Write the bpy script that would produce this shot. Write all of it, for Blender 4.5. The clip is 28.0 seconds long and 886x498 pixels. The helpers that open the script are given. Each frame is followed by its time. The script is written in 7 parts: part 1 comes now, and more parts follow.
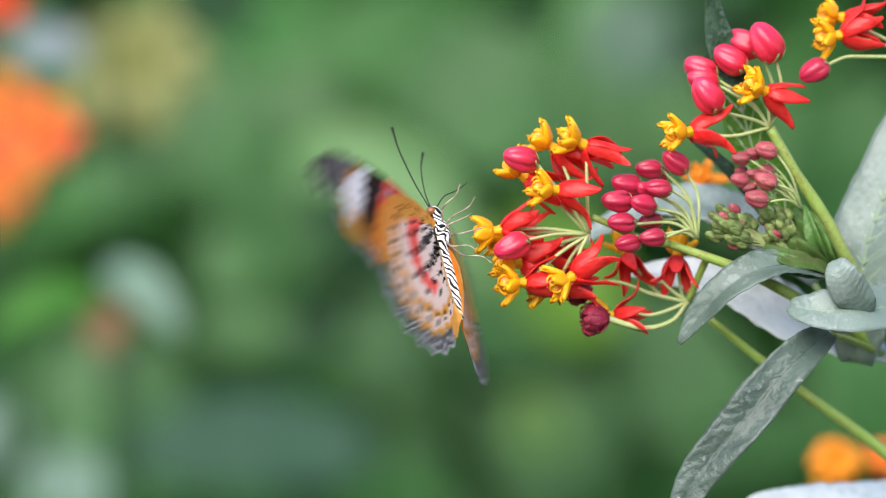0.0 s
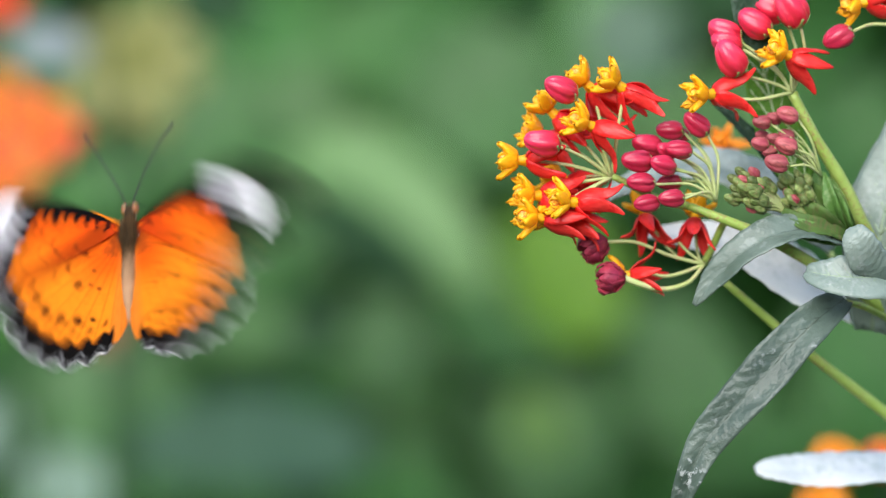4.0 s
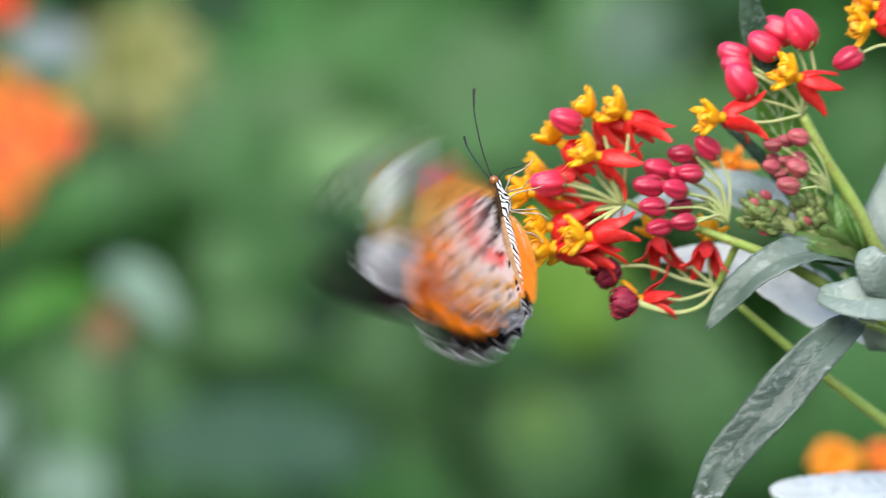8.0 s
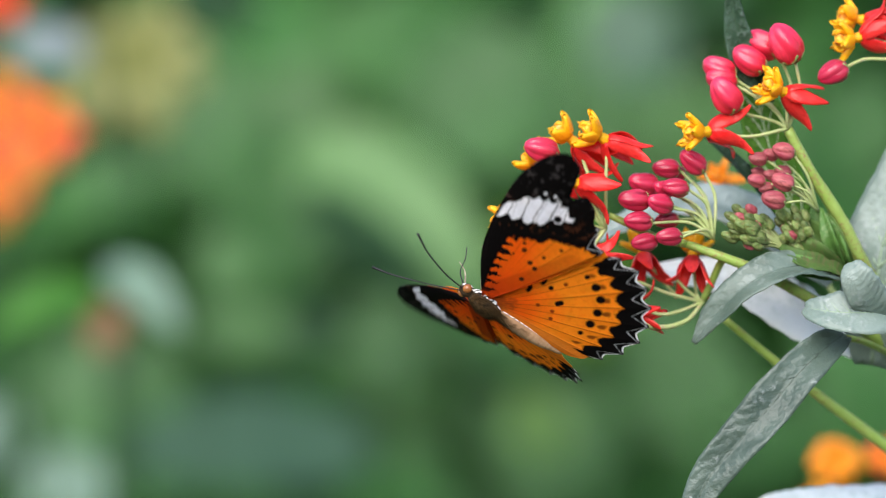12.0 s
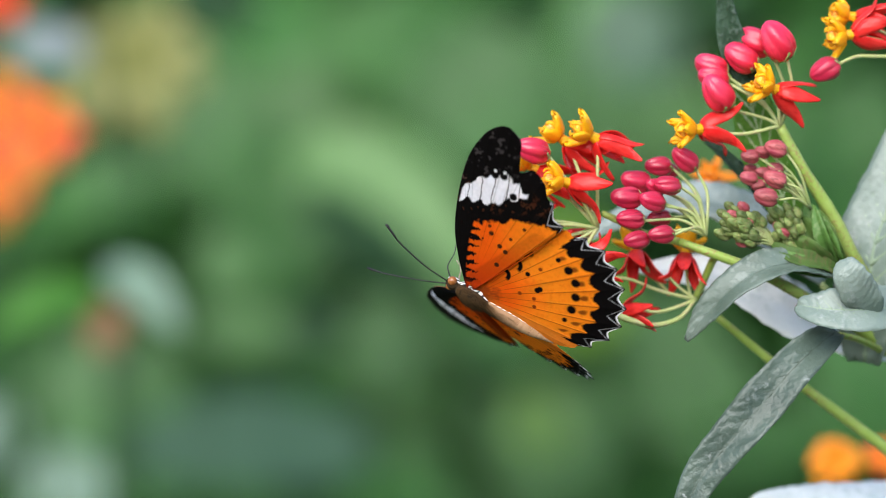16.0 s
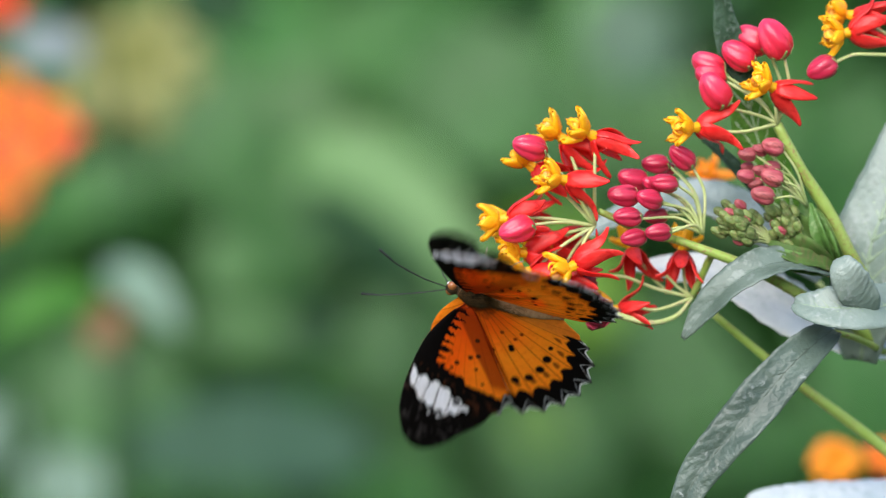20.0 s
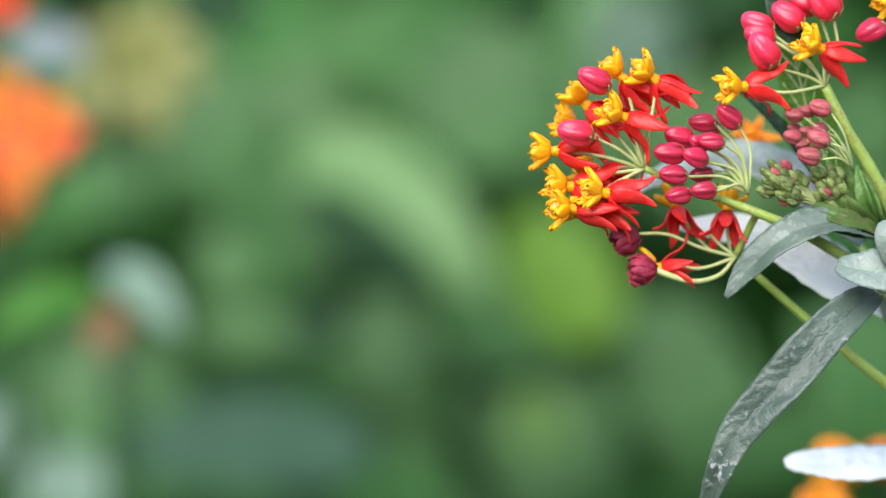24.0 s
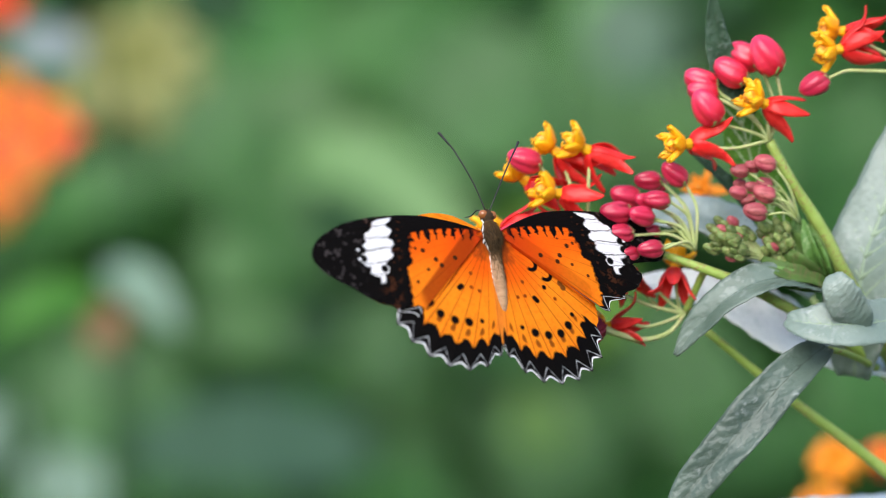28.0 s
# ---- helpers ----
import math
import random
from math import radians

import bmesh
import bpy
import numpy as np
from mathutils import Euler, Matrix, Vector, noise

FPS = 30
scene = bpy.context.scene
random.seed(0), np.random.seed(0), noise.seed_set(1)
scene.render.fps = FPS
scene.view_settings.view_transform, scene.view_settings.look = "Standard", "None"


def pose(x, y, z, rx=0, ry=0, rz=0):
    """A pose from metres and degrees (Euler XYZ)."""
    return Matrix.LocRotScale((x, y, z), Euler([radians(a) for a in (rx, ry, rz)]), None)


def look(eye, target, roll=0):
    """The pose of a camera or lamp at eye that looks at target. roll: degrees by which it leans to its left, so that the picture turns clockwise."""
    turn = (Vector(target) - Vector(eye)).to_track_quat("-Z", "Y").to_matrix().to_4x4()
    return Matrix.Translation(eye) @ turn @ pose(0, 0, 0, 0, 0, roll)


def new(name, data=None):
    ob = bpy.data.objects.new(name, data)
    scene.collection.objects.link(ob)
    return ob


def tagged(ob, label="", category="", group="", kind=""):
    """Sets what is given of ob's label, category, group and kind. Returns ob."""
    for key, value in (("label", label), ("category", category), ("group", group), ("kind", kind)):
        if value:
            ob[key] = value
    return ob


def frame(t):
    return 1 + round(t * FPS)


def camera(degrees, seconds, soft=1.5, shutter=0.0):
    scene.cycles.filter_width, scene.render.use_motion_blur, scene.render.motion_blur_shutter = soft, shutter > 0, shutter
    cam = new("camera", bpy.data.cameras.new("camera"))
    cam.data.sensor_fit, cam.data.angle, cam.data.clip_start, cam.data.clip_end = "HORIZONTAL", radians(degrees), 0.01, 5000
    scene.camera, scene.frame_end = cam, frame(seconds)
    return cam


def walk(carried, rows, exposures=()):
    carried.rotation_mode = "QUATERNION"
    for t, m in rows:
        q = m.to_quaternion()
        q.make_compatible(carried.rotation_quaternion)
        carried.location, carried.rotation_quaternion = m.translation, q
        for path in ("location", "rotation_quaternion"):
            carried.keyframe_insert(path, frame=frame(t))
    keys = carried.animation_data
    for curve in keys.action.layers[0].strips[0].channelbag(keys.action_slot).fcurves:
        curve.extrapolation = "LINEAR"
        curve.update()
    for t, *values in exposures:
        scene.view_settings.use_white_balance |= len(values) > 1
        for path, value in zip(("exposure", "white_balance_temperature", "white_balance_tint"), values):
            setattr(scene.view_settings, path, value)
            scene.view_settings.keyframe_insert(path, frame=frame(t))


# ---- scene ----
cam = camera(10, 28.0, soft=0.75, shutter=0.8)
cam.data.dof.use_dof = True
cam.data.dof.focus_distance = 1.127
cam.data.dof.aperture_fstop = 7.6
EYE = (0.0, -1.143, 1.0)
walk(cam, [(0, look(EYE, (0, 0, 1.0))), (28, look(EYE, (0, 0, 1.0)))],
     exposures=[(0, 0.98), (8, 0.98), (9.5, 1.02), (12, 0.98), (16, 0.98), (17, 1.04), (19, 1.0), (21.5, 1.0), (24, 1.07), (26, 1.06), (27, 0.98), (28, 0.95)])

# bright overcast light from above, a little from the front
world = bpy.data.worlds.new("sky")
scene.world = world
world.use_nodes = True
wn = world.node_tree
sky = wn.nodes.new("ShaderNodeTexSky")
sky.sky_type = 'NISHITA'
sky.sun_disc = False
sky.sun_elevation = radians(45)
sky.sun_rotation = radians(200)
wn.links.new(sky.outputs[0], wn.nodes["Background"].inputs[0])
wn.nodes["Background"].inputs[1].default_value = 0.15
lamp = bpy.data.lights.new("sun", 'SUN')
lamp.energy = 2.65
lamp.angle = radians(55)
lamp.color = (1.0, 0.96, 0.9)
sun = new("sun", lamp)
sun.matrix_world = look((-0.7, -2.5, 2.7), (0, 0, 1))


# ---- materials ----
def ramp_mix(nt, fac, c1, c2):
    m = nt.nodes.new("ShaderNodeMix")
    m.data_type = 'RGBA'
    nt.links.new(fac, m.inputs[0])
    for sock, c in ((m.inputs[6], c1), (m.inputs[7], c2)):
        if isinstance(c, tuple):
            sock.default_value = (*c, 1)
        else:
            nt.links.new(c, sock)
    return m.outputs[2]


def noise_fac(nt, scale, detail=3.0, lo=0.35, hi=0.65, stretch=(1, 1, 1)):
    tc = nt.nodes.new("ShaderNodeTexCoord")
    mp = nt.nodes.new("ShaderNodeMapping")
    mp.inputs[3].default_value = stretch
    nz = nt.nodes.new("ShaderNodeTexNoise")
    nz.inputs["Scale"].default_value = scale
    nz.inputs["Detail"].default_value = detail
    mr = nt.nodes.new("ShaderNodeMapRange")
    mr.inputs[1].default_value, mr.inputs[2].default_value = lo, hi
    nt.links.new(tc.outputs["Object"], mp.inputs[0])
    nt.links.new(mp.outputs[0], nz.inputs["Vector"])
    nt.links.new(nz.outputs[0], mr.inputs[0])
    return mr.outputs[0]


def organic(name, base, second, third=None, scale=400.0, fine=2500.0, rough=0.45, trans=0.0,
            bump=0.0003, spec=0.4, vary=0.0, stretch=(1, 1, 1), attr=None, patch=0.0, tip=None):
    """A plant or animal surface: two scales of colour variation, fine relief, some light passing through."""
    mat = bpy.data.materials.new(name)
    mat.use_nodes = True
    nt = mat.node_tree
    bsdf = nt.nodes["Principled BSDF"]
    if attr:
        at = nt.nodes.new("ShaderNodeAttribute")
        at.attribute_name = attr
        col = at.outputs[0]
    else:
        col = ramp_mix(nt, noise_fac(nt, scale, 3, 0.35, 0.65, stretch), base, second)
        if third:
            mul = nt.nodes.new("ShaderNodeMath")
            mul.operation = 'MULTIPLY'
            nt.links.new(noise_fac(nt, fine, 4, 0.48 + 0.05 * patch, 0.66 - 0.02 * patch, stretch), mul.inputs[0])
            nt.links.new(noise_fac(nt, scale * 0.8, 2, 0.42 + 0.12 * patch, 0.62 + 0.06 * patch, stretch), mul.inputs[1])
            col = ramp_mix(nt, mul.outputs[0], col, third)
    if tip:
        # pigment of the far end, fading in along the length
        tc = nt.nodes.new("ShaderNodeTexCoord")
        sp = nt.nodes.new("ShaderNodeSeparateXYZ")
        mr = nt.nodes.new("ShaderNodeMapRange")
        mr.inputs[1].default_value, mr.inputs[2].default_value = 0.001, 0.0062
        mr.inputs[4].default_value = 0.75
        nt.links.new(tc.outputs["Object"], sp.inputs[0])
        nt.links.new(sp.outputs[2], mr.inputs[0])
        col = ramp_mix(nt, mr.outputs[0], col, tip)
    if vary:
        oi = nt.nodes.new("ShaderNodeObjectInfo")
        hsv = nt.nodes.new("ShaderNodeHueSaturation")
        mr = nt.nodes.new("ShaderNodeMapRange")
        mr.inputs[3].default_value, mr.inputs[4].default_value = 1 - vary, 1 + vary
        nt.links.new(oi.outputs["Random"], mr.inputs[0])
        nt.links.new(mr.outputs[0], hsv.inputs["Value"])
        nt.links.new(col, hsv.inputs["Color"])
        col = hsv.outputs[0]
    nt.links.new(col, bsdf.inputs["Base Color"])
    bsdf.inputs["Roughness"].default_value = rough
    bsdf.inputs["Specular IOR Level"].default_value = spec
    if bump:
        bp = nt.nodes.new("ShaderNodeBump")
        bp.inputs["Strength"].default_value = 0.35
        bp.inputs["Distance"].default_value = bump
        nt.links.new(noise_fac(nt, fine, 3, 0.2, 0.8, stretch), bp.inputs["Height"])
        nt.links.new(bp.outputs[0], bsdf.inputs["Normal"])
    if trans:
        tr = nt.nodes.new("ShaderNodeBsdfTranslucent")
        nt.links.new(col, tr.inputs[0])
        mx = nt.nodes.new("ShaderNodeMixShader")
        mx.inputs[0].default_value = trans
        nt.links.new(bsdf.outputs[0], mx.inputs[1])
        nt.links.new(tr.outputs[0], mx.inputs[2])
        nt.links.new(mx.outputs[0], nt.nodes["Material Output"].inputs[0])
    return mat


M = {}
M["petal"] = organic("red_petal", (0.82, 0.014, 0.016), (0.90, 0.060, 0.050), (0.62, 0.008, 0.012), 300, 1500, 0.32, 0.38, 0.0004, vary=0.14, stretch=(1, 1, 0.35))
M["hood"] = organic("yellow_hood", (1.0, 0.49, 0.008), (1.0, 0.59, 0.016), (0.98, 0.36, 0.006), 500, 2000, 0.38, 0.34, 0.0004, vary=0.06)
M["stigma"] = organic("stigma_head", (0.94, 0.46, 0.02), (0.55, 0.14, 0.012), (0.92, 0.62, 0.2), 900, 3000, 0.4)
M["bud"] = organic("pink_bud", (0.54, 0.010, 0.028), (0.66, 0.028, 0.05), (0.36, 0.008, 0.02), 260, 1500, 0.28, 0.1, vary=0.12, stretch=(1, 1, 0.2), spec=0.5, tip=(0.70, 0.035, 0.105))
M["bud_mid"] = organic("crimson_bud", (0.36, 0.008, 0.028), (0.54, 0.04, 0.08), (0.20, 0.006, 0.02), 260, 1500, 0.28, 0.08, vary=0.2, stretch=(1, 1, 0.2), spec=0.5, tip=(0.46, 0.016, 0.06))
M["bud_dark"] = organic("dull_pink_bud", (0.27, 0.035, 0.055), (0.40, 0.10, 0.10), (0.15, 0.03, 0.03), 300, 1800, 0.5, 0.05, vary=0.2, stretch=(1, 1, 0.3))
M["bud_green"] = organic("green_bud", (0.085, 0.13, 0.03), (0.21, 0.26, 0.08), (0.30, 0.17, 0.10), 300, 1200, 0.5, 0.05, vary=0.4)
M["bract"] = organic("dark_bract", (0.045, 0.09, 0.02), (0.08, 0.145, 0.032), (0.12, 0.10, 0.045), 200, 1200, 0.6, 0.1, spec=0.2, stretch=(1, 1, 0.3))
M["leaf_fresh"] = organic("fresh_green_leaf", (0.065, 0.18, 0.014), (0.10, 0.25, 0.024), (0.15, 0.31, 0.04), 140, 900, 0.6, 0.25, 0.0005, spec=0.2)
M["wilted"] = organic("wilted_petal", (0.22, 0.012, 0.04), (0.38, 0.03, 0.06), (0.1, 0.01, 0.02), 400, 1800, 0.6, 0.05)
M["pedicel"] = organic("pale_green_pedicel", (0.40, 0.48, 0.17), (0.46, 0.5, 0.22), (0.42, 0.33, 0.2), 250, 1600, 0.45, 0.08)
M["stem"] = organic("green_stem", (0.23, 0.34, 0.058), (0.30, 0.40, 0.095), (0.26, 0.15, 0.065), 160, 1300, 0.4, 0.0)
M["leaf_grey"] = organic("dusty_grey_green_leaf", (0.07, 0.105, 0.08), (0.125, 0.168, 0.138), (0.19, 0.23, 0.205), 110, 620, 0.40, 0.12, 0.00045, patch=0.5)
M["leaf_chalk"] = organic("chalk_marked_grey_green_leaf", (0.043, 0.068, 0.053), (0.088, 0.124, 0.100), (0.46, 0.49, 0.49), 95, 560, 0.36, 0.12, 0.0008, patch=0.95)
M["leaf_dark"] = organic("dark_green_leaf", (0.065, 0.15, 0.03), (0.10, 0.21, 0.045), (0.16, 0.24, 0.09), 140, 900, 0.5, 0.12, 0.0005, spec=0.25)
M["leaf_deep"] = organic("deep_green_leaf", (0.045, 0.105, 0.03), (0.065, 0.14, 0.042), (0.11, 0.17, 0.085), 140, 900, 0.4, 0.12, 0.0005)
M["leaf_dusty"] = organic("pale_dusty_leaf", (0.2106, 0.2652, 0.2340), (0.3588, 0.4134, 0.3900), (0.1482, 0.2028, 0.1638), 150, 600, 0.4, 0.1, 0.0011, patch=0.2)
# near-white bluish base colour carries the sheen of the sky on glossy leaves
M["leaf_sheen"] = organic("pale_bluish_leaf", (0.68, 0.73, 0.74), (0.82, 0.85, 0.86), (0.55, 0.62, 0.61), 90, 500, 0.45, 0.1, 0.0008)
M["leaf_mist"] = organic("misty_grey_green_leaf", (0.1500, 0.2063, 0.1762), (0.2025, 0.2550, 0.2250), (0.3150, 0.3525, 0.3375), 100, 600, 0.34, 0.1, 0.0005, patch=0.8)
M["leaf_slate"] = organic("dark_slaty_leaf", (0.020, 0.046, 0.024), (0.036, 0.072, 0.042), (0.10, 0.14, 0.115), 140, 800, 0.62, 0.08, 0.0012, spec=0.15)
M["leaf_vein"] = organic("pale_leaf_vein", (0.40, 0.50, 0.26), (0.34, 0.44, 0.22), None, 300, 900, 0.5)
M["vein_mist"] = organic("greyish_leaf_vein", (0.24, 0.31, 0.22), (0.19, 0.26, 0.18), None, 300, 900, 0.5)
M["petal_orange"] = organic("orange_petal", (0.9, 0.26, 0.012), (0.93, 0.36, 0.02), (0.85, 0.16, 0.01), 250, 1800, 0.42, 0.25)
# dark vein colour paints the shade of grooves onto the raised veins
M["vein_shade"] = organic("dark_sunken_vein", (0.035, 0.055, 0.04), (0.055, 0.08, 0.06), None, 300, 900, 0.5)
M["sepal"] = organic("green_sepal", (0.2, 0.28, 0.08), (0.27, 0.32, 0.12), None, 400, 1500, 0.5)


# ---- small builders ----
def mm(p):
    """Millimetres from the centre of the focused plane, one metre above the ground."""
    return Vector((p[0] * 0.001, p[1] * 0.001, 1.0 + p[2] * 0.001))


def part(name, bm, material, parent=None, label="", m=None):
    me = bpy.data.meshes.new(name)
    bm.to_mesh(me)
    bm.free()
    for mt in (material if isinstance(material, (list, tuple)) else [material]):
        me.materials.append(mt)
    for p in me.polygons:
        p.use_smooth = True
    ob = new(name, me)
    if parent is not None:
        ob.parent = parent
    if m is not None:
        ob.matrix_basis = m
    if label:
        ob["label"] = label
    return ob


def share(ob, parent, m, label=""):
    """Another object on the same mesh."""
    o = new(ob.name.split(".")[0], ob.data)
    o.parent = parent
    o.matrix_basis = m
    if label:
        o["label"] = label
    return o


def spline(pts, n):
    """n points along a smooth curve through pts (Catmull-Rom)."""
    pts = [Vector(p) for p in pts]
    ext = [2 * pts[0] - pts[1]] + pts + [2 * pts[-1] - pts[-2]]
    out = []
    for i in range(n):
        s = i / (n - 1) * (len(pts) - 1)
        k = min(int(s), len(pts) - 2)
        f = s - k
        a, b, c, d = ext[k:k + 4]
        out.append(0.5 * ((2 * b) + (c - a) * f + (2 * a - 5 * b + 4 * c - d) * f * f + (3 * b - a - 3 * c + d) * f ** 3))
    return out


def tube(pts, r0, r1, n=12, sides=8, bm=None, wobble=0.0):
    """A tapered round tube along a smooth curve, closed at both ends."""
    bm = bm or bmesh.new()
    c = spline(pts, n)
    rings = []
    up = Vector((0.13, 1, 0.21)).normalized()
    for i, p in enumerate(c):
        t = (c[min(i + 1, n - 1)] - c[max(i - 1, 0)]).normalized()
        a = t.cross(up).normalized()
        b = t.cross(a)
        r = r0 + (r1 - r0) * i / (n - 1)
        if wobble:
            r *= 1 + wobble * noise.noise(p * 300)
        rings.append([bm.verts.new(p + r * (a * math.cos(2 * math.pi * k / sides) + b * math.sin(2 * math.pi * k / sides))) for k in range(sides)])
    for i in range(n - 1):
        for k in range(sides):
            bm.faces.new((rings[i][k], rings[i][(k + 1) % sides], rings[i + 1][(k + 1) % sides], rings[i + 1][k]))
    bm.faces.new(rings[0][::-1])
    bm.faces.new(rings[-1])
    return bm


def to_axis(origin, axis, spin=0.0, size=1.0):
    """A pose whose z runs along axis."""
    q = Vector(axis).normalized().to_track_quat('Z', 'Y')
    return Matrix.LocRotScale(Vector(origin), q @ Euler((0, 0, radians(spin))).to_quaternion(), (size,) * 3)


def lathe(profile, sides, ridge=0.0, lobes=5, twist=0.0, bm=None):
    """A body of revolution from (radius, height) pairs, with soft lengthwise ridges."""
    bm = bm or bmesh.new()
    rings = []
    for j, (r, z) in enumerate(profile):
        ring = []
        for k in range(sides):
            a = 2 * math.pi * k / sides
            rr = r * (1 + ridge * (abs(math.sin(lobes * (a + twist * z) / 2)) - 0.6))
            ring.append(bm.verts.new((rr * math.cos(a), rr * math.sin(a), z)))
        rings.append(ring)
    for i in range(len(rings) - 1):
        for k in range(sides):
            bm.faces.new((rings[i][k], rings[i][(k + 1) % sides], rings[i + 1][(k + 1) % sides], rings[i + 1][k]))
    bm.faces.new(rings[0][::-1])
    bm.faces.new(rings[-1])
    return bm


def sheet(rows, thick, bm=None):
    """A thin closed sheet from a grid of points, thick metres through."""
    bm = bm or bmesh.new()
    n, m = len(rows), len(rows[0])
    top = [[None] * m for _ in range(n)]
    bot = [[None] * m for _ in range(n)]
    for i in range(n):
        for j in range(m):
            du = rows[min(i + 1, n - 1)][j] - rows[max(i - 1, 0)][j]
            dv = rows[i][min(j + 1, m - 1)] - rows[i][max(j - 1, 0)]
            nn = du.cross(dv)
            nn = nn.normalized() if nn.length > 1e-12 else Vector((0, 0, 1))
            edge = 0.35 if i in (0, n - 1) or j in (0, m - 1) else 1.0
            top[i][j] = bm.verts.new(rows[i][j] + nn * thick * 0.5 * edge)
            bot[i][j] = bm.verts.new(rows[i][j] - nn * thick * 0.5 * edge)
    for i in range(n - 1):
        for j in range(m - 1):
            bm.faces.new((top[i][j], top[i + 1][j], top[i + 1][j + 1], top[i][j + 1]))
            bm.faces.new((bot[i][j], bot[i][j + 1], bot[i + 1][j + 1], bot[i + 1][j]))
    for i in range(n - 1):
        for j, s in ((0, 1), (m - 1, -1)):
            q = (top[i][j], bot[i][j], bot[i + 1][j], top[i + 1][j])
            bm.faces.new(q if s > 0 else q[::-1])
    for j in range(m - 1):
        for i, s in ((0, -1), (n - 1, 1)):
            q = (top[i][j], bot[i][j], bot[i][j + 1], top[i][j + 1])
            bm.faces.new(q if s > 0 else q[::-1])
    return bm


def leaf_rows(pts, width, facing, tilt=0.0, fold=0.35, n=36, m=13, wave=0.05, seed=0, blunt=0.75, twist=0.0, under=False):
    """The grid of a lance-shaped leaf along a curve: folded at the midrib, quilted between the side veins, wavy at the edge."""
    c = spline(pts, n)
    rows = []
    mid_count = m // 2
    for i, p in enumerate(c):
        f = i / (n - 1)
        t = (c[min(i + 1, n - 1)] - c[max(i - 1, 0)]).normalized()
        nrm = (Vector(facing) - t * t.dot(Vector(facing))).normalized()
        nrm = Matrix.Rotation(radians(tilt + twist * (f - 0.5)), 3, t) @ nrm
        side = t.cross(nrm)
        w = width * 0.5 * (math.sin(math.pi * min(1, f * 0.93 + 0.05)) ** blunt) * (1 - 0.25 * f)
        w = max(w, width * 0.03)
        row = []
        for j in range(m):
            v = 2 * j / (m - 1) - 1
            quilt = (0.085 + 0.05 * noise.noise(Vector((f * 7, v, seed + 3.0)))) * width * abs(math.sin(math.pi * (f * (n - 1) / 3 - abs(v) * mid_count / 3.0))) * (1 - 0.6 * v * v) * abs(v) ** 0.6
            edge = wave * width * (noise.noise(Vector((f * 6 + seed, v * 1.5, seed))) * abs(v))
            row.append(p + side * v * w * (1 + 0.06 * noise.noise(Vector((f * 9, seed, v)))) + nrm * (fold * w * abs(v) ** 1.3 + (-quilt if under else quilt) + edge))
        rows.append(row)
    return rows


def leaf(parent, pts, width, facing=(0, -1, 0.25), mat="leaf_grey", label="", thick=0.0005, veins=True, **kw):
    """A leaf part with its midrib and side veins as a raised piece under it."""
    pts = [mm(p) for p in pts]
    rows = leaf_rows(pts, width * 0.001, facing, **kw)
    ob = part("leaf", sheet(rows, thick), M[mat], parent, label)
    if veins:
        n, m = len(rows), len(rows[0])
        mid = m // 2
        bm = tube([rows[i][mid] for i in range(0, n, 3)], width * 0.000034, width * 0.000025, n, 6)
        for k in range(3, n - 6, 3):
            for s in (-1, 1):
                pth = [rows[min(k + q, n - 1)][mid + s * q] for q in range(0, mid)]
                if len(pth) > 2:
                    tube(pth, width * 0.000032, width * 0.000020, 7, 4, bm)
        v = part("vein", bm, M["vein_shade" if mat in ("leaf_grey", "leaf_dusty", "leaf_chalk") else "vein_mist" if mat == "leaf_mist" else "leaf_vein"], ob, "fine leaf veins")
    return ob

# ---- the milkweed plant in the foreground ----
plant = new("milkweed_plant")
PLANT_BASE = Vector((0.16, 0.03, 0.0))
plant.location = PLANT_BASE
tagged(plant, "green milkweed with red and yellow flowers and dusty leaves", "flowering plant")
SHIFT = Matrix.Translation(-PLANT_BASE)


def grow(name, pts, r0, r1, mat="stem", label="", n=14, sides=10, wobble=0.12):
    ob = part(name, tube([mm(p) - PLANT_BASE for p in pts], r0 * 0.001, r1 * 0.001, n, sides, None, wobble), M[mat], plant, label)
    return ob


def petal_mesh(kind=0):
    """A swept-back petal: narrow at its foot, keeled along the middle, its tip turned out. Three kinds differ in bend and twist."""
    rows = []
    curl, bow, twist = ((1.0, 0.0, 0.0), (2.2, 0.5, 0.35), (0.2, -0.5, -0.3))[kind]
    for i in range(13):
        f = i / 12
        r = 1.05 + 2.5 * math.sin(1.6 * f) + curl * max(0, f - 0.6) ** 2 * 9
        z = 0.2 + 0.5 * math.sin(math.pi * f) * (1 - f) - 8.3 * f ** 1.15 + curl * max(0, f - 0.75) ** 2 * 6
        w = 1.85 * math.sin(math.pi * (0.13 + 0.80 * f ** 0.9)) ** 0.8 * (1 - 0.25 * f * f)
        row = []
        for v in (-1, -0.66, -0.33, 0, 0.33, 0.66, 1):
            a = twist * f * 1.5
            y = v * w + bow * math.sin(math.pi * f)
            keel = 0.32 * (1 - abs(v)) ** 1.5 * math.sin(math.pi * f) - 0.55 * v * v * (1 - 0.6 * f) + 0.10 * math.sin(9 * f + 3 * v)
            row.append(Vector(((r + keel * math.cos(a) + 0.4 * y * math.sin(a)) * 0.001, y * math.cos(a) * 0.001, z * 0.001 + 0.0003 * v * v)))
        rows.append(row)
    return sheet(rows, 0.00035)


def hood_mesh():
    """One upright hood: a thick lobe bulging outwards to a blunt point, and the small horn that curves out of it over the middle."""
    rows = []
    for i in range(10):
        f = i / 9
        r = 1.0 + 2.2 * math.sin(1.4 * f) + 0.7 * f ** 2.5
        z = 2.1 + 4.2 * f
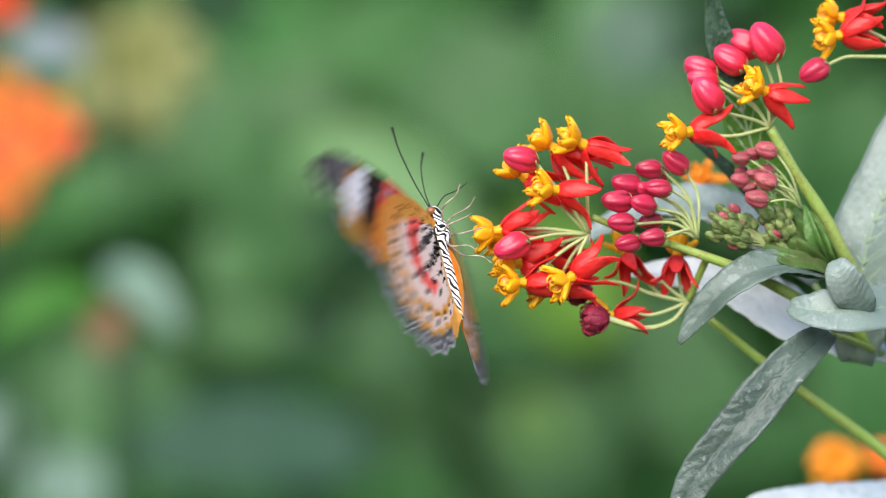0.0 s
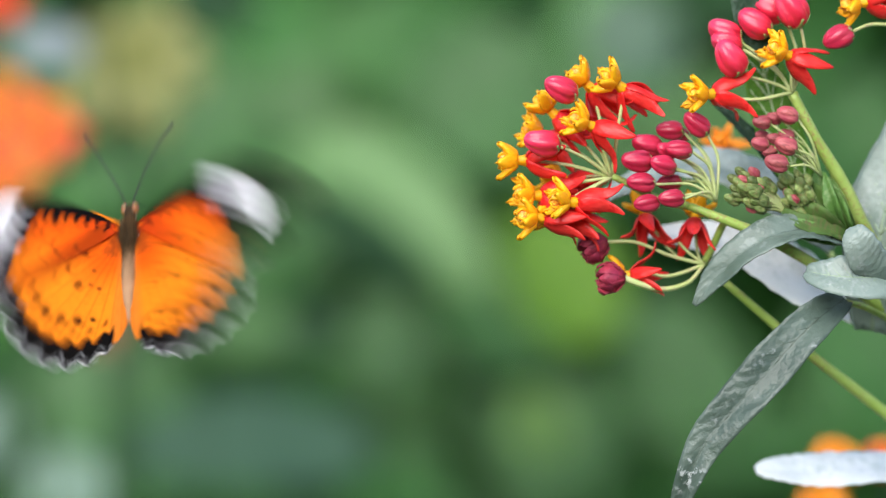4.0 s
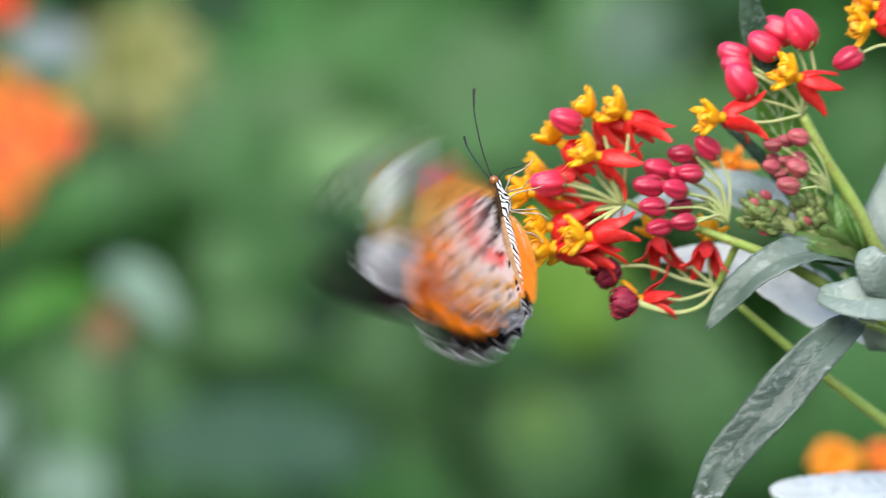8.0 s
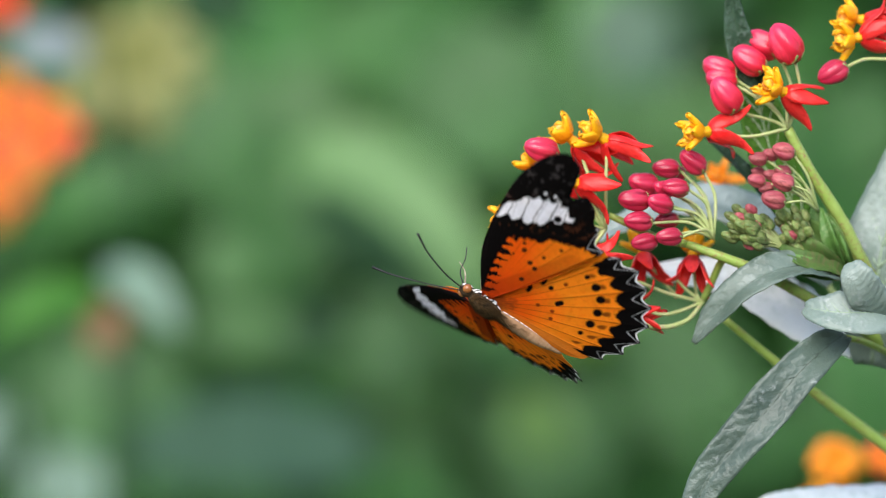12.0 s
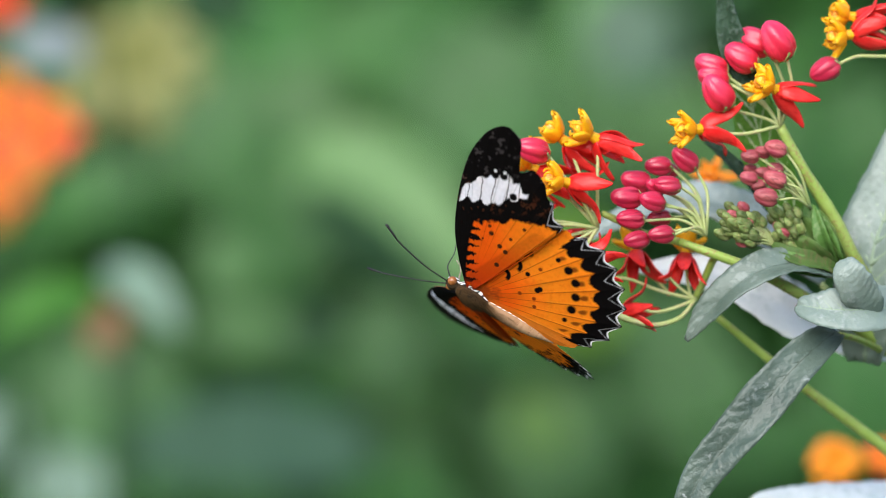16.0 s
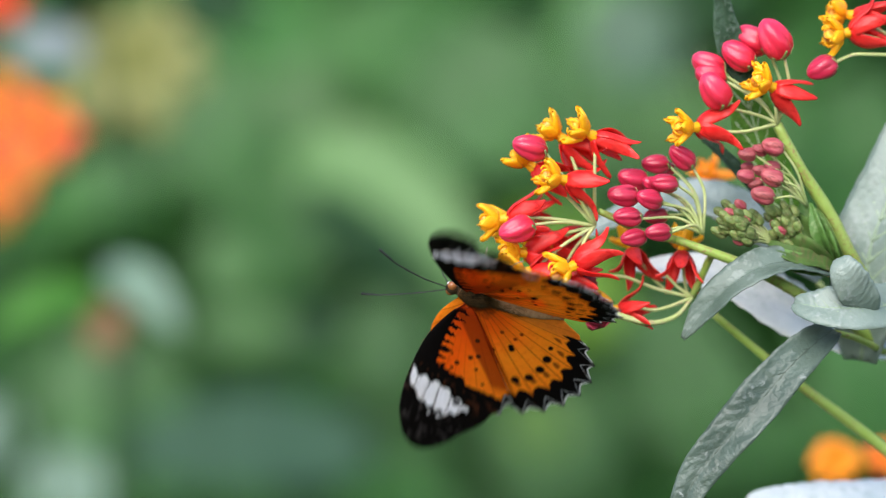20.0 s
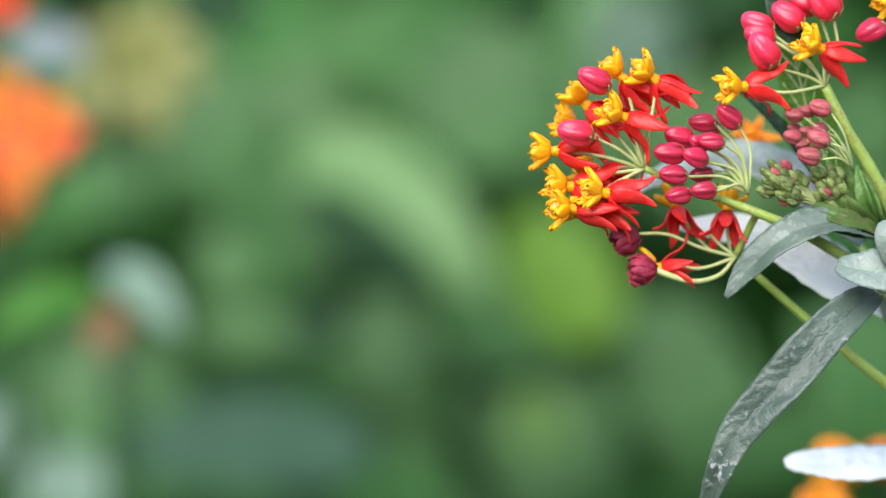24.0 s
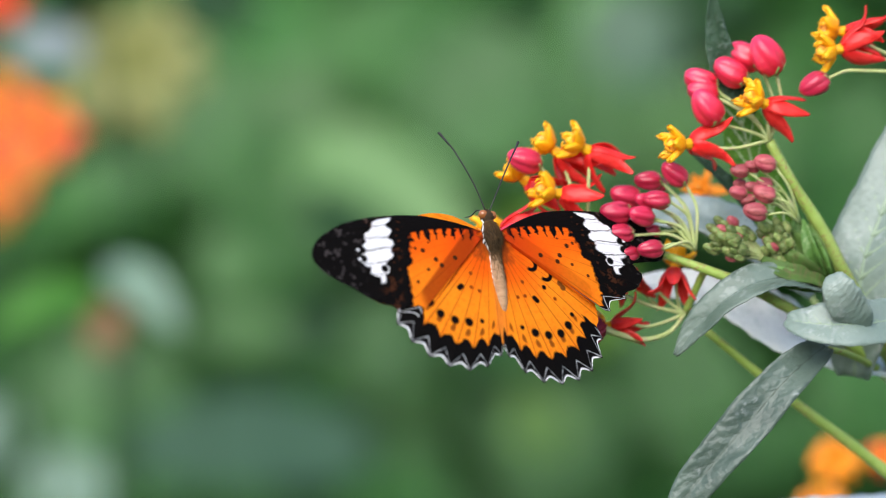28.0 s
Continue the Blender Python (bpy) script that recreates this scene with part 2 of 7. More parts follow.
        w = (0.72 + 0.72 * math.sin(math.pi * min(1, 0.1 + f * 0.85))) * (1 - 0.85 * (max(0, f - 0.4) / 0.6) ** 1.8)
        rows.append([Vector(((r - 0.75 * abs(v) ** 1.7 * (1 - 0.4 * f)) * 0.001, v * w * 0.001, (z - 0.7 * abs(v) * f ** 2) * 0.001)) for v in (-1, -0.7, -0.35, 0, 0.35, 0.7, 1)])
    bm = sheet(rows, 0.0012)
    tube([Vector((0.0010, 0, 0.0034)), Vector((0.0015, 0, 0.0048)), Vector((0.0012, 0, 0.0056)), Vector((0.0004, 0, 0.0059))], 0.00045, 0.00016, 8, 6, bm)
    return bm


def column_mesh():
    return lathe([(0.5e-3, -0.8e-3), (1.0e-3, -0.2e-3), (1.15e-3, 0.5e-3), (0.95e-3, 1.4e-3), (0.95e-3, 2.3e-3), (1.25e-3, 3.0e-3), (1.1e-3, 3.8e-3), (0.6e-3, 4.1e-3)], 15, 0.15)


def stigma_mesh():
    """The five-sided head in the middle of the hoods."""
    return lathe([(0.7e-3, 3.6e-3), (1.15e-3, 4.2e-3), (1.25e-3, 4.9e-3), (1.0e-3, 5.5e-3), (0.45e-3, 5.7e-3)], 20, 0.3)


PROTO = {}


def flower(hood, base, size=1.0, spin=0.0, label=""):
    """A flower part: its column, five swept-back petals and five hoods. hood and base in millimetres."""
    a, b = mm(base) - PLANT_BASE, mm(hood) - PLANT_BASE
    m = to_axis(a, b - a, spin, size)
    first = not PROTO
    if first:
        col = part("flower", column_mesh(), M["hood"], plant, "", m)
        PROTO.update(col=col, hd=part("hood", hood_mesh(), M["hood"], col), st=part("stigma", stigma_mesh(), M["stigma"], col, "pale stigma head with brown marks"))
    else:
        col = share(PROTO["col"], plant, m)
        share(PROTO["st"], col, Matrix(), "pale stigma head with brown marks")
    col["label"] = label or "red milkweed flower with yellow hoods"
    rnd = random.Random(round(hood[0] * 7 + hood[2] * 3))
    for k in range(5):
        ang = 72 * k + rnd.uniform(-9, 9)
        lift = rnd.uniform(-14, 12)
        mk = Matrix.Rotation(radians(ang), 4, 'Z') @ Matrix.Rotation(radians(lift), 4, 'Y') @ Matrix.Rotation(radians(rnd.uniform(-12, 12)), 4, 'X')
        mh = Matrix.Rotation(radians(72 * k + 36 + rnd.uniform(-5, 5)), 4, 'Z') @ Matrix.Rotation(radians(rnd.uniform(-6, 10)), 4, 'Y')
        kind = rnd.randrange(3)
        if ("pet", kind) in PROTO:
            share(PROTO[("pet", kind)], col, mk)
        else:
            PROTO[("pet", kind)] = part("petal", petal_mesh(kind), M["petal"], col, "", mk)
        if first and k == 0:
            PROTO["hd"].matrix_basis = mh
        else:
            share(PROTO["hd"], col, mh)
    return col


BUDS = {}


def bud(tip, base, mat="bud", fat=0.36, label=""):
    """A closed bud part with a ring of sepals."""
    a, b = mm(base) - PLANT_BASE, mm(tip) - PLANT_BASE
    L = (b - a).length
    key = (mat, round(fat, 2))
    m = to_axis(a, b - a, hash_spin(tip), L / 0.0065)
    if key not in BUDS:
        R = 6.5e-3 * fat
        prof = [(R * q, 6.5e-3 * z) for q, z in ((0.3, 0.0), (0.62, 0.06), (0.87, 0.17), (1.0, 0.32), (1.0, 0.45), (0.92, 0.62), (0.78, 0.77), (0.59, 0.89), (0.34, 0.97), (0.07, 1.01))]
        ob = part("bud", lathe(prof, 60, 0.20, 5, 110.0), M[mat], plant, "", m)
        bm = bmesh.new()
        for k in range(5):
            rows = []
            for i in range(4):
                f = i / 3
                w = 0.8e-3 * (1 - f) + 0.1e-3
                rows.append([Matrix.Rotation(radians(72 * k + 20), 3, 'Z') @ Vector((R * (0.42 + 0.5 * f), v * w, 6.5e-3 * (0.02 + 0.14 * f))) for v in (-1, 0, 1)])
            sheet(rows, 0.0002, bm)
        se = part("sepal", bm, M["sepal"], ob)
        BUDS[key] = (ob, se)
    else:
        ob = share(BUDS[key][0], plant, m)
        share(BUDS[key][1], ob, Matrix())
    if label:
        ob["label"] = label
    return ob


def hash_spin(p):
    return (p[0] * 37.7 + p[2] * 91.3) % 360


# --- stems
grow("stem", [(79.5, 4.0, 31.5), (84.3, 5.0, 22.4), (89.1, 7.0, 14.9), (92.4, 9.0, 9.4), (96.4, 12.0, 1.4), (102.1, 18.0, -8.3), (109.6, 25.0, -20.7), (122.3, 28.0, -41.7), (140, 28, -120), (150, 30, -600), (160, 30, -1010)], 1.15, 2.7, "stem", "green upright main stem", 60)
grow("stem", [(56.3, 2.0, 5.5), (64.7, 2.0, 2.4), (73.7, 4.0, -1.2), (85.5, 8.0, -7.6), (96.3, 14.0, -13.8), (103.3, 20.0, -19.3)], 1.0, 1.5, "stem", "green side stem bearing flower heads", 24)
grow("stem", [(38.8, 0.0, 12.2), (42.9, 1.0, 10.3), (49.3, 2.0, 7.2), (56.3, 2.0, 5.5)], 0.75, 1.0, "stem", "green flower stalk", 12)
grow("stem", [(65.6, 18.0, -11.8), (76.1, 20.0, -20.6), (86.6, 22.0, -29.1), (102.3, 26.0, -41.0), (117.3, 30.0, -53.3), (133.3, 33.0, -66.1), (146.7, 35.0, -80.1), (154, 35, -150), (158, 35, -320), (162, 38, -650), (165, 40, -1010)], 0.85, 2.5, "stem", "green diagonal side stem", 60)
grow("stem", [(60.1, 10.0, -7.6), (62.2, 8.0, -3.1), (64.2, 6.0, 1.4), (65.0, 3.0, 2.0)], 0.85, 0.9, "stem", "", 8)
# young shoot behind the buds
for tip, base, w, mt in (((85.5, 8.0, 14.3), (93.7, 10.0, -1.4), 9.0, "leaf_dark"), ((83.6, 6.0, 11.4), (92.7, 8.0, -1.4), 8.5, "bract"), ((88.3, 7.0, 12.3), (94.1, 9.0, -1.2), 7.5, "bract"), ((87.0, 3.0, 13.4), (92.4, 6.0, -0.6), 4.0, "leaf_dark"),
                         ((81.7, 4.0, 6.8), (91.9, 7.0, -1.8), 7.5, "bract"), ((76.2, 3.0, 2.9), (91.5, 6.0, -2.4), 5.0, "leaf_dark"), ((78.7, 5.0, 6.0), (91.5, 8.0, -1.2), 8.0, "bract"), ((80.5, 9.0, 9.6), (92.4, 10.0, -1.2), 9.0, "leaf_deep"),
                         ((89.9, 5.0, 9.1), (94.3, 8.0, -1.4), 5.0, "leaf_dark")):
    leafshift = [(tip[0], tip[1], tip[2]), ((tip[0] + base[0]) / 2 - 1, tip[1] - 2, (tip[2] + base[2]) / 2), base]
    ob = leaf(plant, leafshift[::-1], w, (-0.6, -1, 0.3), mt, "young narrow green leaf", veins=False, n=16, m=7, fold=0.6)
    ob.matrix_basis = SHIFT

# --- upper flower head
NODE_U = (79.5, 3.0, 31.5)
for hood_p, base_p, spin in (((73.8, -4.0, 41.8), (78.8, -1.0, 39.4), 10), ((55.7, -3.0, 30.3), (61.7, 0.0, 30.9), 40)):
    flower(hood_p, base_p, 1.12, spin)
    grow("pedicel", [base_p, tuple((base_p[i] + NODE_U[i]) / 2 + (0, 0, -1.5)[i] for i in range(3)), NODE_U], 0.38, 0.42, "pedicel", "", 9, 7, 0)
for tip, base in (((60.7, 4.0, 47.2), (67.6, 4.0, 42.9)), ((61.1, 2.0, 43.8), (68.0, 3.0, 41.3)), ((62.9, -2.0, 42.9), (67.6, 0.0, 35.3)), ((67.5, 2.0, 49.7), (74.2, 3.0, 44.6)), ((70.8, 6.0, 53.2), (77.9, 5.0, 48.3)), ((76.5, 0.0, 55.0), (81.2, 1.0, 46.3))):
    bud(tip, base, "bud", 0.355)
    q = tuple(base[i] * 0.5 + NODE_U[i] * 0.5 + (2, 1, 0)[i] for i in range(3))
    grow("pedicel", [base, q, NODE_U], 0.36, 0.4, "pedicel", "", 9, 7, 0)

# --- bud cluster in the middle
NODE_M = (62.4, 2.0, 6.8)
for c, dx, dy, d in (((57.9, 2.0, 24.1), 17, 24, 0), ((52.0, 4.0, 22.7), 26, 8, 0), ((46.8, 3.0, 19.3), 27, 4, 0), ((53.7, -3.0, 18.3), 26, 8, 0), ((44.3, -3.0, 15.6), 27, 2, 0), ((50.1, -4.0, 14.7), 25, 2, 0),
                     ((45.2, -4.0, 10.7), 27, 4, 0), ((51.9, 2.0, 10.9), 24, 2, 0), ((46.5, -5.0, 6.0), 26, 0, 0), ((52.0, -6.0, 7.2), 26, 4, 0), ((54.0, 6.0, 21.7), 20, 8, 0), ((51.0, 0.0, 18.0), 18, 4, 0)):
    h = hash_spin(c) / 360 - 0.5
    size, dx, dy = 0.94 + 0.08 * math.sin(9 * h), dx * math.cos(0.6 * h) - dy * math.sin(0.6 * h), dy * math.cos(0.6 * h) + dx * math.sin(0.6 * h)
    tip = (c[0] - dx * 0.132 * size, c[1] - 1.2 - 1.5 * h, c[2] + dy * 0.132 * size)
    base = (c[0] + dx * 0.125 * size, c[1] + 1.2 + 1.5 * h, c[2] - dy * 0.125 * size)
    bud(tip, base, "bud_mid", 0.33)
    q = tuple(base[i] * 0.5 + NODE_M[i] * 0.5 + (1.5, 0.5, 1.8)[i] for i in range(3))
    grow("pedicel", [base, q, NODE_M], 0.34, 0.38, "pedicel", "", 10, 7, 0)

# --- small dull pink cluster
NODE_S = (86.3, 4.0, 12.7)
for c, kk in (((72.5, 1.0, 24.9), 1.0), ((75.4, 2.0, 25.9), 0.85), ((78.2, -1.0, 26.4), 1.2), ((72.1, 0.0, 20.0), 0.95), ((72.7, 4.0, 22.1), 0.7), ((75.3, 2.0, 21.3), 0.75), ((78.3, 3.0, 22.1), 0.85), ((77.9, -2.0, 19.5), 1.2),
              ((74.3, 1.0, 18.3), 0.85), ((75.7, -3.0, 15.4), 1.3)):
    kk *= 0.9
    lean = 0.9 + 0.8 * math.sin(c[0])
    bud((c[0] - 2.3 * kk, c[1] - 0.9, c[2] + lean * kk - 0.5), (c[0] + 2.2 * kk, c[1] + 0.6, c[2] - 0.8 * lean), "bud_dark", 0.36, "small dull pink bud")
    grow("pedicel", [(c[0] + 2.1 * kk, c[1] + 0.6, c[2] - 0.75 * lean), ((c[0] + NODE_S[0]) / 2 + 1.5, c[1] + 1, (c[2] + NODE_S[2]) / 2 + 0.9), NODE_S], 0.24, 0.3, "pedicel", "", 8, 6, 0)

# --- small green clusters
rg = random.Random(4)
for node, mid, wide, high, count in (((79.1, 4.0, 3.7), (69.6, 0.0, 9.3), 6.0, 4.3, 46), ((87.7, 6.0, 0.6), (81.1, 3.0, 8.6), 4.0, 4.4, 26)):
    for i in range(count):
        r, a = math.sqrt(rg.uniform(0, 1)), rg.uniform(0, 2 * math.pi)
        c = Vector((mid[0] + wide * r * math.cos(a), mid[1] - 3 * (1 - r) + rg.uniform(-1, 1), mid[2] + high * r * math.sin(a) - 0.25 * wide * r * math.cos(a)))
        d = (c - Vector(node)).normalized()
        k = rg.uniform(0.85, 1.25)
        bud(tuple(c + d * 1.45 * k), tuple(c - d * 1.3 * k), "bud_dark" if rg.random() < 0.07 else "bud_green", 0.36, "tiny unripe bud")
        base = c - d * 1.1 * k
        grow("pedicel", [tuple(base), tuple((base + Vector(node)) / 2 + Vector((0, 0, 0.6))), node], 0.18, 0.26, "pedicel", "", 6, 5, 0)

# --- lower flower head: hanging and wilted flowers
NODE_L = (60.1, 8.0, -7.6)
for hood_p, base_p, size, spin in (((58.5, 12.0, 7.2), (57.8, 9.0, 2.1), 1.05, 20), ((46.0, 14.0, 5.9), (46.9, 12.0, 3.0), 1.0, 0)):
    flower(hood_p, base_p, size, spin, label="red milkweed flower hanging behind the buds")
    grow("pedicel", [base_p, tuple((base_p[i] + NODE_L[i]) / 2 + (0, 3, -3)[i] for i in range(3)), NODE_L], 0.36, 0.42, "pedicel", "", 9, 7, 0)
wp = [(46.7, 6.0, -9.5), (50.8, 6.0, -10.4), (55.3, 7.0, -9.5), NODE_L]
flower((39.3, 7.0, -10.1), (43.7, 6.0, -10.1), 0.95, 30, label="half-wilted red flower")
grow("pedicel", [(43.7, 6.0, -10.1), *wp], 0.4, 0.45, "pedicel", "", 12, 7, 0)


def wilted(tip, base, label):
    a, b = mm(base) - PLANT_BASE, mm(tip) - PLANT_BASE
    bm = bmesh.new()
    rnd = random.Random(round(tip[0]))
    for k in range(9):
        rows = []
        for i in range(6):
            f = i / 5
            r = 1.0 + 2.4 * math.sin(2.4 * f) + rnd.uniform(-0.3, 0.3)
            w = 1.5 * math.sin(math.pi * (0.15 + 0.75 * f)) + 0.15
            rows.append([Matrix.Rotation(radians(40 * k), 3, 'Z') @ Vector((0.001 * (r + rnd.uniform(-0.35, 0.35)), v * w * 0.001, 0.001 * (6.2 * f - 0.5 + rnd.uniform(-0.3, 0.3)))) for v in (-1, 0, 1)])
        sheet(rows, 0.0003, bm)
    return part("wilted_flower", bm, M["wilted"], plant, label, to_axis(a, b - a, 0, 1.0))


wilted((32.3, 5.0, -5.3), (37.3, 6.0, -2.7), "shrivelled dark red flower")
wilted((35.5, 2.0, -11.1), (41.4, 3.0, -10.6), "shrivelled crimson flower on a green calyx")
grow("pedicel", [(37.3, 6.0, -2.7), (44.4, 6.0, -2.7), (52.1, 7.0, -5.6), NODE_L], 0.4, 0.45, "pedicel", "", 14, 7, 0)
grow("pedicel", [(40.9, 3.0, -10.4), (44.9, 3.0, -12.0), (50.7, 4.0, -13.3), (56.5, 6.0, -11.7), NODE_L], 0.85, 0.42, "pedicel", "", 14, 7, 0)
grow("pedicel", [(54.2, 10.0, -2.4), (56.7, 9.0, -5.0), NODE_L], 0.36, 0.42, "pedicel", "", 7, 7, 0)

# --- flowers on the next stem
flower((91.6, 3.0, 51.5), (96.5, 4.0, 52.1), 1.12, 15)
flower((92.6, 8.0, 56.9), (97.7, 8.0, 56.0), 1.1, 60)
bud((86.4, 2.0, 42.5), (93.1, 3.0, 45.4), "bud_mid", 0.36)
NODE_R = (117.7, 8.0, 46.1)
grow("pedicel", [(93.1, 3.0, 45.4), (96.8, 4.0, 47.0), (100.4, 5.0, 47.1), (108.5, 6.0, 46.8), NODE_R], 0.4, 0.45, "pedicel", "", 9, 7, 0)
grow("pedicel", [(96.5, 4.0, 52.1), (102.1, 6.0, 50.8), NODE_R], 0.4, 0.45, "pedicel", "", 9, 7, 0)
grow("pedicel", [(97.7, 8.0, 56.0), (102.9, 8.0, 52.8), NODE_R], 0.4, 0.45, "pedicel", "", 9, 7, 0)
grow("stem", [NODE_R, (122.8, 14.0, 31.1), (122.8, 20.0, 5.3), (116.8, 25.0, -20.7), (115.4, 27.0, -32.5)], 1.0, 1.6, "stem", "green side stem", 26)
# orange flower just behind the buds
ORANGE_AT = to_axis(mm((67.1, 62.0, 20.6)) - PLANT_BASE, (-0.25, -0.9, 0.35), 12, 0.8)
o = part("flower", column_mesh(), M["hood"], plant, "orange flower behind the bud cluster", ORANGE_AT)
part("stigma", stigma_mesh(), M["stigma"], o)
for k in range(5):
    part("petal", petal_mesh(), M["petal_orange"], o, "", Matrix.Rotation(radians(72 * k), 4, 'Z') @ Matrix.Rotation(radians(-38), 4, 'Y'))
    part("hood", hood_mesh(), M["petal_orange"], o, "", Matrix.Rotation(radians(72 * k + 36), 4, 'Z'))
grow("pedicel", [(67.7, 66.0, 20.1), (75.7, 66.0, 14.7), (86.9, 62.0, 2.8), (100.5, 48.0, -15.8), (112.0, 30.0, -27.4)], 0.4, 0.6, "pedicel", "", 14, 7, 0)

# --- leaves
FOOT = (92.4, 6.0, -2.7)
LEAVES = [
    # centre line, width, facing, look, label, options
    ([(91.5, 2.0, -15.2), (86.3, -2.0, -19.0), (81.0, -5.0, -23.7), (75.4, -6.0, -29.8), (70.2, -7.0, -35.6), (64.9, -7.0, -41.7), (59.8, -7.0, -48.0), (56.3, -6.0, -56.0), (53.1, 0.0, -67.5)], 12.0, (-0.2, -1, 0.45), "leaf_chalk", "long dusty grey-green leaf with chalky marks", dict(tilt=-8, fold=0.22, n=46, blunt=0.5, seed=1, wave=0.1)),
    ([(91.6, 4.0, -2.7), (83.7, 0.0, 0.1), (75.8, -3.0, -0.8), (68.1, -4.0, -5.0), (61.8, -3.0, -11.3), (57.6, -2.0, -16.9)], 10.5, (0.1, -1, 0.6), "leaf_grey", "drooping dusty grey-green leaf", dict(tilt=15, fold=0.3, seed=2)),
    # these two take the paler misty colour in place of reflected sky
    ([(114.5, 2.0, -7.5), (103.7, -4.0, -9.8), (95.8, -8.0, -10.3), (88.2, -8.0, -10.0), (82.3, -5.0, -9.0)], 13.0, (0.0, -1, 0.6), "leaf_mist", "broad dusty grey-green leaf, paled for sky reflection", dict(tilt=-5, fold=0.1, seed=4, blunt=0.4, wave=0.02)),
    ([(98.6, -6.0, -11.5), (97.0, -9.5, -8.0), (94.8, -11.8, -4.6), (93.2, -12.2, -1.4), (92.6, -10.6, 1.2)], 9.8, (-0.2, -1, 0.35), "leaf_mist", "curled-over leaf lobe, paled for sky reflection", dict(veins=False, tilt=-6, fold=-0.14, seed=5, blunt=0.3, wave=0.02)),
    ([(99.5, 20.0, -22.6), (100.4, 17.0, -9.0), (101.4, 15.0, 3.0), (105.6, 15.0, 14.2), (110.2, 17.0, 27.0), (116.0, 20.0, 43.0)], 20.5, (-0.35, -1, 0.6), "leaf_mist", "broad upright pale grey-green leaf", dict(tilt=0, fold=0.2, seed=6, blunt=0.5)),
    ([(93.1, 14.0, -1.8), (84.8, 16.0, 5.3), (77.2, 17.0, 14.4), (69.1, 16.0, 23.2), (61.0, 18.0, 30.8)], 6.5, (0.2, -1, 0.5), "leaf_slate", "narrow dark green leaf behind the buds", dict(tilt=15, fold=0.35, seed=7)),
    ([(92.3, 12.0, -1.2), (82.7, 13.0, 11.7), (77.6, 14.0, 22.1), (74.2, 16.0, 35.1), (72.0, 18.0, 42.9), (71.0, 18.0, 48.1)], 12.0, (-0.4, -1, 0.9), "leaf_fresh", "upright green leaf behind the flower head", dict(tilt=8, fold=0.2, seed=8, blunt=0.7, under=True)),
    ([(75.9, 7.0, 37.5), (71.2, 6.0, 45.3), (68.2, 5.0, 54.4), (66.9, 4.0, 66.0)], 7.6, (-0.3, -1, 0.0), "leaf_slate", "dark slaty leaf tip behind the buds", dict(tilt=8, fold=0.35, seed=13, wave=0.15)),
    ([(91.0, 28.0, -3.8), (80.6, 30.0, 5.4), (70.3, 32.0, 12.6), (58.6, 34.0, 15.2), (46.8, 36.0, 12.0), (35.0, 36.0, 5.4)], 16, (-0.1, -1, 0.9), "leaf_dusty", "pale dusty leaf behind the bud cluster", dict(veins=False, tilt=15, fold=0.12, seed=9, blunt=0.6)),
    ([(112.0, 30.0, -20.8), (101.4, 28.0, -18.8), (89.5, 26.0, -14.9), (80.4, 26.0, -9.3), (71.3, 28.0, -4.3), (59.7, 30.0, -1.8), (47.9, 30.0, -1.2)], 18, (-0.3, -1.0, 0.9), "leaf_sheen", "leaf below the stem, coloured pale for sky sheen", dict(veins=False, tilt=10, fold=0.1, seed=10, blunt=0.6)),
    ([(77.4, 2.0, 4.6), (82.4, 0.0, 1.7), (88.9, 2.0, 0.1), (93.0, 5.0, -2.7)], 5.0, (0.1, -1, 0.5), "bract", "small dark green leaf", dict(tilt=0, fold=0.4, seed=11)),
    ([(123.0, 60.0, -54.9), (108.6, 50.0, -55.2), (92.0, 42.0, -55.7), (81.2, 38.0, -56.0), (73.9, 36.0, -55.7)], 15.0, (-0.2, -0.8, 1.0), "leaf_sheen", "leaf low on the plant, coloured pale for sky sheen", dict(veins=False, tilt=0, fold=0.05, seed=12, blunt=0.5)),
]
for pts, w, facing, mt, lab, kw in LEAVES:
    leaf(plant, pts, w, facing, mt, lab, **kw).matrix_basis = SHIFT
grow("stem", [(91.5, 2.0, -15.8), (97.1, 8.0, -17.2), (104.6, 20.0, -20.6)], 0.7, 0.9, "stem", "", 8)

# --- the main flower head, which bends under the butterfly
HEAD = []          # (object, extra turn in degrees when weighed down)
NODE_H = (38.8, 0.0, 12.2)


def from_node(ob):
    """The same part with its origin at the node where the pedicels meet."""
    at = mm(NODE_H) - PLANT_BASE
    ob.data.transform(Matrix.Translation(-at))
    ob.matrix_basis = Matrix.Translation(at)
    return ob


HEAD_FLOWERS = [
    # hood, base, extra turn
    ((29.9, 2.0, 36.6), (34.6, 3.0, 32.1), -4), ((36.8, -4.0, 35.9), (41.6, -2.0, 31.9), -3), ((22.0, 4.0, 30.1), (26.5, 4.0, 26.0), -6), ((29.7, -6.0, 25.7), (34.9, -4.0, 23.4), 1),
    ((21.2, 8.0, 24.0), (25.4, 9.0, 22.0), 18), ((13.2, 0.0, 16.1), (19.9, 0.0, 16.1), -4), ((16.3, -2.0, 8.6), (23.1, 0.0, 8.0), -4), ((25.2, -7.0, 7.5), (30.7, -5.0, 6.7), 17),
    ((16.9, -5.0, 3.5), (23.8, -3.0, 2.9), -6), ((23.3, 2.0, 5.0), (28.2, 2.0, 3.7), 4), ((26.5, 10.0, 12.4), (29.3, 9.0, 11.4), 8)]
HEAD_BUDS = [((23.9, -6.0, 34.1), (30.8, -4.0, 30.1), -1), ((19.3, -8.0, 21.7), (27.2, -6.0, 19.5), 18)]
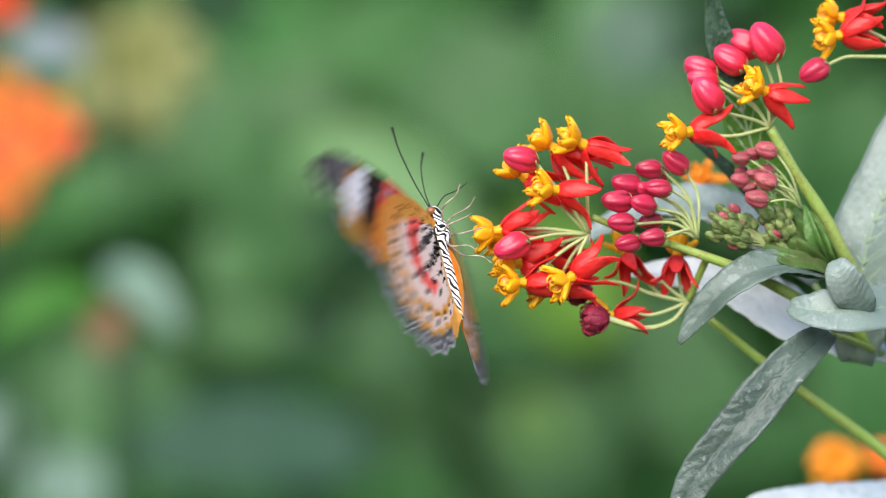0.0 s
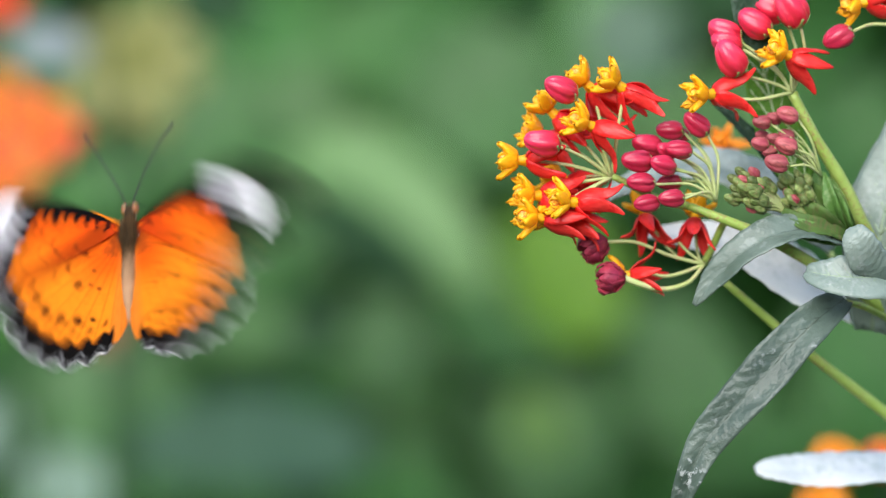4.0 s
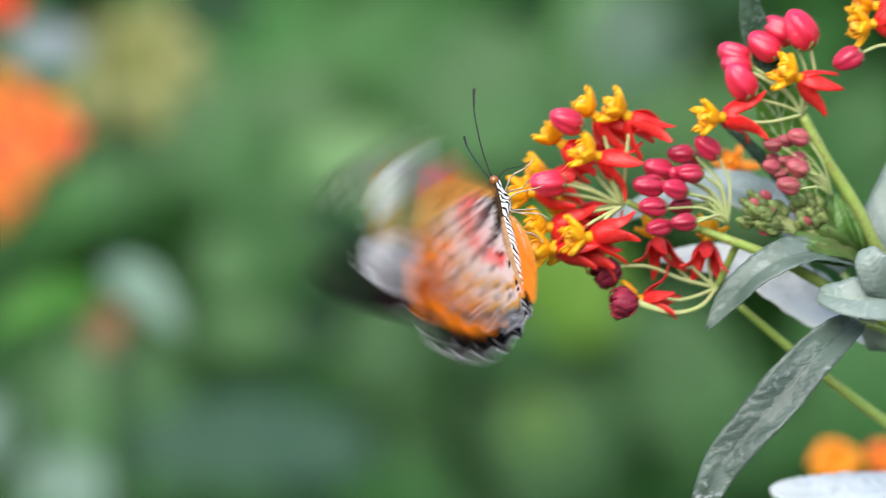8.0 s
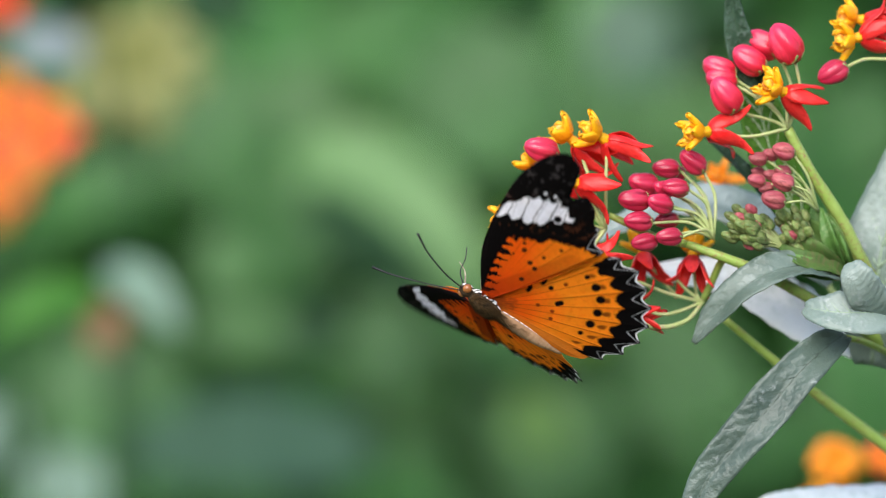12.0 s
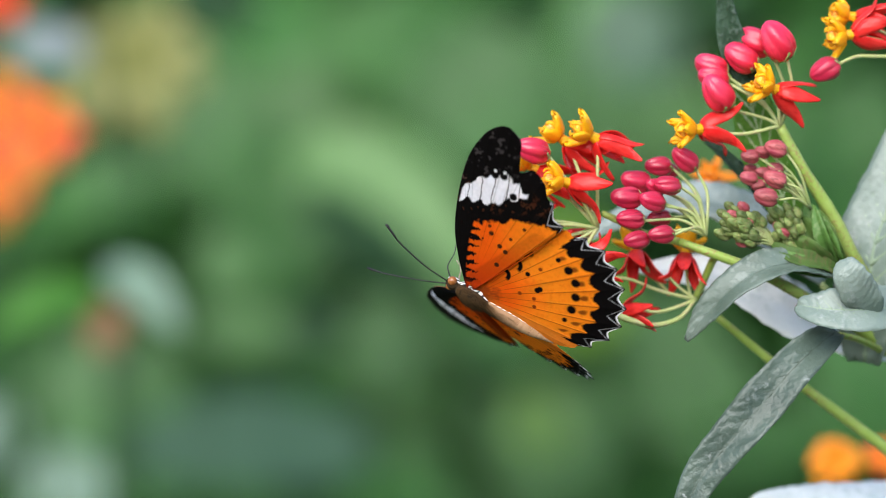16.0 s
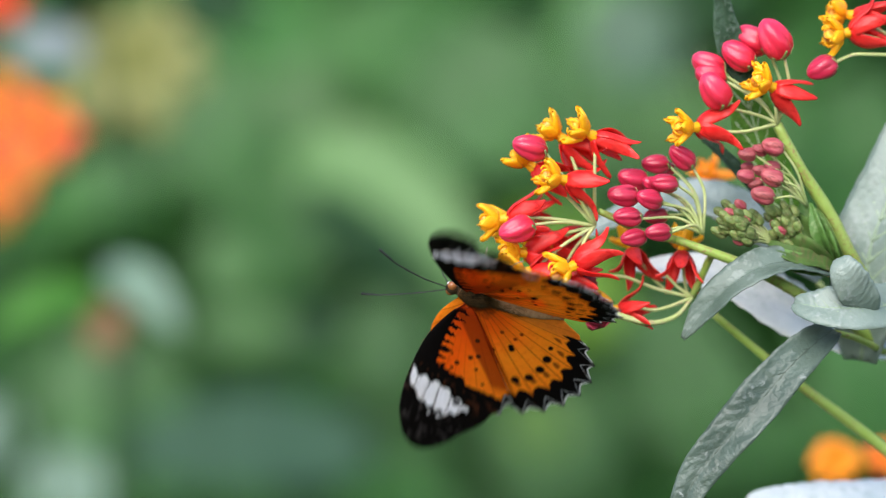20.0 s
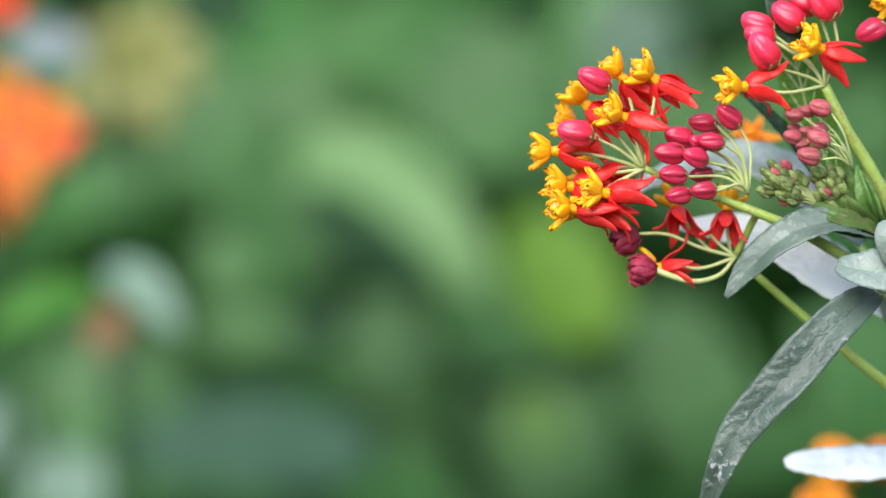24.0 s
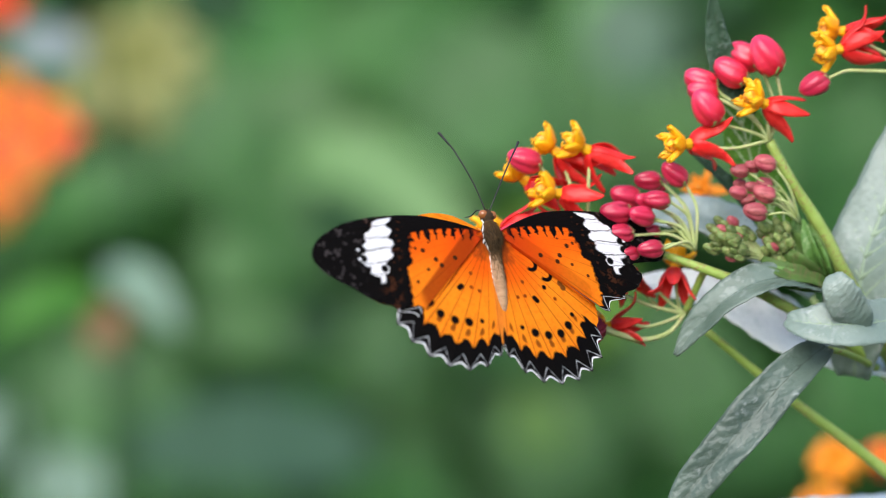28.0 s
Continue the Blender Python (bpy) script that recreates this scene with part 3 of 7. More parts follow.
for hood_p, base_p, extra in HEAD_FLOWERS:
    f = flower(hood_p, base_p, 1.14, hash_spin(hood_p))
    dd = Vector(base_p) - Vector(NODE_H)
    p = grow("pedicel", [base_p, tuple(Vector(NODE_H) + dd * 0.5 + Vector((0, -0.5, 0.8))), NODE_H], 0.38, 0.45, "pedicel", "", 9, 7, 0)
    HEAD += [(f, extra), (from_node(p), extra)]
for tip, base_p, extra in HEAD_BUDS:
    f = bud(tip, base_p, "bud", 0.345)
    p = grow("pedicel", [base_p, tuple((Vector(base_p) + Vector(NODE_H)) * 0.5 + Vector((0, -0.5, 0.8))), NODE_H], 0.36, 0.42, "pedicel", "", 9, 7, 0)
    HEAD += [(f, extra), (from_node(p), extra)]

# ---- the butterfly ----
M["wing"] = organic("wing_scales", None, None, None, 600, 4000, 0.75, 0.47, 0.0001, 0.05, attr="scales")
M["thorax_fur"] = organic("dark_furred_thorax", (0.034, 0.022, 0.012), (0.06, 0.036, 0.018), (0.008, 0.005, 0.004), 500, 3000, 0.9, 0, 0.0005, 0.1)
M["fur"] = organic("olive_brown_fur", (0.075, 0.05, 0.026), (0.16, 0.085, 0.03), (0.04, 0.028, 0.018), 300, 2500, 0.8, 0.1, 0, 0.2)
M["thorax_under"] = organic("striped_white_underside", (0.78, 0.76, 0.74), (0.7, 0.66, 0.62), None, 500, 3000, 0.8, 0, 0.0004, 0.1)
nt = M["thorax_under"].node_tree
wave = nt.nodes.new("ShaderNodeTexWave")
wave.inputs["Scale"].default_value = 300
wave.inputs["Distortion"].default_value = 11.0
wave.inputs["Detail"].default_value = 2.0
tc = nt.nodes.new("ShaderNodeTexCoord")
mp = nt.nodes.new("ShaderNodeMapping")
mp.inputs[2].default_value = (0.3, 0.5, 0.9)
step = nt.nodes.new("ShaderNodeMapRange")
step.inputs[1].default_value, step.inputs[2].default_value = 0.54, 0.64
nt.links.new(tc.outputs["Object"], mp.inputs[0])
nt.links.new(mp.outputs[0], wave.inputs["Vector"])
nt.links.new(wave.outputs["Fac"], step.inputs[0])
nt.links.new(ramp_mix(nt, step.outputs[0], (0.78, 0.75, 0.72), (0.012, 0.011, 0.012)), nt.nodes["Principled BSDF"].inputs["Base Color"])
M["black_scales"] = organic("black_scales", (0.012, 0.011, 0.012), (0.03, 0.028, 0.03), None, 500, 2500, 0.6, 0, 0.0002, 0.3)
M["abdomen_tan"] = organic("tan_abdomen", (0.30, 0.17, 0.09), (0.38, 0.23, 0.13), (0.18, 0.09, 0.045), 300, 2200, 0.75, 0, 0.0004, 0.15, stretch=(1, 4, 1))
M["eye"] = organic("brown_eye", (0.22, 0.07, 0.02), (0.3, 0.11, 0.03), None, 900, 4000, 0.18, 0, 0, 0.6)
M["leg"] = organic("pale_leg", (0.5, 0.4, 0.3), (0.2, 0.14, 0.1), None, 600, 2000, 0.6, 0, 0)

ORANGE, AMBER, BLACK, WHITE = (0.94, 0.140, 0.006), (1.0, 0.29, 0.014), (0.005, 0.004, 0.004), (0.9, 0.88, 0.91)
FORE = [(3.0, 3.2), (8, 6.1), (13.5, 8.4), (19, 9.6), (25, 10.2), (31, 10.4), (36, 10.0), (40, 8.9), (43.6, 7.3), (45.9, 5.1), (46.5, 2.8), (45.3, 0.0), (42.7, -2.8), (39.5, -5.2), (37, -7.6), (33.6, -10.2), (30.2, -12.6), (27.2, -14.6), (25.0, -14.6), (22, -12.6), (17.2, -8.7), (10.8, -4.5), (4.8, -0.8)]
HIND = [(1.6, 3.6), (8, 6.6), (14, 7.0), (20, 5.0), (24.4, 0.4), (26.9, -5.6), (28.3, -11.2), (29.0, -15.5), (29.0, -19), (27.6, -22.4), (25, -25.6), (21.4, -28.6), (17, -30.6), (13, -31.2), (9.4, -30.6), (6.2, -29.0), (3.0, -26.4), (0.8, -23.0), (-1.0, -18.5), (-1.9, -13), (-2.0, -8), (-1.2, -3.5)]
# the right forewing has lost a piece behind its tip
TORN = FORE[:10] + [(46.7, 3.0), (45.8, 1.0), (44.4, -0.6), (41.2, -1.2), (38.6, -1.6), (36.7, -2.1), (37.4, -3.4), (38.6, -4.9)] + FORE[14:]
F_ROOT, H_ROOT = (1.0, 2.0), (0.6, 0.6)


def sm(x, lo, hi):
    t = np.clip((x - lo) / (hi - lo), 0, 1)
    return t * t * (3 - 2 * t)


def lay(col, c, mask):
    return col * (1 - mask[..., None]) + np.array(c)[None, None] * mask[..., None]


def bumps(a, b, seed, freq):
    """Smooth two-octave value noise over two arrays, about -1 to 1."""
    total = 0
    for o, gain in ((1.0, 0.65), (2.3, 0.35)):
        tab = np.random.RandomState(int(seed * 10 + o * 7)).uniform(-1, 1, (64, 64))
        u, v = (a * 0.8 + b * 0.6) * freq * o * 0.45 + 20, (b * 0.8 - a * 0.6) * freq * o * 0.45 + 20
        i, j = np.floor(u).astype(int), np.floor(v).astype(int)
        fu, fv = u - i, v - j
        fu, fv = fu * fu * (3 - 2 * fu), fv * fv * (3 - 2 * fv)
        i0, j0, i1, j1 = i % 64, j % 64, (i + 1) % 64, (j + 1) % 64
        total = total + gain * 1.5 * ((tab[i0, j0] * (1 - fu) + tab[i1, j0] * fu) * (1 - fv) + (tab[i0, j1] * (1 - fu) + tab[i1, j1] * fu) * fv)
    return total


def spots(col, x, y, pts, r, c):
    for px, py in pts:
        col = lay(col, c, 1 - sm(np.hypot(x - px, (y - py)), r * 0.75, r * 1.15))
    return col


BAND_Y = (-5.6, -4.6, -3, 0, 3, 6, 8, 9.6)


def white_band(x, y, n, n2):
    """The slanting white band of the forewing: ragged, narrowing to both ends, crossed by thin dark veins."""
    mid = np.interp(y, BAND_Y, (31.9, 31.8, 31.6, 31.5, 30.2, 28.6, 27.0, 25.0)) + 0.35 * n
    half = np.interp(y, BAND_Y, (0.1, 0.9, 1.9, 3.5, 3.9, 3.3, 2.4, 1.5)) + 0.45 * n2 + 0.5 * np.sin(y * 2.1 + 1)
    band = (1 - sm(np.abs(x - mid), half - 0.25, half + 0.25)) * sm(y, -5.6, -5.0) * (1 - sm(y, 9.3, 9.8))
    return mid, band * (1 - 0.9 * (1 - sm(np.abs(np.sin(y * 1.05 - 0.1 * x + 0.5 + 0.3 * n)), 0.05, 0.17)))


def fore_upper(x, y, rho, edge, vein, q, overlap_shade=0.4):
    col = np.zeros(x.shape + (3,)) + np.array(ORANGE)
    col = lay(col, (0.82, 0.070, 0.006), 1 - sm(x, 4, 15))
    col = lay(col, AMBER, 0.75 * sm(x, 12, 20) * sm(-y, -2, 6))
    n = bumps(x, y, 1.0, 0.9)
    n2 = bumps(x, y, 5.0, 2.3)
    col = lay(col, (0.08, 0.02, 0.008), 0.7 * (1 - sm(x + n2, 2.5, 6.0)))
    # shade where it overlaps the hindwing, painted as a darker strip
    hindline = 2.5 - 0.687 * x
    col = lay(col, (0.36, 0.045, 0.004), overlap_shade * (1 - sm(y, hindline + 4.2, hindline + 5.2)) * (1 - sm(x, 22, 25)) * sm(x, 3, 6))
    # black front edge with fine teeth reaching in
    front = 10.3 - 0.009 * (x - 27) ** 2
    teeth = 3.0 * np.clip(np.sin(x * 2.7 + 0.6 * y + 1.2 * n2), 0, 1) ** 0.9 * (1 - sm(x, 18, 21)) * (0.8 + 0.55 * n)
    line = front - 1.7 - 0.165 * x - teeth
    col = lay(col, BLACK, sm(y, line - 0.25, line + 0.35) * sm(x, 1, 5))
    # black outer half with a ragged inner border
    line = 22.3 - 0.43 * y + 0.7 * n + 0.5 * n2
    col = lay(col, BLACK, sm(x, line - 0.35, line + 0.45))
    col = lay(col, BLACK, (1 - sm(edge, 2.6 - 0.6 * q + 0.4 * n2, 3.3 - 0.6 * q + 0.4 * n2)) * sm(x, 14, 19))
    col = lay(col, (0.10, 0.032, 0.014), 0.6 * sm(n2, 0.25, 0.7) * sm(x, line + 1, line + 3) * (1 - sm(x, 30, 34)))
    mid, band = white_band(x, y, n, n2)
    col = lay(col, WHITE, band)
    col = spots(col, x, y, [(33.9, 3.0), (34.4, 1.0), (30.2, -2.2)], 0.95, BLACK)
    col = spots(col, x, y, [(35.0, 3.2), (35.4, 1.0)], 0.42, WHITE)
    col = lay(col, BLACK, 0.22 * vein * sm(x, 8, 18))
    col = spots(col, x, y, [(18.9, 0.4), (16.5, -2.2), (15.6, -3.8), (11.4, -2.6)], 0.62, (0.06, 0.02, 0.006))
    col = spots(col, x, y, [(20.6, 1.2), (19.4, -4.2), (23.2, -6.6)], 0.45, (0.12, 0.03, 0.006))
    # brownish loops in the dark tip, grey zigzag near the margin
    loop = sm(np.sin(edge * 1.9 + 1.4 * n), 0.72, 0.97) * sm(x, mid + 3.5, mid + 5) * (1 - sm(edge, 9, 11))
    col = lay(col, (0.20, 0.155, 0.145), 0.8 * loop)
    col = lay(col, (0.12, 0.10, 0.10), 0.45 * sm(n2, 0.45, 0.85) * sm(x, mid + 3, mid + 5))
    zig = np.abs(edge - (2.3 - 1.9 * q))
    col = lay(col, (0.62, 0.61, 0.64), (1 - sm(zig, 0.06, 0.30)) * sm(x, 21, 25) * 0.8)
    col = lay(col, WHITE, (1 - sm(edge, 0.10, 0.34)) * (1 - sm(q, 0.6, 0.85)) * sm(x, 21, 24))
    return col


def fore_upper_shaded(*grid):
    """The left forewing, with stronger overlap shade painted along its hind edge."""
    return fore_upper(*grid, overlap_shade=0.85)


def hind_upper(x, y, rho, edge, vein, q):
    col = np.zeros(x.shape + (3,)) + np.array(AMBER)
    col = lay(col, ORANGE, 1 - sm(rho, 0.22, 0.52))
    col = lay(col, (0.80, 0.095, 0.005), (1 - sm(rho, 0.12, 0.36)) * 0.6)
    n = bumps(x, y, 2.0, 0.8)
    n2 = bumps(x, y, 6.0, 2.2)
    col = lay(col, (0.26, 0.05, 0.006), vein * 0.7)
    col = lay(col, (0.80, 0.17, 0.008), 0.3 * sm(n2, 0.1, 0.7))
    col = lay(col, (0.70, 0.22, 0.03), 0.7 * (1 - sm(x + 0.10 * y, 0.0, 2.4)))
    col = lay(col, (0.10, 0.03, 0.01), 0.6 * (1 - sm(rho + 0.04 * n2, 0.08, 0.20)))
    tail = sm(-y, 4, 9)
    # black border, its inner side softly lobed
    w = 4.6 + 0.4 * (1 - q ** 2) + 0.4 * n2
    col = lay(col, BLACK, (1 - sm(edge, w - 0.35, w + 0.35)) * tail)
    # brownish smudges before the border
    col = lay(col, (0.22, 0.045, 0.006), 0.85 * (1 - sm(np.hypot(edge - 6.4, q * 2.4), 0.5, 1.1)) * tail)
    col = spots(col, x, y, [(19.6, -15.2), (17.6, -17.9), (14.3, -19.4), (10.8, -19.9)], 1.1, BLACK)
    col = spots(col, x, y, [(20.6, -12.1), (7.4, -19.6), (13.1, -7.6)], 0.62, BLACK)
    col = spots(col, x, y, [(10.6, -11.2), (11.2, -11.6)], 0.72, BLACK)
    # dark crescents near the front edge, fainter marks towards the root
    for cx, cy, r in ((13.4, -4.0, 1.5), (9.6, -2.8, 1.3)):
        bow = np.abs(np.hypot(x - cx, y - cy) - r)
        col = lay(col, BLACK, (1 - sm(bow, 0.36, 0.62)) * sm(x - cx - 0.5 * (y - cy), -0.6, 0.2))
    col = spots(col, x, y, [(18.2, -6.0), (17.4, -5.2)], 0.8, (0.22, 0.07, 0.012))
    col = spots(col, x, y, [(7.4, -8.0), (8.1, -11.4), (6.2, -12.3), (16.0, -9.6)], 0.5, (0.28, 0.05, 0.006))
    # white zigzag inside the border and white nicks between the teeth
    chev = np.abs(edge - (1.9 - 1.5 * q ** 0.9))
    col = lay(col, (0.80, 0.79, 0.82), (1 - sm(chev, 0.05, 0.24)) * tail * (0.42 + 0.4 * n2))
    col = lay(col, WHITE, (1 - sm(edge, 0.20, 0.44)) * (1 - sm(q, 0.6, 0.85)) * tail)
    return col


def fore_under(x, y, rho, edge, vein, q):
    n = bumps(x, y, 3.0, 0.8)
    n2 = bumps(x, y, 8.0, 2.1)
    col = np.zeros(x.shape + (3,)) + np.array((0.72, 0.30, 0.06))
    col = lay(col, (0.86, 0.10, 0.08), (1 - sm(x + 0.6 * n, 19, 22)) * sm(y + 0.12 * x + 0.8 * n, -3.5, -1.0))
    col = lay(col, (0.70, 0.16, 0.04), 0.6 * (1 - sm(x, 6, 12)))
    col = lay(col, (0.72, 0.36, 0.26), 0.6 * (1 - sm(x, 12, 18)) * sm(-y, 2, 6))
    # slaty bars edged with black across the cell, a red front edge
    front = 10.3 - 0.009 * (x - 27) ** 2
    cell = sm(x, 3, 4.5) * (1 - sm(x, 18.5, 19.5)) * sm(y, -0.2 + 0.1 * x, 0.9 + 0.1 * x) * (1 - sm(y, front - 1.9, front - 1.3))
    bars = np.sin(x * 2.25 + 0.35 * y)
    col = lay(col, (0.42, 0.46, 0.52), cell * sm(bars, -0.3, 0.1))
    col = lay(col, BLACK, cell * (1 - sm(np.abs(bars + 0.1), 0.2, 0.5)))
    col = spots(col, x, y, [(7, -1.6), (9.6, -1.0), (12.4, -0.4), (15.2, -1.6), (13.2, -4.0), (17.4, -4.6), (10.4, -4.0), (16.2, -8.0), (19.4, -8.4)], 0.62, BLACK)
    line = 22.3 - 0.43 * y + 0.6 * n
    col = lay(col, (0.04, 0.025, 0.025), sm(x, line - 0.5, line + 0.3) * (1 - sm(x, 28, 30)) * sm(y, -9, -5))
    mid, band = white_band(x, y, n, n2)
    col = lay(col, (0.86, 0.82, 0.85), band * (0.8 + 0.28 * sm(n2, -0.5, 0.3)))
    tip = sm(x, mid + 3.4, mid + 4.4)
    col = lay(col, (0.30, 0.27, 0.28), tip)
    col = lay(col, (0.02, 0.015, 0.015), tip * sm(n2 + 0.8 * np.sin(x * 1.5 + n), -0.25, 0.2))
    col = lay(col, (0.60, 0.25, 0.05), (1 - sm(np.abs(edge - 5.0), 0.7, 1.2)) * sm(x, 20, 24) * (1 - sm(x, 40, 43)))
    col = lay(col, BLACK, 0.6 * vein * sm(x, 16, 22))
    out = sm(x, 20, 24)
    col = lay(col, (0.03, 0.028, 0.03), (1 - sm(edge, 3.4, 4.0)) * out)
    for off in (3.1, 1.5):
        chev = np.abs(edge - (off + 0.4 - 1.7 * q))
        col = lay(col, WHITE, (1 - sm(chev, 0.1, 0.34)) * out * 0.9)
    col = lay(col, WHITE, (1 - sm(edge, 0.1, 0.3)) * (1 - sm(q, 0.5, 0.8)) * out)
    return col


def hind_under(x, y, rho, edge, vein, q):
    cream, amber = (0.84, 0.76, 0.72), (0.72, 0.38, 0.085)
    n, n2 = bumps(x, y, 4.0, 0.7), bumps(x, y, 9.0, 2.2)
    col = np.zeros(x.shape + (3,)) + np.array(amber)
    col = lay(col, (0.78, 0.42, 0.13), 0.5 * sm(n, 0.0, 0.7))
    r = rho + 0.026 * n
    ph = vein_phase(x, y)
    # cream patch beyond the cell, rosy patch before it, cream root
    col = lay(col, cream, (1 - sm(r, 0.60, 0.65)) * sm(-ph, -0.15, 0.1) * (1 - sm(-ph, 1.5, 1.7)))
    col = lay(col, (0.90, 0.16, 0.14), (1 - sm(r, 0.45, 0.50)) * sm(-ph, -0.5, -0.2) * (1 - sm(-ph, 1.2, 1.4)))
    col = lay(col, cream, 1 - sm(r - 0.10 * sm(-ph, 0.4, 1.2), 0.29, 0.33))
    # heavy black dashes near the root, a few sparse marks further out
    for k, rr in enumerate((0.06, 0.11, 0.16, 0.21, 0.265, 0.33, 0.41, 0.50)):
        m = max(4, round(rr * 46))
        run = np.sin(ph * m + k * 1.9 + 0.6 * n2)
        wide = 0.027 if k < 6 else 0.024
        cut = -0.3 + 0.2 * max(0, k - 3)
        col = lay(col, BLACK, (1 - sm(np.abs(r - rr + 0.012 * n2), wide * 0.7, wide)) * sm(run, cut, cut + 0.25))
    # pale row carrying black dots, with small flecks on its inner side
    col = lay(col, cream, 0.95 * (1 - sm(np.abs(r - 0.74), 0.035, 0.055)) * (1 - 0.4 * vein) * sm(-ph, 0.0, 0.3))
    dot = np.hypot((r - 0.75) * 31, q * 1.6)
    col = lay(col, BLACK, 1 - sm(dot, 0.5, 0.8))
    dot = np.hypot((r - 0.685) * 31, q * 1.7)
    col = lay(col, BLACK, 1 - sm(dot, 0.55, 0.8))
    col = lay(col, (0.5, 0.18, 0.03), 0.35 * vein * sm(r, 0.5, 0.6))
    tail = sm(-y, -1, 5)
    col = lay(col, BLACK, (1 - sm(edge, 3.9, 4.4)) * tail)
    for off in (3.9, 2.2):
        chev = np.abs(edge - (off - 1.9 * q))
        col = lay(col, WHITE, (1 - sm(chev, 0.12, 0.36)) * tail)
    col = lay(col, WHITE, (1 - sm(edge, 0.1, 0.32)) * (1 - sm(q, 0.5, 0.8)) * tail)
    return col


def vein_phase(x, y):
    return np.arctan2(y - 0.6, x - 0.6)


def wing(name, outline, root, up, low, side, cells, scallop, parent, label):
    """A wing of two scaled faces: fans of fine quads from the root to the scalloped margin."""
    NA, NR = 360, 150
    pts = np.array(outline, float)
    d = pts - np.array(root)
    # smooth closed outline, then its radius by direction
    dense = []
    k = len(pts)
    for i in range(k - 1):
        p0, p1, p2, p3 = d[max(i - 1, 0)], d[i], d[i + 1], d[min(i + 2, k - 1)]
        for f in np.linspace(0, 1, 40, endpoint=False):
            dense.append(0.5 * (2 * p1 + (p2 - p0) * f + (2 * p0 - 5 * p1 + 4 * p2 - p3) * f * f + (3 * p1 - p0 - 3 * p2 + p3) * f ** 3))
    dense = np.array(dense)
    ang = np.arctan2(dense[:, 1], dense[:, 0])
    rad = np.hypot(dense[:, 0], dense[:, 1])
    order = np.argsort(-ang)
    ang, rad = ang[order], rad[order]
    phi = np.linspace(ang[0], ang[-1], NA)
    R = np.interp(-phi, -ang, rad)
    frac = np.linspace(0, 1, NA)
    arc = np.concatenate([[0], np.cumsum(np.hypot(np.diff(R * np.cos(phi)), np.diff(R * np.sin(phi))))])
    arc /= arc[-1]
    lo, hi = scallop
    outer = sm(arc, lo, lo + 0.04) * (1 - sm(arc, hi - 0.04, hi))
    cellpos = np.abs(((arc - lo) / (hi - lo) * cells) % 1.0 * 2 - 1)      # 0 between the veins, 1 on a vein
    R = R + outer * (2.0 * cellpos ** 1.5 - 1.5)
    rho = np.linspace(0.03, 1, NR) ** 0.85
    X = root[0] + rho[None] * (R * np.cos(phi))[:, None]
    Y = root[1] + rho[None] * (R * np.sin(phi))[:, None]
    RH = np.repeat(rho[None], NA, 0)
    EDGE = (1 - RH) * (0.35 * R[:, None] + 0.65 * np.median(R)) * (0.55 + 0.45 * outer[:, None]) + 40 * (1 - outer[:, None])
    TOOTH = np.repeat(cellpos[:, None], NR, 1)
    VEIN = np.repeat(sm(cellpos, 0.87, 0.97)[:, None], NR, 1)
    Z = 0.5 * np.sin(RH * 2.6) * np.cos((phi[:, None] - phi.mean()) * 1.2) + 0.10 * VEIN * RH - 1.4 * RH ** 3 * 0.5 - 0.9 * np.clip(-X, 0, 9)
    verts, faces, cols = [], [], []
    for s, fn in ((1, up), (-1, low)):
        base = len(verts)
        C = np.clip(fn(X, Y, RH, EDGE, VEIN, TOOTH), 0, 1)
        C = C * (1 + 0.10 * bumps(X, Y, 7.0, 4.0) * RH)[..., None]
        P = np.stack([side * X, Y, Z + s * 0.05], -1).reshape(-1, 3) * 0.001
        verts += P.tolist()
        cols.append(np.concatenate([np.clip(C, 0, 1).reshape(-1, 3), np.ones((NA * NR, 1))], 1))
        idx = np.arange(NA * NR).reshape(NA, NR) + base
        q = np.stack([idx[:-1, :-1], idx[1:, :-1], idx[1:, 1:], idx[:-1, 1:]], -1).reshape(-1, 4)
        if s * side > 0:
            q = q[:, ::-1]
        faces += q.tolist()
    n = NA * NR
    rim = [i * NR + NR - 1 for i in range(NA)]
    for a, b in zip(rim[:-1], rim[1:]):
        faces.append((a, b, b + n, a + n))
    me = bpy.data.meshes.new(name)
    me.from_pydata(verts, [], faces)
    at = me.color_attributes.new("scales", 'FLOAT_COLOR', 'POINT')
    at.data.foreach_set("color", np.concatenate(cols).astype(np.float32).ravel())
    me.materials.append(M["wing"])
    me.polygons.foreach_set("use_smooth", [True] * len(me.polygons))
    me.update()
    ob = new(name, me)
    ob.parent = parent
    ob["label"] = label
    return ob


butterfly = new("butterfly")
tagged(butterfly, "orange, black and white lacewing butterfly feeding and fluttering at flowers", "butterfly")
WINGS = {}
for side, tag in ((-1, "L"), (1, "R")):
    WINGS["F" + tag] = wing("forewing", FORE if side < 0 else TORN, F_ROOT, fore_upper_shaded if side < 0 else fore_upper, fore_under, side, 7, (0.46, 0.755), butterfly, "orange forewing with black tip and white band" if side < 0 else "orange forewing with torn black tip and white band")
    WINGS["H" + tag] = wing("hindwing", HIND, H_ROOT, hind_upper, hind_under, side, 9, (0.36, 0.80), butterfly, "amber hindwing with black scalloped margin")


def ellipsoid_body(stations, sides=18, pale=(0.56, 0.94)):
    """Rings along y from (y, half-width, half-height, z)."""
    bm = bmesh.new()
    rings = []
    for y, w, h, z in stations:
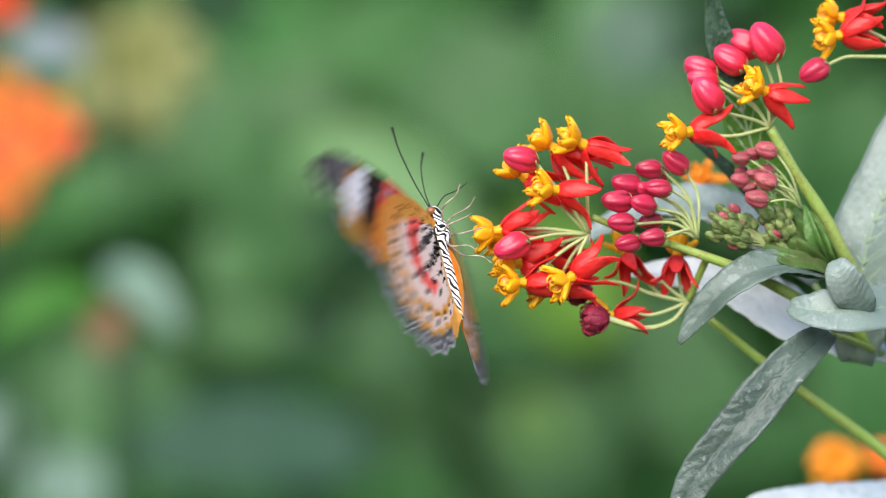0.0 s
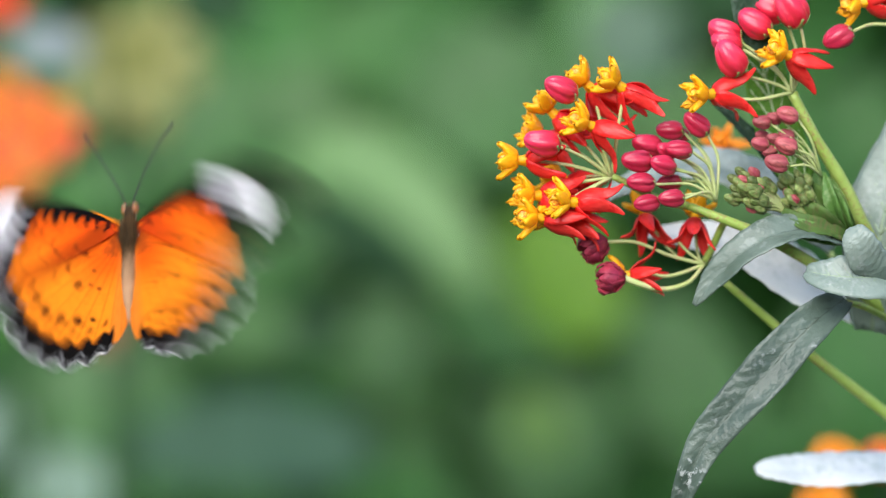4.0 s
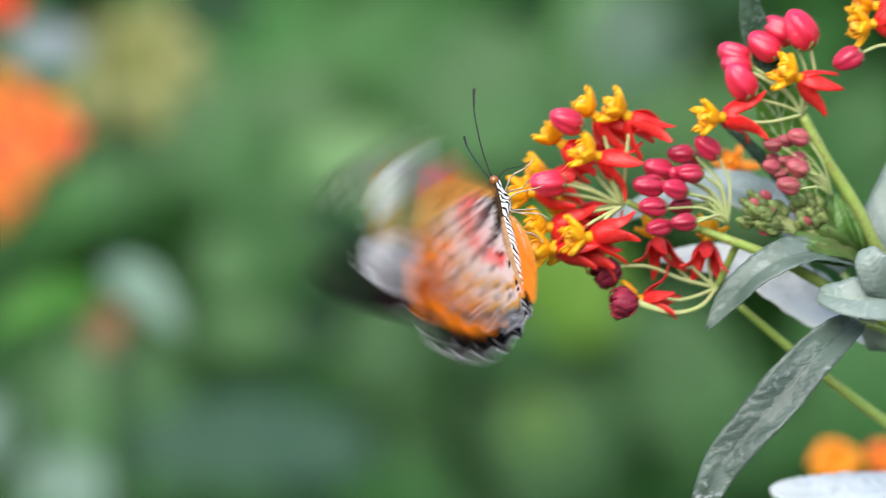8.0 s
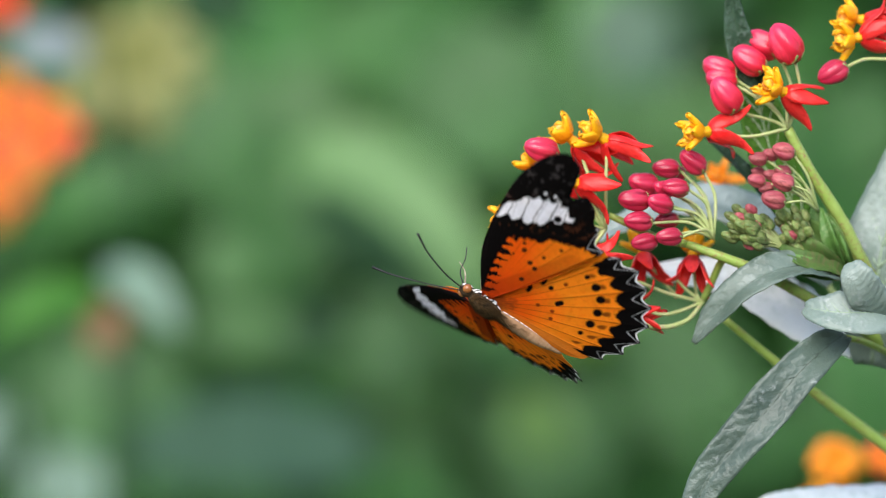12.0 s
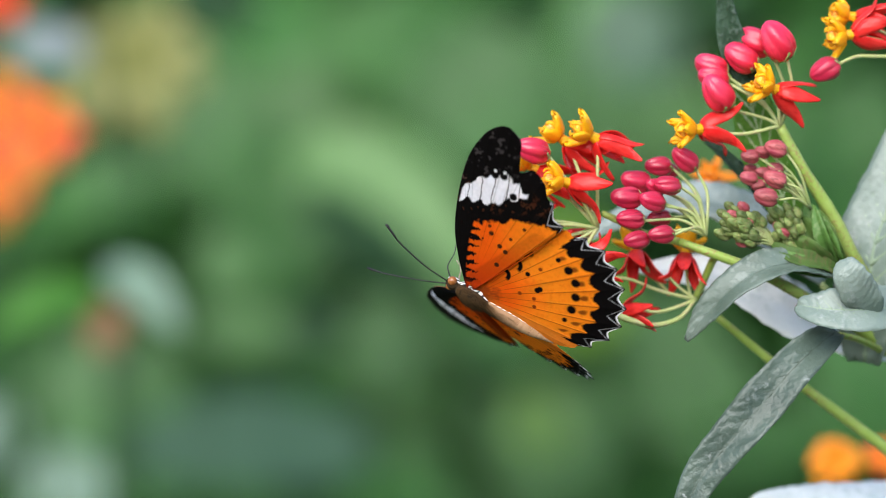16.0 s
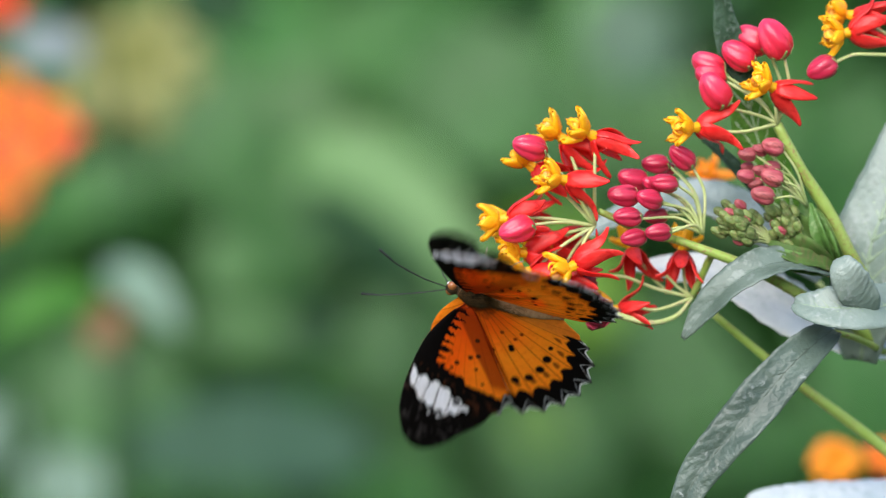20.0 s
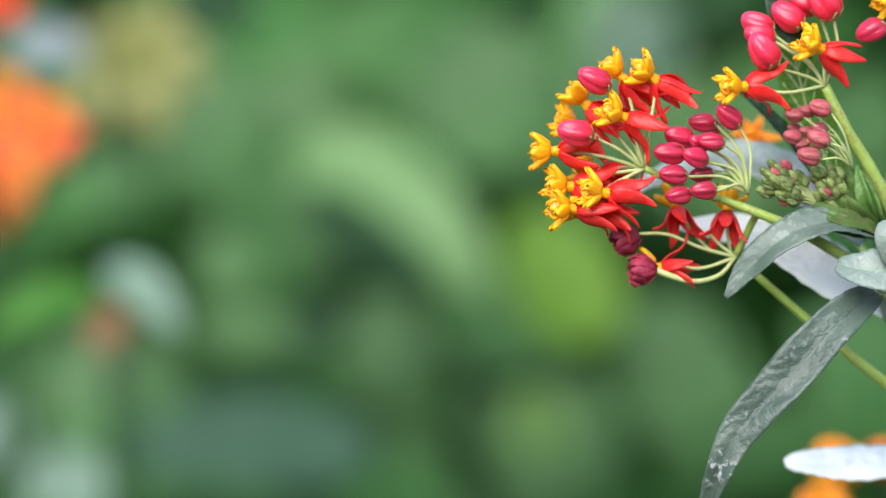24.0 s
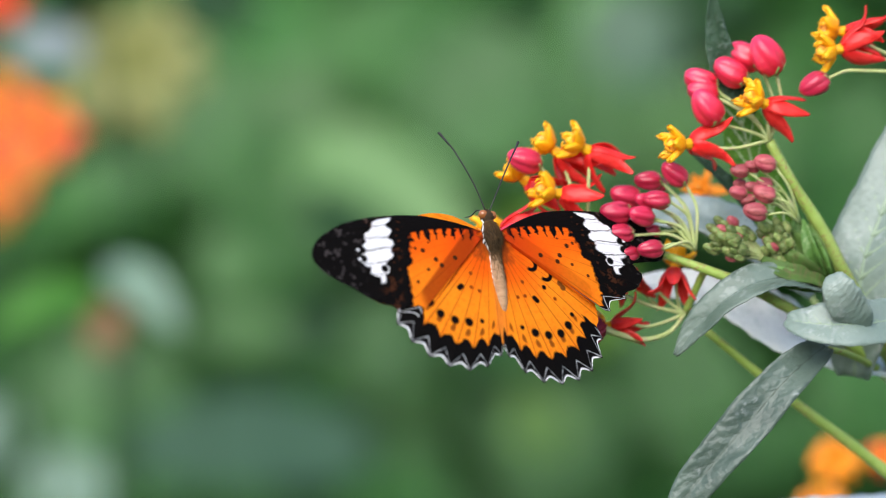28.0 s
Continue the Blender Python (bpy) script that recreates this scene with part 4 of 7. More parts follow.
        rings.append([bm.verts.new((w * math.cos(a) * 0.001, y * 0.001, (z + h * math.sin(a)) * 0.001)) for a in [2 * math.pi * k / sides for k in range(sides)]])
    for i in range(len(rings) - 1):
        for k in range(sides):
            f = bm.faces.new((rings[i][k], rings[i + 1][k], rings[i + 1][(k + 1) % sides], rings[i][(k + 1) % sides]))
            a = (k + 0.5) / sides
            f.material_index = 1 if pale[0] < a < pale[1] else 0
    bm.faces.new(rings[0])
    bm.faces.new(rings[-1][::-1])
    return bm


th = [(5.2 - 8.4 * f, 0.5 + 1.65 * math.sin(math.pi * (0.1 + 0.82 * f)), 0.5 + 2.1 * math.sin(math.pi * (0.1 + 0.82 * f)), 0.1) for f in np.linspace(0, 1, 12)]
part("thorax", ellipsoid_body(th, 24, (0.47, 1.03)), [M["thorax_fur"], M["thorax_under"], M["black_scales"]], butterfly, "dark furry thorax, white striped with black below")
# short fur over the thorax, longer at the wing roots
bm = bmesh.new()
rf = random.Random(11)
for i in range(900):
    f, a = rf.uniform(0.04, 0.96), rf.uniform(0.22, math.pi - 0.22)
    y = 5.2 - 8.4 * f
    w, h = 0.5 + 1.65 * math.sin(math.pi * (0.1 + 0.82 * f)), 0.5 + 2.1 * math.sin(math.pi * (0.1 + 0.82 * f))
    p = Vector((w * math.cos(a), y, 0.1 + h * math.sin(a)))
    out = Vector((math.cos(a) / w, 0, math.sin(a) / h)).normalized()
    d = (out * 0.55 + Vector((rf.uniform(-0.4, 0.4), -0.9 + rf.uniform(-0.4, 0.4), rf.uniform(-0.2, 0.4)))).normalized()
    side = d.cross(out).normalized()
    L = rf.uniform(0.6, 1.3) * (1.3 if abs(math.cos(a)) > 0.8 else 1.0)
    v = [bm.verts.new(q * 0.001) for q in (p + side * 0.06, p - side * 0.06, p + d * L + out * 0.05, p + out * 0.08)]
    for k in ((0, 1, 2), (1, 3, 2), (3, 0, 2)):
        bm.faces.new([v[j] for j in k])
for i in range(420):
    f, a = rf.uniform(0, 1) ** 1.5, rf.uniform(0.45, math.pi - 0.45)
    p, out = Vector((1.45 * math.cos(a), -2.6 - 7.0 * f, 1.5 * math.sin(a))), Vector((math.cos(a), 0, math.sin(a)))
    d = (out * 0.35 + Vector((rf.uniform(-0.3, 0.3), -1.0, rf.uniform(-0.1, 0.3)))).normalized()
    side = d.cross(out).normalized()
    v = [bm.verts.new(q * 0.001) for q in (p + side * 0.05, p - side * 0.05, p + d * rf.uniform(0.7, 1.4) + out * 0.05, p + out * 0.08)]
    for k in ((0, 1, 2), (1, 3, 2), (3, 0, 2)):
        bm.faces.new([v[j] for j in k])
part("fur", bm, M["fur"], butterfly, "short olive-brown fur on the thorax")
ab = []
for i in range(29):
    f = i / 28
    r = (1.05 + 0.65 * math.sin(math.pi * min(1, f * 1.05 + 0.12))) * (1 - 0.55 * max(0, f - 0.75) / 0.25)
    r *= 1 + 0.06 * abs(math.sin(f * 8 * math.pi))
    ab.append((-2.8 - 17.0 * f, r * 0.95, r, 0.0 - 1.0 * f * f))
part("abdomen", ellipsoid_body(ab, 24, (0.46, 1.04)), [M["abdomen_tan"], M["thorax_under"], M["black_scales"]], butterfly, "tan ringed abdomen, pale below")
hd = [(4.8 + 3.0 * f, 0.35 + 1.25 * math.sin(math.pi * (0.15 + 0.75 * f)), 0.35 + 1.2 * math.sin(math.pi * (0.15 + 0.75 * f)), 0.1) for f in np.linspace(0, 1, 9)]
head = part("head", ellipsoid_body(hd, 18, (0.5, 1.0)), [M["thorax_fur"], M["thorax_under"], M["black_scales"]], butterfly, "small brown head with white marks")
for s in (-1, 1):
    bm = bmesh.new()
    bmesh.ops.create_uvsphere(bm, u_segments=16, v_segments=10, radius=0.00105)
    part("eye", bm, M["eye"], head, "shiny brown eye", pose(s * 0.00115, 0.0066, 0.0004))
    bm = tube([Vector((s * 0.0005, 0.0074, 0.0007)), Vector((s * 0.0035, 0.0135, 0.0022)), Vector((s * 0.0075, 0.0205, 0.003)), Vector((s * 0.0095, 0.0235, 0.0028))], 0.00015, 0.00017, 18, 6)
    tube([Vector((s * 0.0084, 0.0218, 0.0029)), Vector((s * 0.0095, 0.0235, 0.0028)), Vector((s * 0.0105, 0.025, 0.0026))], 0.00018, 0.00032, 6, 6, bm)
    part("antenna", bm, M["black_scales"], butterfly, "thin black clubbed antenna")
part("proboscis", tube([Vector((0, 0.0076, -0.0008)), Vector((0, 0.0095, -0.003)), Vector((0.0003, 0.0098, -0.0062)), Vector((0.0005, 0.0108, -0.009))], 0.00016, 0.0001, 14, 6), M["black_scales"], butterfly)
for s in (-1, 1):
    for y0, dy, dz in ((0.0035, 0.0045, -0.0085), (0.0010, 0.0005, -0.0095), (-0.0015, -0.0045, -0.009)):
        part("leg", tube([Vector((s * 0.0011, y0, -0.0016)), Vector((s * 0.0036, y0 + dy * 0.5, -0.0032)), Vector((s * 0.0046, y0 + dy * 0.8, dz * 0.8)), Vector((s * 0.0052, y0 + dy * 1.25, dz))], 0.00025, 0.0001, 14, 6), M["leg"], butterfly)

# ---- ground and the garden behind ----
M["soil"] = organic("garden_soil_and_moss", (0.05, 0.07, 0.03), (0.07, 0.11, 0.04), (0.09, 0.06, 0.04), 3.0, 60.0, 0.9, 0, 0.01)
bm = bmesh.new()
bmesh.ops.create_grid(bm, x_segments=60, y_segments=60, size=400)
g = part("ground", bm, M["soil"], None, "dark garden soil with low green growth")
tagged(g, "dark garden soil with low green growth", "ground", kind="structure")


def foliage_mat(name, c1, c2, trans=0.25, rough=0.5):
    mat = bpy.data.materials.new(name)
    mat.use_nodes = True
    nt = mat.node_tree
    bsdf = nt.nodes["Principled BSDF"]
    geo = nt.nodes.new("ShaderNodeNewGeometry")
    col = ramp_mix(nt, geo.outputs["Random Per Island"], c1, c2)
    col = ramp_mix(nt, noise_fac(nt, 6.0, 2, 0.4, 0.7), col, tuple(0.6 * a + 0.4 * b for a, b in zip(c1, c2)))
    nt.links.new(col, bsdf.inputs["Base Color"])
    bsdf.inputs["Roughness"].default_value = rough
    tr = nt.nodes.new("ShaderNodeBsdfTranslucent")
    nt.links.new(col, tr.inputs[0])
    mx = nt.nodes.new("ShaderNodeMixShader")
    mx.inputs[0].default_value = trans
    nt.links.new(bsdf.outputs[0], mx.inputs[1])
    nt.links.new(tr.outputs[0], mx.inputs[2])
    nt.links.new(mx.outputs[0], nt.nodes["Material Output"].inputs[0])
    return mat


M["bark"] = organic("brown_bark", (0.12, 0.08, 0.05), (0.17, 0.12, 0.08), (0.06, 0.05, 0.03), 40, 250, 0.85, 0, 0.002)
M["hedge"] = foliage_mat("hedge_leaves", (0.0248, 0.1049, 0.0141), (0.0451, 0.1472, 0.0258))
# darker copy of the hedge leaves, with the depth's shade in the colour
M["hedge_shade"] = foliage_mat("shaded_hedge_leaves", (0.0202, 0.0810, 0.0133), (0.0368, 0.1150, 0.0219))


def leaf_cloud(name, n, place, size, mat, seed, label, kind="stuff", category="foliage"):
    """Many small folded leaves as one mesh."""
    rnd = np.random.RandomState(seed)
    verts, faces = [], []
    for i in range(n):
        p = np.array(place(rnd))
        a = rnd.uniform(0, 2 * math.pi)
        L = size * rnd.uniform(0.6, 1.3)
        up = rnd.uniform(-0.5, 0.5)
        u = np.array((math.cos(a), math.sin(a) * 0.6, up))
        u /= np.linalg.norm(u)
        nn = np.array((rnd.uniform(-0.5, 0.5), -0.6 + rnd.uniform(-0.5, 0.4), 0.8))
        s = np.cross(u, nn)
        s /= np.linalg.norm(s)
        k = np.cross(s, u)
        w = L * rnd.uniform(0.22, 0.34)
        b = len(verts)
        for f, ww, dz in ((0, 0.05, 0), (0.25, 0.8, 0.04), (0.55, 1.0, 0.02), (0.8, 0.6, -0.05), (1.0, 0.04, -0.14)):
            c = p + u * L * f + k * dz * L
            verts += [tuple(c - s * w * ww + k * 0.18 * w * ww), tuple(c), tuple(c + s * w * ww + k * 0.18 * w * ww)]
        for r in range(4):
            for q in range(2):
                o = b + r * 3 + q
                faces.append((o, o + 1, o + 4, o + 3))
    me = bpy.data.meshes.new(name)
    me.from_pydata(verts, [], faces)
    me.materials.append(mat)
    me.polygons.foreach_set("use_smooth", [True] * len(me.polygons))
    ob = new(name, me)
    return tagged(ob, label, category, kind=kind)


# a deep hedge closes the garden behind; an unseen one is added behind the camera
leaf_cloud("hedge", 15000, lambda r: (r.uniform(-2.4, 2.4), 2.6 + r.uniform(0, 0.8), abs(r.normal(0.9, 0.75))), 0.11, M["hedge_shade"], 3, "deep green hedge behind the flowers, shade in its leaf colour")
# added out of view, only to close in light and reflections
leaf_cloud("hedge", 2500, lambda r: (r.uniform(-3.0, 3.0), -3.0 - r.uniform(0, 0.8), abs(r.normal(0.7, 0.5))), 0.14, M["hedge"], 5, "unseen green hedge added behind the camera")


def bush_place(cx, cy, cz, rx, ry, rz):
    def place(r):
        while True:
            q = r.uniform(-1, 1, 3)
            if 0.25 < np.dot(q, q) < 1:
                return (cx + q[0] * rx, cy + q[1] * ry, cz + q[2] * rz)
    return place


BUSH = [(-0.42, 2.0, 0.98, 0.36, 0.25, 0.2, 520), (0.06, 2.1, 1.1, 0.34, 0.25, 0.2, 520), (0.44, 2.0, 1.0, 0.3, 0.25, 0.26, 520), (0.0, 1.9, 0.72, 0.6, 0.3, 0.18, 620),
        (0.1, 1.8, 0.45, 0.7, 0.3, 0.22, 500), (-0.85, 2.0, 0.75, 0.4, 0.35, 0.5, 450), (0.95, 2.1, 0.8, 0.4, 0.35, 0.5, 450)]
for i, (cx, cy, cz, rx, ry, rz, n) in enumerate(BUSH):
    root = new("shrub")
    root.location = (cx, cy, 0)
    tagged(root, "leafy green shrub behind the flowers", "shrub", group="shrubs behind the flowers")
    crown = leaf_cloud("crown", n, bush_place(0, 0, cz, rx, ry, rz), 0.095, M["hedge"], 20 + i, "", kind="", category="")
    crown.parent = root
    rb = random.Random(60 + i)
    for k in range(5):
        e = Vector((rx * rb.uniform(-0.8, 0.8), ry * rb.uniform(-0.7, 0.7), cz + rz * rb.uniform(-0.2, 0.7)))
        part("branch", tube([Vector((rb.uniform(-0.02, 0.02), rb.uniform(-0.02, 0.02), -0.03)), Vector((e.x * 0.35, e.y * 0.4, cz * 0.5)), e], 0.008, 0.002, 10, 6), M["bark"], root)

# single large leaves and blooms that stand out behind
M["b_light"] = organic("light_green_leaf", (0.0621, 0.1719, 0.0347), (0.0776, 0.2028, 0.0456), None, 20, 90, 0.5, 0.2, spec=0.36)
M["b_soft"] = organic("soft_green_leaf", (0.0420, 0.1224, 0.0261), (0.0525, 0.1412, 0.0326), None, 20, 90, 0.5, 0.2, spec=0.36)
M["b_pale"] = organic("pale_bluish_leaf_back", (0.1333, 0.2157, 0.1544), (0.1544, 0.2407, 0.1754), None, 20, 90, 0.5, 0.15, spec=0.36)
M["b_teal"] = organic("bluish_green_leaf", (0.0370, 0.0862, 0.0464), (0.0451, 0.0994, 0.0556), None, 20, 90, 0.5, 0.15, spec=0.36)
M["b_grass"] = organic("grass_green_leaf", (0.0385, 0.1498, 0.0120), (0.0531, 0.1797, 0.0171), None, 20, 90, 0.5, 0.2, spec=0.36)
M["b_bright"] = organic("bright_green_leaf", (0.0754, 0.1748, 0.0074), (0.0994, 0.2116, 0.0129), None, 20, 90, 0.5, 0.2, spec=0.36)
M["b_olive"] = organic("yellowish_green_leaf", (0.070, 0.150, 0.026), (0.085, 0.175, 0.034), None, 20, 90, 0.5, 0.2, spec=0.36)
# sky light on the brightest leaf is put into this paler green
M["b_glow"] = organic("pale_yellowish_green_leaf", (0.088, 0.185, 0.052), (0.105, 0.215, 0.066), None, 20, 90, 0.5, 0.2, spec=0.36)
M["b_mid"] = organic("mid_green_leaf", (0.0224, 0.0866, 0.0131), (0.0308, 0.1082, 0.0183), None, 20, 90, 0.5, 0.2, spec=0.36)
# near-black green: foliage shade put into leaf colour; the stalks share it
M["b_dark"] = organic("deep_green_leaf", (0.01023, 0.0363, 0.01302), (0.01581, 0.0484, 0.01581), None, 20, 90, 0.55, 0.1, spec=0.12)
M["b_white"] = organic("whitish_leaf", (0.1408, 0.1799, 0.1799), (0.1642, 0.2033, 0.2033), None, 20, 90, 0.5, 0.1, spec=0.36)
M["b_yellow"] = organic("yellow_green_petal", (0.1955, 0.2033, 0.0626), (0.2190, 0.2268, 0.0704), None, 20, 90, 0.5, 0.15, spec=0.36)
M["b_orange"] = organic("orange_petal", (0.72, 0.20, 0.02), (0.78, 0.26, 0.02), None, 40, 200, 0.45, 0.2, spec=0.36)
M["b_tangerine"] = organic("bright_orange_petal", (0.95, 0.31, 0.012), (0.98, 0.40, 0.02), None, 40, 200, 0.5, 0.25)
M["b_red"] = organic("scarlet_petal", (0.78, 0.05, 0.025), (0.82, 0.09, 0.03), None, 40, 200, 0.45, 0.2, spec=0.36)
M["b_brown"] = organic("brown_seed_head", (0.18, 0.10, 0.05), (0.24, 0.13, 0.07), None, 60, 200, 0.7, spec=0.36)


def back_leaf(a, b, width, mat, label, sag=0.0, facing=(0, -1, 0.5), stem=True, **kw):
    """A broad leaf standing behind, from its stalk end a to its tip b (millimetres), on a stalk down to the ground."""
    pa, pb = Vector(a), Vector(b)
    mid = (pa + pb) / 2 + Vector((0, 0, sag))
    q1, q2 = pa * 0.7 + mid * 0.3 + Vector((0, 0, sag * 0.4)), pb * 0.6 + mid * 0.4
    root = new("garden_leaf")
    root.location = (pa.x * 0.001 + 0.02, pa.y * 0.001 + 0.03, 0.0)
    width *= (1143 + pa.y) / 1143
    tagged(root, label, "leaf", group="leaves behind the flowers")
    rows = leaf_rows([mm(p) for p in (pa, mid, pb)], width * 0.001, facing, n=18, m=9, blunt=0.6, fold=0.15, **kw)
    blade = part("blade", sheet(rows, 0.0006), M[mat], root)
    blade.matrix_basis = Matrix.Translation(-root.location)
    base = mm(pa)
    part("stalk", tube([base - root.location, base - root.location + Vector((0.01, 0.015, -0.06)), Vector((0, 0, 0.3)), Vector((0, 0, -0.02))], 0.0007, 0.0016, 16, 7), M["b_dark"], root)
    return root


BACK = [
    ((-67.9, 1350.0, 54.5), (21.3, 1300.0, -20.2), 31, "b_glow", "broad leaf coloured light green for sky light", 3),
    ((-65.2, 1250.0, 25.6), (-3.7, 1250.0, -15.8), 15, "b_dark", "leaf coloured dark green to stand for shade", -2),
    ((1.8, 1500.0, -17.4), (60.8, 1500.0, -58.7), 30, "b_mid", "green leaf on a thin stalk", -2),
    ((-85.6, 1300.0, -54.3), (-44.7, 1300.0, -32.4), 18, "b_dark", "low leaf coloured dark green to stand for shade", 2),
    ((-71.1, 1700.0, 101.8), (37.4, 1750.0, 113.3), 34, "b_soft", "soft green leaf on a thin stalk", 10),
    ((-33.1, 1250.0, -95.9), (-155.3, 1200.0, -96.5), 27, "b_teal", "wide bluish-green leaf held flat", 5),
    ((-128.8, 800.0, -7.4), (-100.0, 780.0, -32.0), 11, "b_pale", "small pale bluish-green leaf", 5),
    ((-132.0, 800.0, -16.0), (-172.5, 780.0, -32.0), 11, "b_grass", "bright green leaf on a stalk", 4),
    ((-121.0, 1300.0, -7.9), (-85.6, 1300.0, -16.1), 18, "b_soft", "soft green leaf on a thin stalk", 3),
    ((-121.0, 1300.0, -40.6), (-72.0, 1300.0, -43.3), 16, "b_soft", "soft green leaf on a thin stalk", 3),
    ((-218.8, 1100.0, -84.9), (-185.0, 1100.0, -82.3), 20, "b_pale", "pale whitish leaf on a stalk", 2),
    ((-148.7, 1100.0, -112.4), (-188.7, 1100.0, -102.4), 20, "b_pale", "pale bluish leaf low down", 2),
    ((28.3, 1500.0, -123.6), (93.2, 1500.0, -82.3), 45, "b_mid", "broad mid-green leaf on a stalk", 4),
    ((55.9, 1350.0, -99.9), (35.1, 1350.0, -69.3), 16, "b_olive", "yellowish green leaf on a thin stalk", 0),
    ((-68.6, 1600.0, -18.1), (-111.4, 1600.0, 34.0), 50, "b_mid", "broad mid-green leaf on a stalk", 4),
    ((99.1, 1500.0, 124.2), (63.7, 1500.0, 115.3), 20, "b_light", "pale green leaf on a stalk", 4),
    ((152.2, 1500.0, -46.9), (99.1, 1500.0, -94.1), 45, "b_mid", "green leaf on a thin stalk", 4),
    ((-153.6, 1700.0, 44.7), (-96.4, 1700.0, 82.8), 55, "b_mid", "green leaf on a thin stalk", 4),
    ((231.4, 1600.0, 34.0), (194.7, 1600.0, 79.9), 45, "b_mid", "green leaf on a thin stalk", 4),
    ((79.6, 1350.0, -44.2), (32.3, 1350.0, 14.2), 30, "b_bright", "bright yellow-green leaf on a stalk", 4),
    ((-48.4, 1500.0, -70.5), (-7.1, 1500.0, -35.1), 30, "b_mid", "green leaf on a thin stalk", 4),
    ((-118.6, 1100.0, 109.1), (-78.6, 1100.0, 104.1), 19, "b_dark", "leaf coloured dark green to stand for shade", 2),
    ((116.6, 1200.0, 111.4), (145.4, 1200.0, 112.7), 13, "b_dark", "leaf coloured dark green to stand for shade", 2),
    ((106.6, 1700.0, 35.2), (14.6, 1700.0, 108.2), 44, "b_soft", "soft green leaf on a thin stalk", 6),
    ((-7.5, 1650.0, 43.9), (17.5, 1650.0, 125.0), 30, "b_mid", "green leaf on a thin stalk", 4),
    ((151.0, 1700.0, 6.7), (173.2, 1700.0, 101.8), 44, "b_soft", "soft green leaf on a thin stalk", 4),
    ((258.4, 1500.0, -100.0), (193.5, 1500.0, -35.1), 45, "b_mid", "green leaf on a thin stalk", 4),
    ((-221.6, 1600.0, -97.6), (-139.0, 1600.0, -67.0), 40, "b_mid", "mid-green leaf on a thin stalk", 4),
    ((199.7, 900.0, -68.2), (140.4, 900.0, -29.4), 24, "b_mid", "green leaf on a thin stalk", 2),
    ((-4.0, 1560.0, 52.0), (62.0, 1560.0, 104.0), 46, "b_mid", "green leaf on a thin stalk", 4),
    ((-113.1, 1720.0, 65.8), (-14.1, 1720.0, 75.4), 36, "b_soft", "soft green leaf on a thin stalk", 4),
    ((79.9, 1450.0, 93.0), (122.0, 1450.0, 118.0), 30, "b_teal", "bluish green leaf on a thin stalk", 3),
    ((-141.0, 850.0, 75.8), (-172.1, 850.0, 79.2), 14, "b_white", "whitish leaf on a thin stalk", 2),
]
for a, b, w, mt, lab, sag in BACK:
    back_leaf(a, b, w, mt, lab, sag)


def back_bloom(c, r, petals, mats, label, flat=0.5, seed=1):
    """A bloom of overlapping broad petals on a stalk, standing behind."""
    root = new("garden_flower")
    cc = mm(c)
    root.location = (cc.x + 0.01, cc.y + 0.02, 0.0)
    tagged(root, label, "flower", group="blooms behind the flowers")
    r *= (1143 + c[1]) / 1143 * 0.8
    rnd = random.Random(seed)
    for k in range(petals):
        a = 360 * k / petals + rnd.uniform(-12, 12)
        u = Vector((math.cos(radians(a)), -0.25, math.sin(radians(a)) * flat))
        L = r * 0.001 * rnd.uniform(0.8, 1.15)
        p0 = cc + u * L * 0.08
        rows = leaf_rows([p0, p0 + u * L * 0.5 + Vector((0, -0.003, 0.002)), p0 + u * L], L * 0.75, (0, -1, 0.35), n=9, m=7, blunt=0.45, fold=0.1)
        ob = part("petal", sheet(rows, 0.0005), M[mats[k % len(mats)]], root)
        ob.matrix_basis = Matrix.Translation(-root.location)
    bm = bmesh.new()
    bmesh.ops.create_icosphere(bm, subdivisions=3, radius=r * 0.0002)
    for v in bm.verts:
        v.co *= 1 + 0.15 * noise.noise(v.co * 900)
    ob = part("flower_centre", bm, M[mats[0]], root)
    ob.location = cc - root.location
    part("stalk", tube([cc - root.location, Vector((0, 0, cc.z * 0.6)), Vector((0, 0, -0.02))], 0.0008, 0.0018, 14, 7), M["b_dark"], root)
    return root


back_bloom((-184.8, 950.0, 53.8), 12.5, 13, ["b_orange", "b_red", "b_orange"], "orange bloom with scarlet petals on a thin stalk", 1.0, 1)
back_bloom((-186.9, 950.0, 27.9), 11.5, 9, ["b_orange", "b_orange", "b_red"], "orange and scarlet bloom on a stalk", 1.0, 2)
back_bloom((-154.0, 790.0, 42.3), 11, 7, ["b_red", "b_orange"], "scarlet bloom on a thin stalk", 0.9, 5)
back_bloom((-128.9, 1000.0, 75.6), 18, 14, ["b_yellow"], "pale yellow-green bloom on a stalk", 1.0, 3)
back_bloom((-170.0, 800.0, 94.5), 8, 6, ["b_red"], "small scarlet bloom on a stalk", 0.9, 4)
back_bloom((108.7, 260.0, -59.7), 6.6, 8, ["b_tangerine"], "orange bloom on a thin stalk", 0.9, 6)
back_bloom((123.3, 270.0, -59.4), 6, 7, ["b_tangerine", "b_red"], "orange-red bloom on a thin stalk", 0.9, 7)
back_bloom((102.8, 240.0, -70.1), 7, 7, ["b_tangerine", "b_orange"], "orange-red bloom on a thin stalk", 0.8, 8)
back_bloom((-129.2, 800.0, -31.2), 7, 6, ["b_brown"], "brown seed head on a stalk", 1.0, 9)

# ---- everything that moves ----
SWAY_AT = Vector((0.0786, 0.0, 1.0142))
BEND_AT = Vector((0.0563, 0.002, 1.0055)) - PLANT_BASE
NODE_AT = mm(NODE_H) - PLANT_BASE


def sway(dx, dz, turn):
